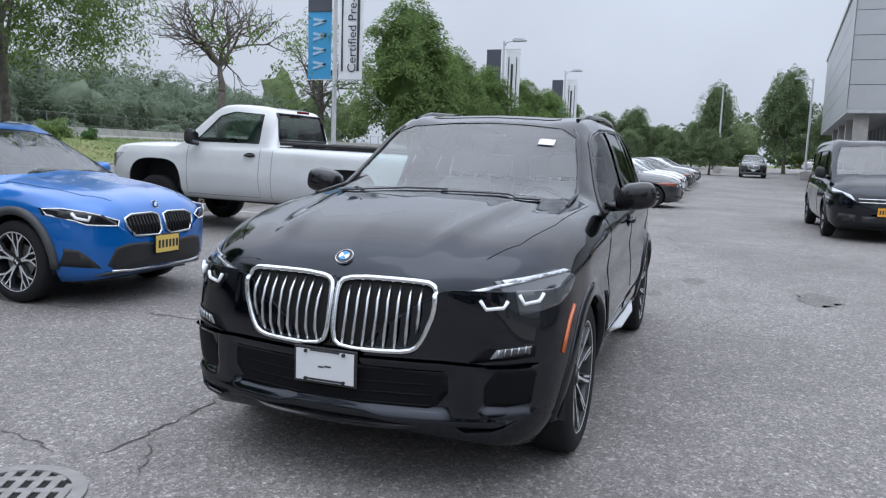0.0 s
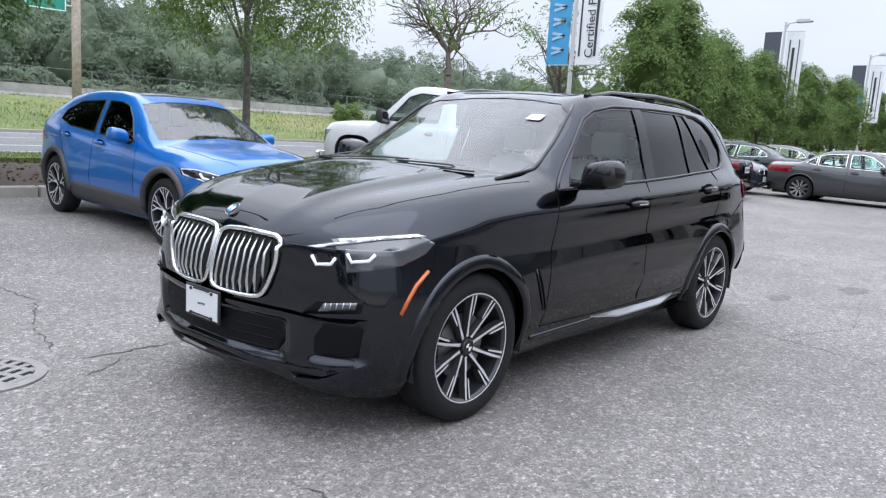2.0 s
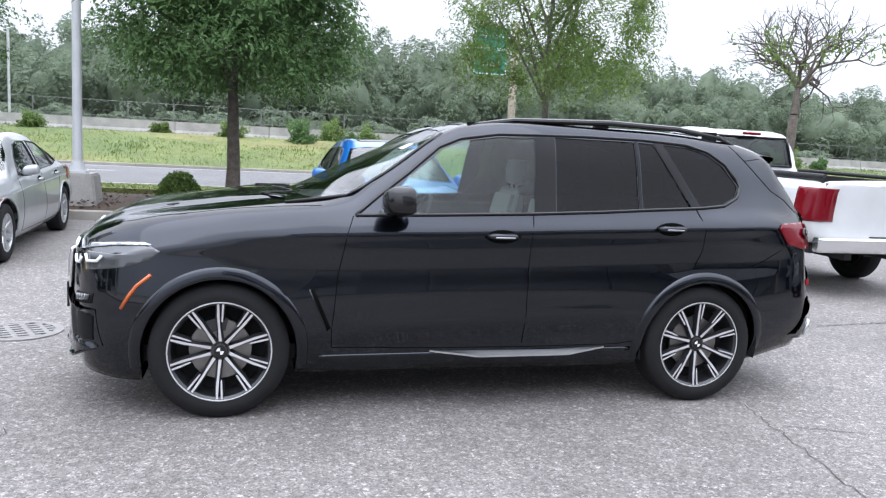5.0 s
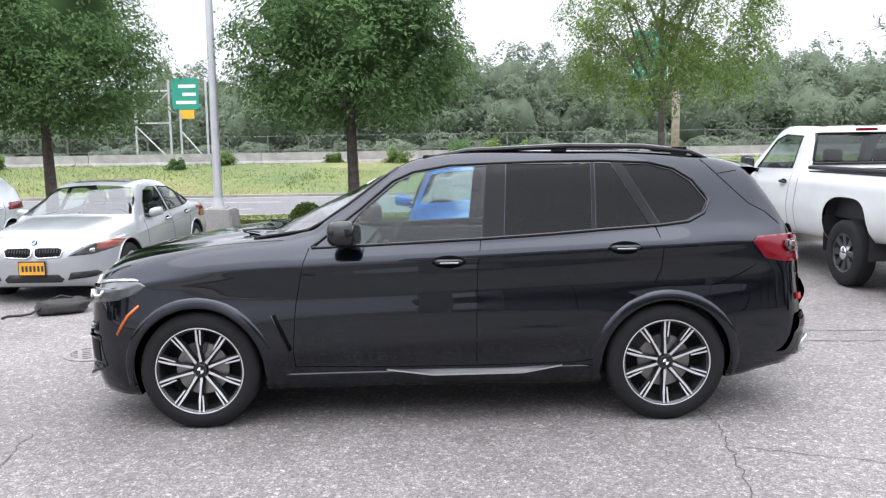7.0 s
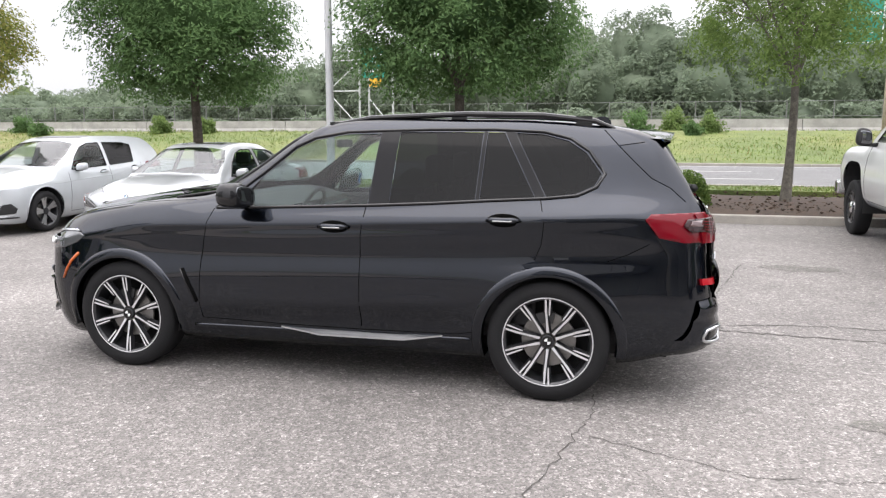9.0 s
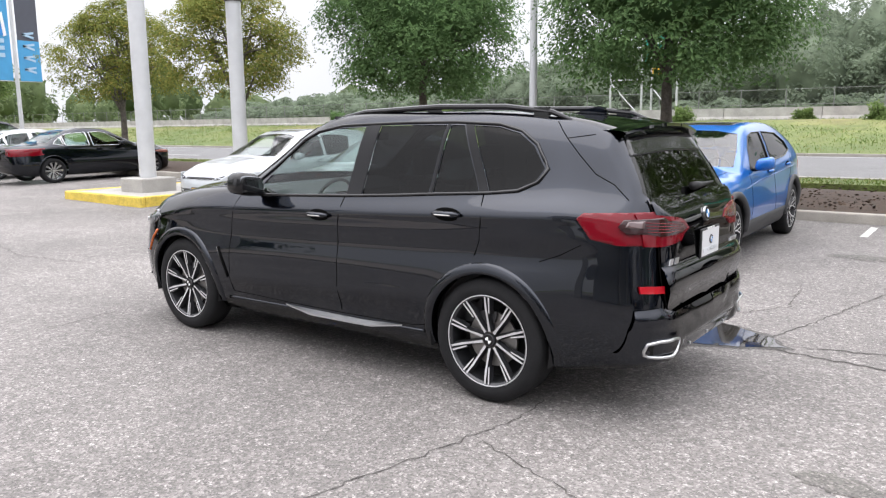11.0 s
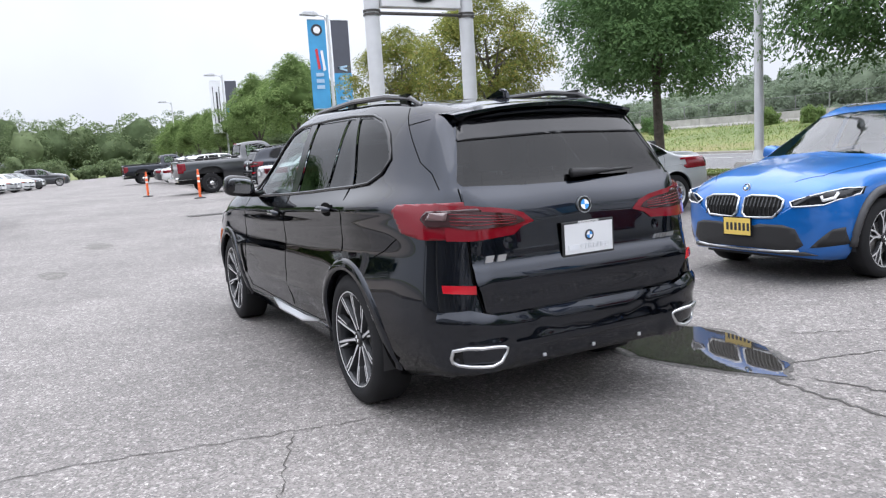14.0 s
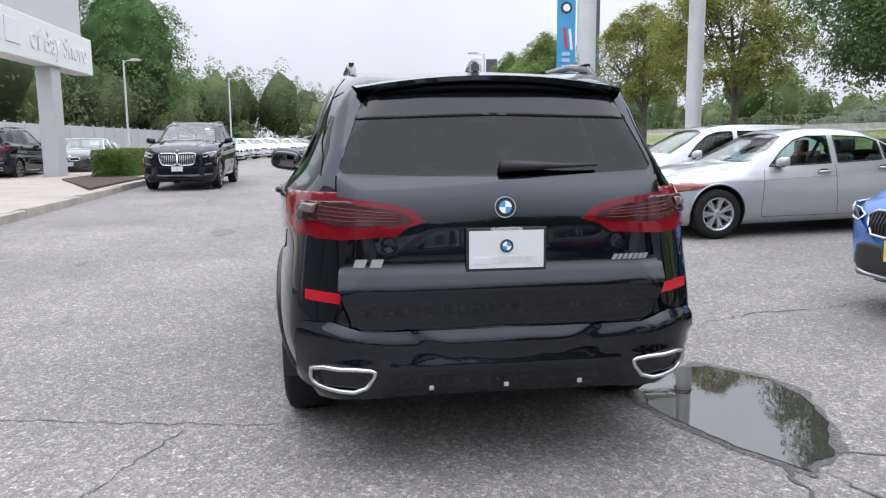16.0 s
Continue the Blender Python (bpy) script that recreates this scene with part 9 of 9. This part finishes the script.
PICKUP = {
    "x0": -2.95, "x1": 2.66, "W": 1.0, "R": 0.395, "rim": 0.225, "arch": 0.5, "arch_z": 0.56, "arch_power": 0.62, "axles": (1.695, -1.695), "wheel": "steel", "n": 110, "cowl": 1.35, "deck": -0.44, "wr": 0.69, "square": 0.3,
    "zt": [(-2.95, 1.3), (-2.93, 1.345), (-2.85, 1.355), (-0.46, 1.365), (-0.42, 1.42), (-0.36, 1.8), (-0.28, 1.9), (0.0, 1.94), (0.4, 1.95), (0.6, 1.93), (0.75, 1.87), (1.0, 1.66), (1.3, 1.4), (1.42, 1.345), (1.8, 1.335), (2.3, 1.31), (2.5, 1.285), (2.6, 1.25), (2.64, 1.19), (2.652, 1.06), (2.66, 0.8)],
    "belt": [(-2.95, 1.28), (-2.9, 1.31), (-0.5, 1.32), (0, 1.31), (1.0, 1.29), (1.4, 1.27), (2.3, 1.245), (2.5, 1.22), (2.61, 1.17), (2.645, 1.05), (2.66, 0.75)],
    "zb": [(-2.95, 0.62), (-2.6, 0.6), (-1.0, 0.5), (1.2, 0.48), (2.4, 0.5), (2.6, 0.52), (2.66, 0.56)],
    "windows": [("door_window", [(0.98, 1.36), (-0.16, 1.37), (-0.16, 1.8), (0.35, 1.83), (0.6, 1.76)], M_GLASS)],
    "frame": M_TRIM,
    "shield": [(-0.8, 1.42), (0, 1.43), (0.8, 1.42), (0.72, 1.65), (0.65, 1.83), (0, 1.86), (-0.65, 1.83), (-0.72, 1.65)],
    "back": [(-0.74, 1.43), (-0.66, 1.83), (0.66, 1.83), (0.74, 1.43)], "mid_strips": [("rear_window_frame", M_TRIM, "x", -1, [(-0.74, 1.43), (-0.66, 1.83), (0.66, 1.83), (0.74, 1.43), (-0.74, 1.43)], 0.02, 0.002)],
    "bed": [(-0.5, -0.8), (-0.5, 0.8), (-2.87, 0.8), (-2.87, -0.8)],
    "mirror": (0.92, 0.98, 1.42), "mirror_size": (0.2, 0.24, 0.1), "mirror_mat": M_PLASTIC, "handles": [(-0.05, 1.18)], "handle_mat": M_PLASTIC, "back_glass": M_BACK, "lip": None,
    "patches": [
        ("headlight", M_LAMP_CLEAR, "x", 1, [(0.66, 0.9), (0.66, 1.1), (0.97, 1.12), (0.97, 0.88)], 0.004, 0.008, "upright headlight"),
        ("headlight_side", M_LAMP_CLEAR, "y", 1, [(2.5, 0.9), (2.5, 1.12), (2.65, 1.1), (2.65, 0.88)], 0.004, 0.008, ""),
        ("tail_light", M_LAMP_RED, "x", -1, [(0.8, 0.86), (0.8, 1.24), (0.99, 1.24), (0.99, 0.86)], 0.012, 0.014, "upright red tail light"),
        ("tail_light_side", M_LAMP_RED, "y", 1, [(-2.78, 0.88), (-2.74, 1.24), (-2.95, 1.24), (-2.95, 0.86)], 0.010, 0.012, ""),
    ],
    "strips": seams([(1.1, 1.29), (1.08, 0.9), (1.08, 0.56)], [(-0.22, 1.3), (-0.22, 0.9), (-0.24, 0.56)], [(-0.44, 1.33), (-0.44, 0.9), (-0.44, 0.54)], [(1.08, 0.55), (0.4, 0.55), (-0.24, 0.56)]),
    "middle": [("grille", M_PLASTIC, "x", 1, [(-0.62, 0.85), (0.62, 0.85), (0.62, 1.12), (-0.62, 1.12)], 0.003, 0.004, "dark grille")],
    "plates": [(0.62, -1, M_PLATE_ORA)], "cabin": (-0.3, 0.85, (0.15,)), "handle_trim": None,
}

VAN = dict(SEDAN, **{
    "x0": -2.5, "x1": 2.62, "W": 0.964, "R": 0.335, "rim": 0.22, "arch": 0.385, "axles": (1.6, -1.6), "wheel": "five", "cowl": 1.85, "deck": -2.48, "wr": 0.74, "square": 0.8,
    "zt": [(-2.5, 1.0), (-2.48, 1.5), (-2.42, 1.83), (-2.2, 1.88), (-1.0, 1.9), (0.6, 1.89), (0.9, 1.84), (1.2, 1.66), (1.6, 1.36), (1.85, 1.18), (2.0, 1.13), (2.35, 1.02), (2.5, 0.92), (2.58, 0.78), (2.62, 0.6)],
    "belt": [(-2.5, 0.98), (-2.3, 1.16), (0, 1.14), (1.4, 1.08), (1.85, 1.05), (2.2, 0.98), (2.4, 0.88), (2.55, 0.74), (2.62, 0.55)],
    "zb": [(-2.5, 0.4), (-2.2, 0.28), (2.0, 0.22), (2.5, 0.26), (2.6, 0.34), (2.62, 0.4)],
    "windows": [("front_door_window", [(1.45, 1.14), (0.6, 1.18), (0.6, 1.66), (0.9, 1.64), (1.15, 1.5)], M_TINT), ("side_window", [(0.45, 1.19), (-0.8, 1.2), (-0.8, 1.66), (0.45, 1.67)], M_TINT), ("rear_side_window", [(-0.95, 1.2), (-2.2, 1.2), (-2.15, 1.64), (-0.95, 1.66)], M_TINT)],
    "shield": [(-0.78, 1.2), (0, 1.23), (0.78, 1.2), (0.75, 1.45), (0.68, 1.72), (0, 1.79), (-0.68, 1.72), (-0.75, 1.45)],
    "back": [(-0.68, 1.22), (-0.66, 1.7), (0.66, 1.7), (0.68, 1.22)], "back_glass": M_TINT, "mirror": (1.35, 0.93, 1.22), "mirror_mat": M_PLASTIC, "mirror_size": (0.2, 0.22, 0.11), "handles": [(0.75, 1.02), (0.25, 1.02)],
    "patches": [("headlight", M_LAMP_CLEAR, "x", 1, [(0.52, 0.74), (0.6, 0.84), (0.88, 0.95), (0.9, 0.8), (0.75, 0.7)], 0.004, 0.008, "clear headlight"), ("bumper_intake", M_PLASTIC, "x", 1, [(0.5, 0.36), (0.8, 0.38), (0.78, 0.5), (0.5, 0.48)], 0.004, 0.006, ""), ("tail_light", M_LAMP_RED, "x", -1, [(0.8, 0.75), (0.8, 1.25), (0.95, 1.25), (0.95, 0.75)], 0.006, 0.008, "")],
    "strips": seams([(1.5, 1.05), (1.45, 0.5)], [(0.52, 1.14), (0.52, 0.36)], [(-0.87, 1.16), (-0.87, 0.36)], None), "kidneys": (),
    "middle": [("grille", M_PLASTIC, "x", 1, [(-0.44, 0.66), (0.44, 0.66), (0.5, 0.82), (-0.5, 0.82)], 0.004, 0.006, "dark barred grille"), ("lower_grille", M_PLASTIC, "x", 1, [(-0.4, 0.34), (0.4, 0.34), (0.4, 0.46), (-0.4, 0.46)], 0.004, 0.006, "")],
    "mid_strips": [("grille_bar", M_CHROME, "x", 1, [(-0.46, 0.71), (0, 0.71), (0.46, 0.71)], 0.008, 0.008), ("grille_bar", M_CHROME, "x", 1, [(-0.48, 0.77), (0, 0.77), (0.48, 0.77)], 0.008, 0.008)],
    "emblem": None, "plates": [(0.55, 1, M_PLATE_ORA)], "cabin": (-2.2, 0.7, (0.6, -0.4, -1.4)),
})


MINOR = {"shut_line", "character_bar", "lamp_rib", "screw", "faded_writing", "seat", "steering_wheel", "cabin_floor", "door_lining", "rear_view_mirror", "windscreen_wiper", "backing", "hub", "brake_disc", "grip", "grip_trim", "parking_sensor", "model_badge_bar", "emblem_field", "emblem_ring", "plate_emblem", "plate_word", "frame_word", "maker_bar", "light_guide", "window_sticker", "vent_blade", "intake_lip", "mirror_arm", "underbody", "bonnet_shut_line", "tailgate_shut_line", "crease", "pillar_cover", "wheel_arch_liner"}


def far_copy(ob, m):
    """A copy of a car for the distance, without the pieces that are too small to be seen there."""
    c = copy_thing(ob, m)
    for o in c.children_recursive:
        if o.name.split(".")[0] in MINOR:
            bpy.data.objects.remove(o)
    return c


def repaint(root, old, fresh, label, group=""):
    """Gives one copy of a car another colour."""
    for o in root.children_recursive:
        if o.type == "MESH":
            for slot in o.material_slots:
                if slot.material == old:
                    slot.link = "OBJECT"
                    slot.material = fresh
    return tagged(root, label, "car", group)


BLUE = car("compact_crossover", stand(-0.55, -5.55, 90), P_BLUE, "bright blue compact crossover with grey arch trim and yellow plate", CROSSOVER)
TRUCK = car("pickup_truck", stand(-6.2, -5.66, -90), P_WHITE, "white single-cab pickup truck parked nose to the kerb", PICKUP)
TRUCK.scale = (1.06, 1.03, 1.06)
BLUE.scale = (1.01, 1.0, 1.04)
bm = bmesh.new()
for a, b, c, d, e, f in ((-2.87, -0.5, -0.8, 0.8, 0.78, 0.82), (-2.87, -0.5, -0.83, -0.8, 0.8, 1.34), (-2.87, -0.5, 0.8, 0.83, 0.8, 1.34), (-0.5, -0.47, -0.8, 0.8, 0.8, 1.34), (-2.9, -2.87, -0.8, 0.8, 0.8, 1.3)):
    box(bm, a, b, c, d, e, f)
part("bed_liner", bm, M_PLASTIC, TRUCK, "black bed liner")
bm = bmesh.new()
box(bm, -3.08, -2.94, -0.95, 0.95, 0.52, 0.7, 0.03)
part("rear_bumper", bm, M_CHROME, TRUCK, "chrome rear step bumper")
bm = bmesh.new()
box(bm, 2.6, 2.76, -0.98, 0.98, 0.5, 0.72, 0.04)
part("front_bumper", bm, M_CHROME, TRUCK, "chrome front bumper")
bm = bmesh.new()
box(bm, -0.43, -0.36, -0.14, 0.14, 1.86, 1.9, 0.01)
part("high_brake_light", bm, M_LAMP_RED, TRUCK, "red brake light above the rear window")
for s_ in (1, -1):
    bm = bmesh.new()
    cyl(bm, (-2.88, s_ * 0.82, 1.375), (-0.5, s_ * 0.82, 1.385), 0.028, n=8)
    part("bed_rail", bm, M_PLASTIC, TRUCK, "black bed rail cap")
bm = bmesh.new()
cyl(bm, (-1.695, -0.85, 0.4), (-1.695, 0.85, 0.4), 0.06, n=8)
box(bm, -2.9, 2.3, -0.42, -0.32, 0.42, 0.56)
box(bm, -2.9, 2.3, 0.32, 0.42, 0.42, 0.56)
part("chassis", bm, M_PLASTIC, TRUCK)
car("saloon_car", stand(4.85, -5.68, 90), P_SILVER, "silver four-door saloon with orange plate parked in a bay", SEDAN)
car("hatchback", stand(8.05, -6.05, 90), P_PALE, "pale silver-white five-door hatchback with dark wheels", HATCH)
VAN_OB = car("minivan", stand(-13.9, 4.5, 0), P_BLACK, "black passenger van with chrome-barred grille", VAN)
VAN_OB.scale = (1.02, 1.03, 1.06)

far = "cars parked along the lot"
DARK_SEDAN = dict(SEDAN, wheel="multi", n=58, frame=M_CHROME, rim=0.235, plates=[(0.44, 1, M_PLATE_WHITE), (0.75, -1, M_PLATE_WHITE)], patches=[(p[0], M_LAMP_DARK) + p[2:] if p[0] == "indicator" else p for p in SEDAN["patches"]])
BLACK_SEDAN = car("saloon_car", stand(-15.6, -6.5, -90), P_BLACK, "black saloon with chrome window line parked nose to the kerb", DARK_SEDAN, far)
BLACK_SEDAN.scale = (1.07, 1.02, 1.03)
GREY = copy_thing(BLACK_SEDAN, stand(-19.1, -1.9, 90))
repaint(GREY, P_BLACK, P_CARBON, "dark grey fastback saloon with bright multi-spoke wheels", far)
for i, (x, y, turn, colour, text) in enumerate(((-18.3, -6.7, 90, P_NAVY, "dark blue saloon parked facing the lot"), (-22.9, -2.1, 90, P_WHITE, "white saloon in the parked row"), (-26.1, -2.1, 90, P_WHITE, "white saloon in the parked row"), (-29.3, -2.2, 90, P_WHITE, "white saloon in the parked row"), (-32.6, -2.1, 90, P_CARBON, "dark grey saloon in the parked row"), (-35.8, -2.1, 90, P_CARBON, "dark grey saloon in the parked row"), (-39, -2.0, 90, P_SILVER, "silver saloon in the parked row"), (-42.5, -2.0, 90, P_BLACK, "black saloon in the parked row"), (-22.5, -6.9, -90, P_BLACK, "black saloon nose to the kerb"), (-26.3, -6.8, -90, P_CARBON, "grey saloon nose to the kerb"),
        (18.0, -7.2, -90, P_BLACK, "black coupe with red tail lights nose to the kerb"), (21.0, -7.0, -90, P_SILVER, "silver saloon with red tail lights nose to the kerb"), (33.6, -7.4, -90, P_WHITE, "white saloon nose to the kerb"), (37, -7.4, -90, P_WHITE, "white saloon nose to the kerb"), (47.5, -7.4, -90, P_WHITE, "white saloon nose to the kerb"), (51, -7.4, -90, P_CARBON, "grey saloon nose to the kerb"),
        (27.0, 10.6, 180, P_CARBON, "dark grey saloon on the display pavement"), (30.5, 13.0, 180, P_NAVY, "dark blue saloon by the fence"), (34.5, 12.6, 180, P_CARBON, "dark saloon by the fence"),
        (43, 8.5, -120, P_WHITE, "white saloon in the far row"), (47, 8.6, -120, P_SILVER, "silver saloon in the far row"), (50.2, 8.2, -120, P_WHITE, "white saloon in the far row"), (53.5, 7.4, -120, P_WHITE, "white saloon in the far row"), (57, 6.6, -120, P_WHITE, "white saloon in the far row"), (60.5, 5.7, -120, P_SILVER, "silver saloon in the far row"), (64, 4.8, -120, P_WHITE, "white saloon in the far row"), (67.5, 4.0, -120, P_CARBON, "dark saloon in the far row"), (-95, 12, 150, P_WHITE, "white saloon at the far end"))):
    c = far_copy(BLACK_SEDAN, stand(x, y, turn))
    repaint(c, P_BLACK, colour, text, far) if colour is not P_BLACK else tagged(c, text, "car", far)

X7 = copy_thing(HERO, stand(17.35, 4.75, 180))
X7.scale = (1.04, 1.0, 1.03)
tagged(X7, "black full-size sport utility vehicle facing along the lane", "car", far)
for x, y, turn, colour, text in ((22.6, 11.9, 0, P_BLACK, "black sport utility vehicle on the display pavement"), (24.2, -7.3, -90, P_BLACK, "black sport utility vehicle nose to the kerb"), (40.5, -7.5, -90, P_WHITE, "white sport utility vehicle nose to the kerb"), (44, -7.5, -90, P_WHITE, "white sport utility vehicle nose to the kerb"), (76.2, 2.0, -92, P_CARBON, "dark sport utility vehicle at the far end"), (-60, 3.7, 0, P_CARBON, "dark sport utility vehicle in the lane")):
    c = far_copy(HERO, stand(x, y, turn))
    repaint(c, P_BLACK, colour, text, far) if colour is not P_BLACK else tagged(c, text, "car", far)
c = far_copy(TRUCK, stand(28.6, -5.9, -90))
repaint(c, P_WHITE, P_CARBON, "dark grey pickup truck nose to the kerb", far)
c = far_copy(TRUCK, stand(56, -6.4, -90))
repaint(c, P_WHITE, P_BLACK, "black pickup truck nose to the kerb", far)
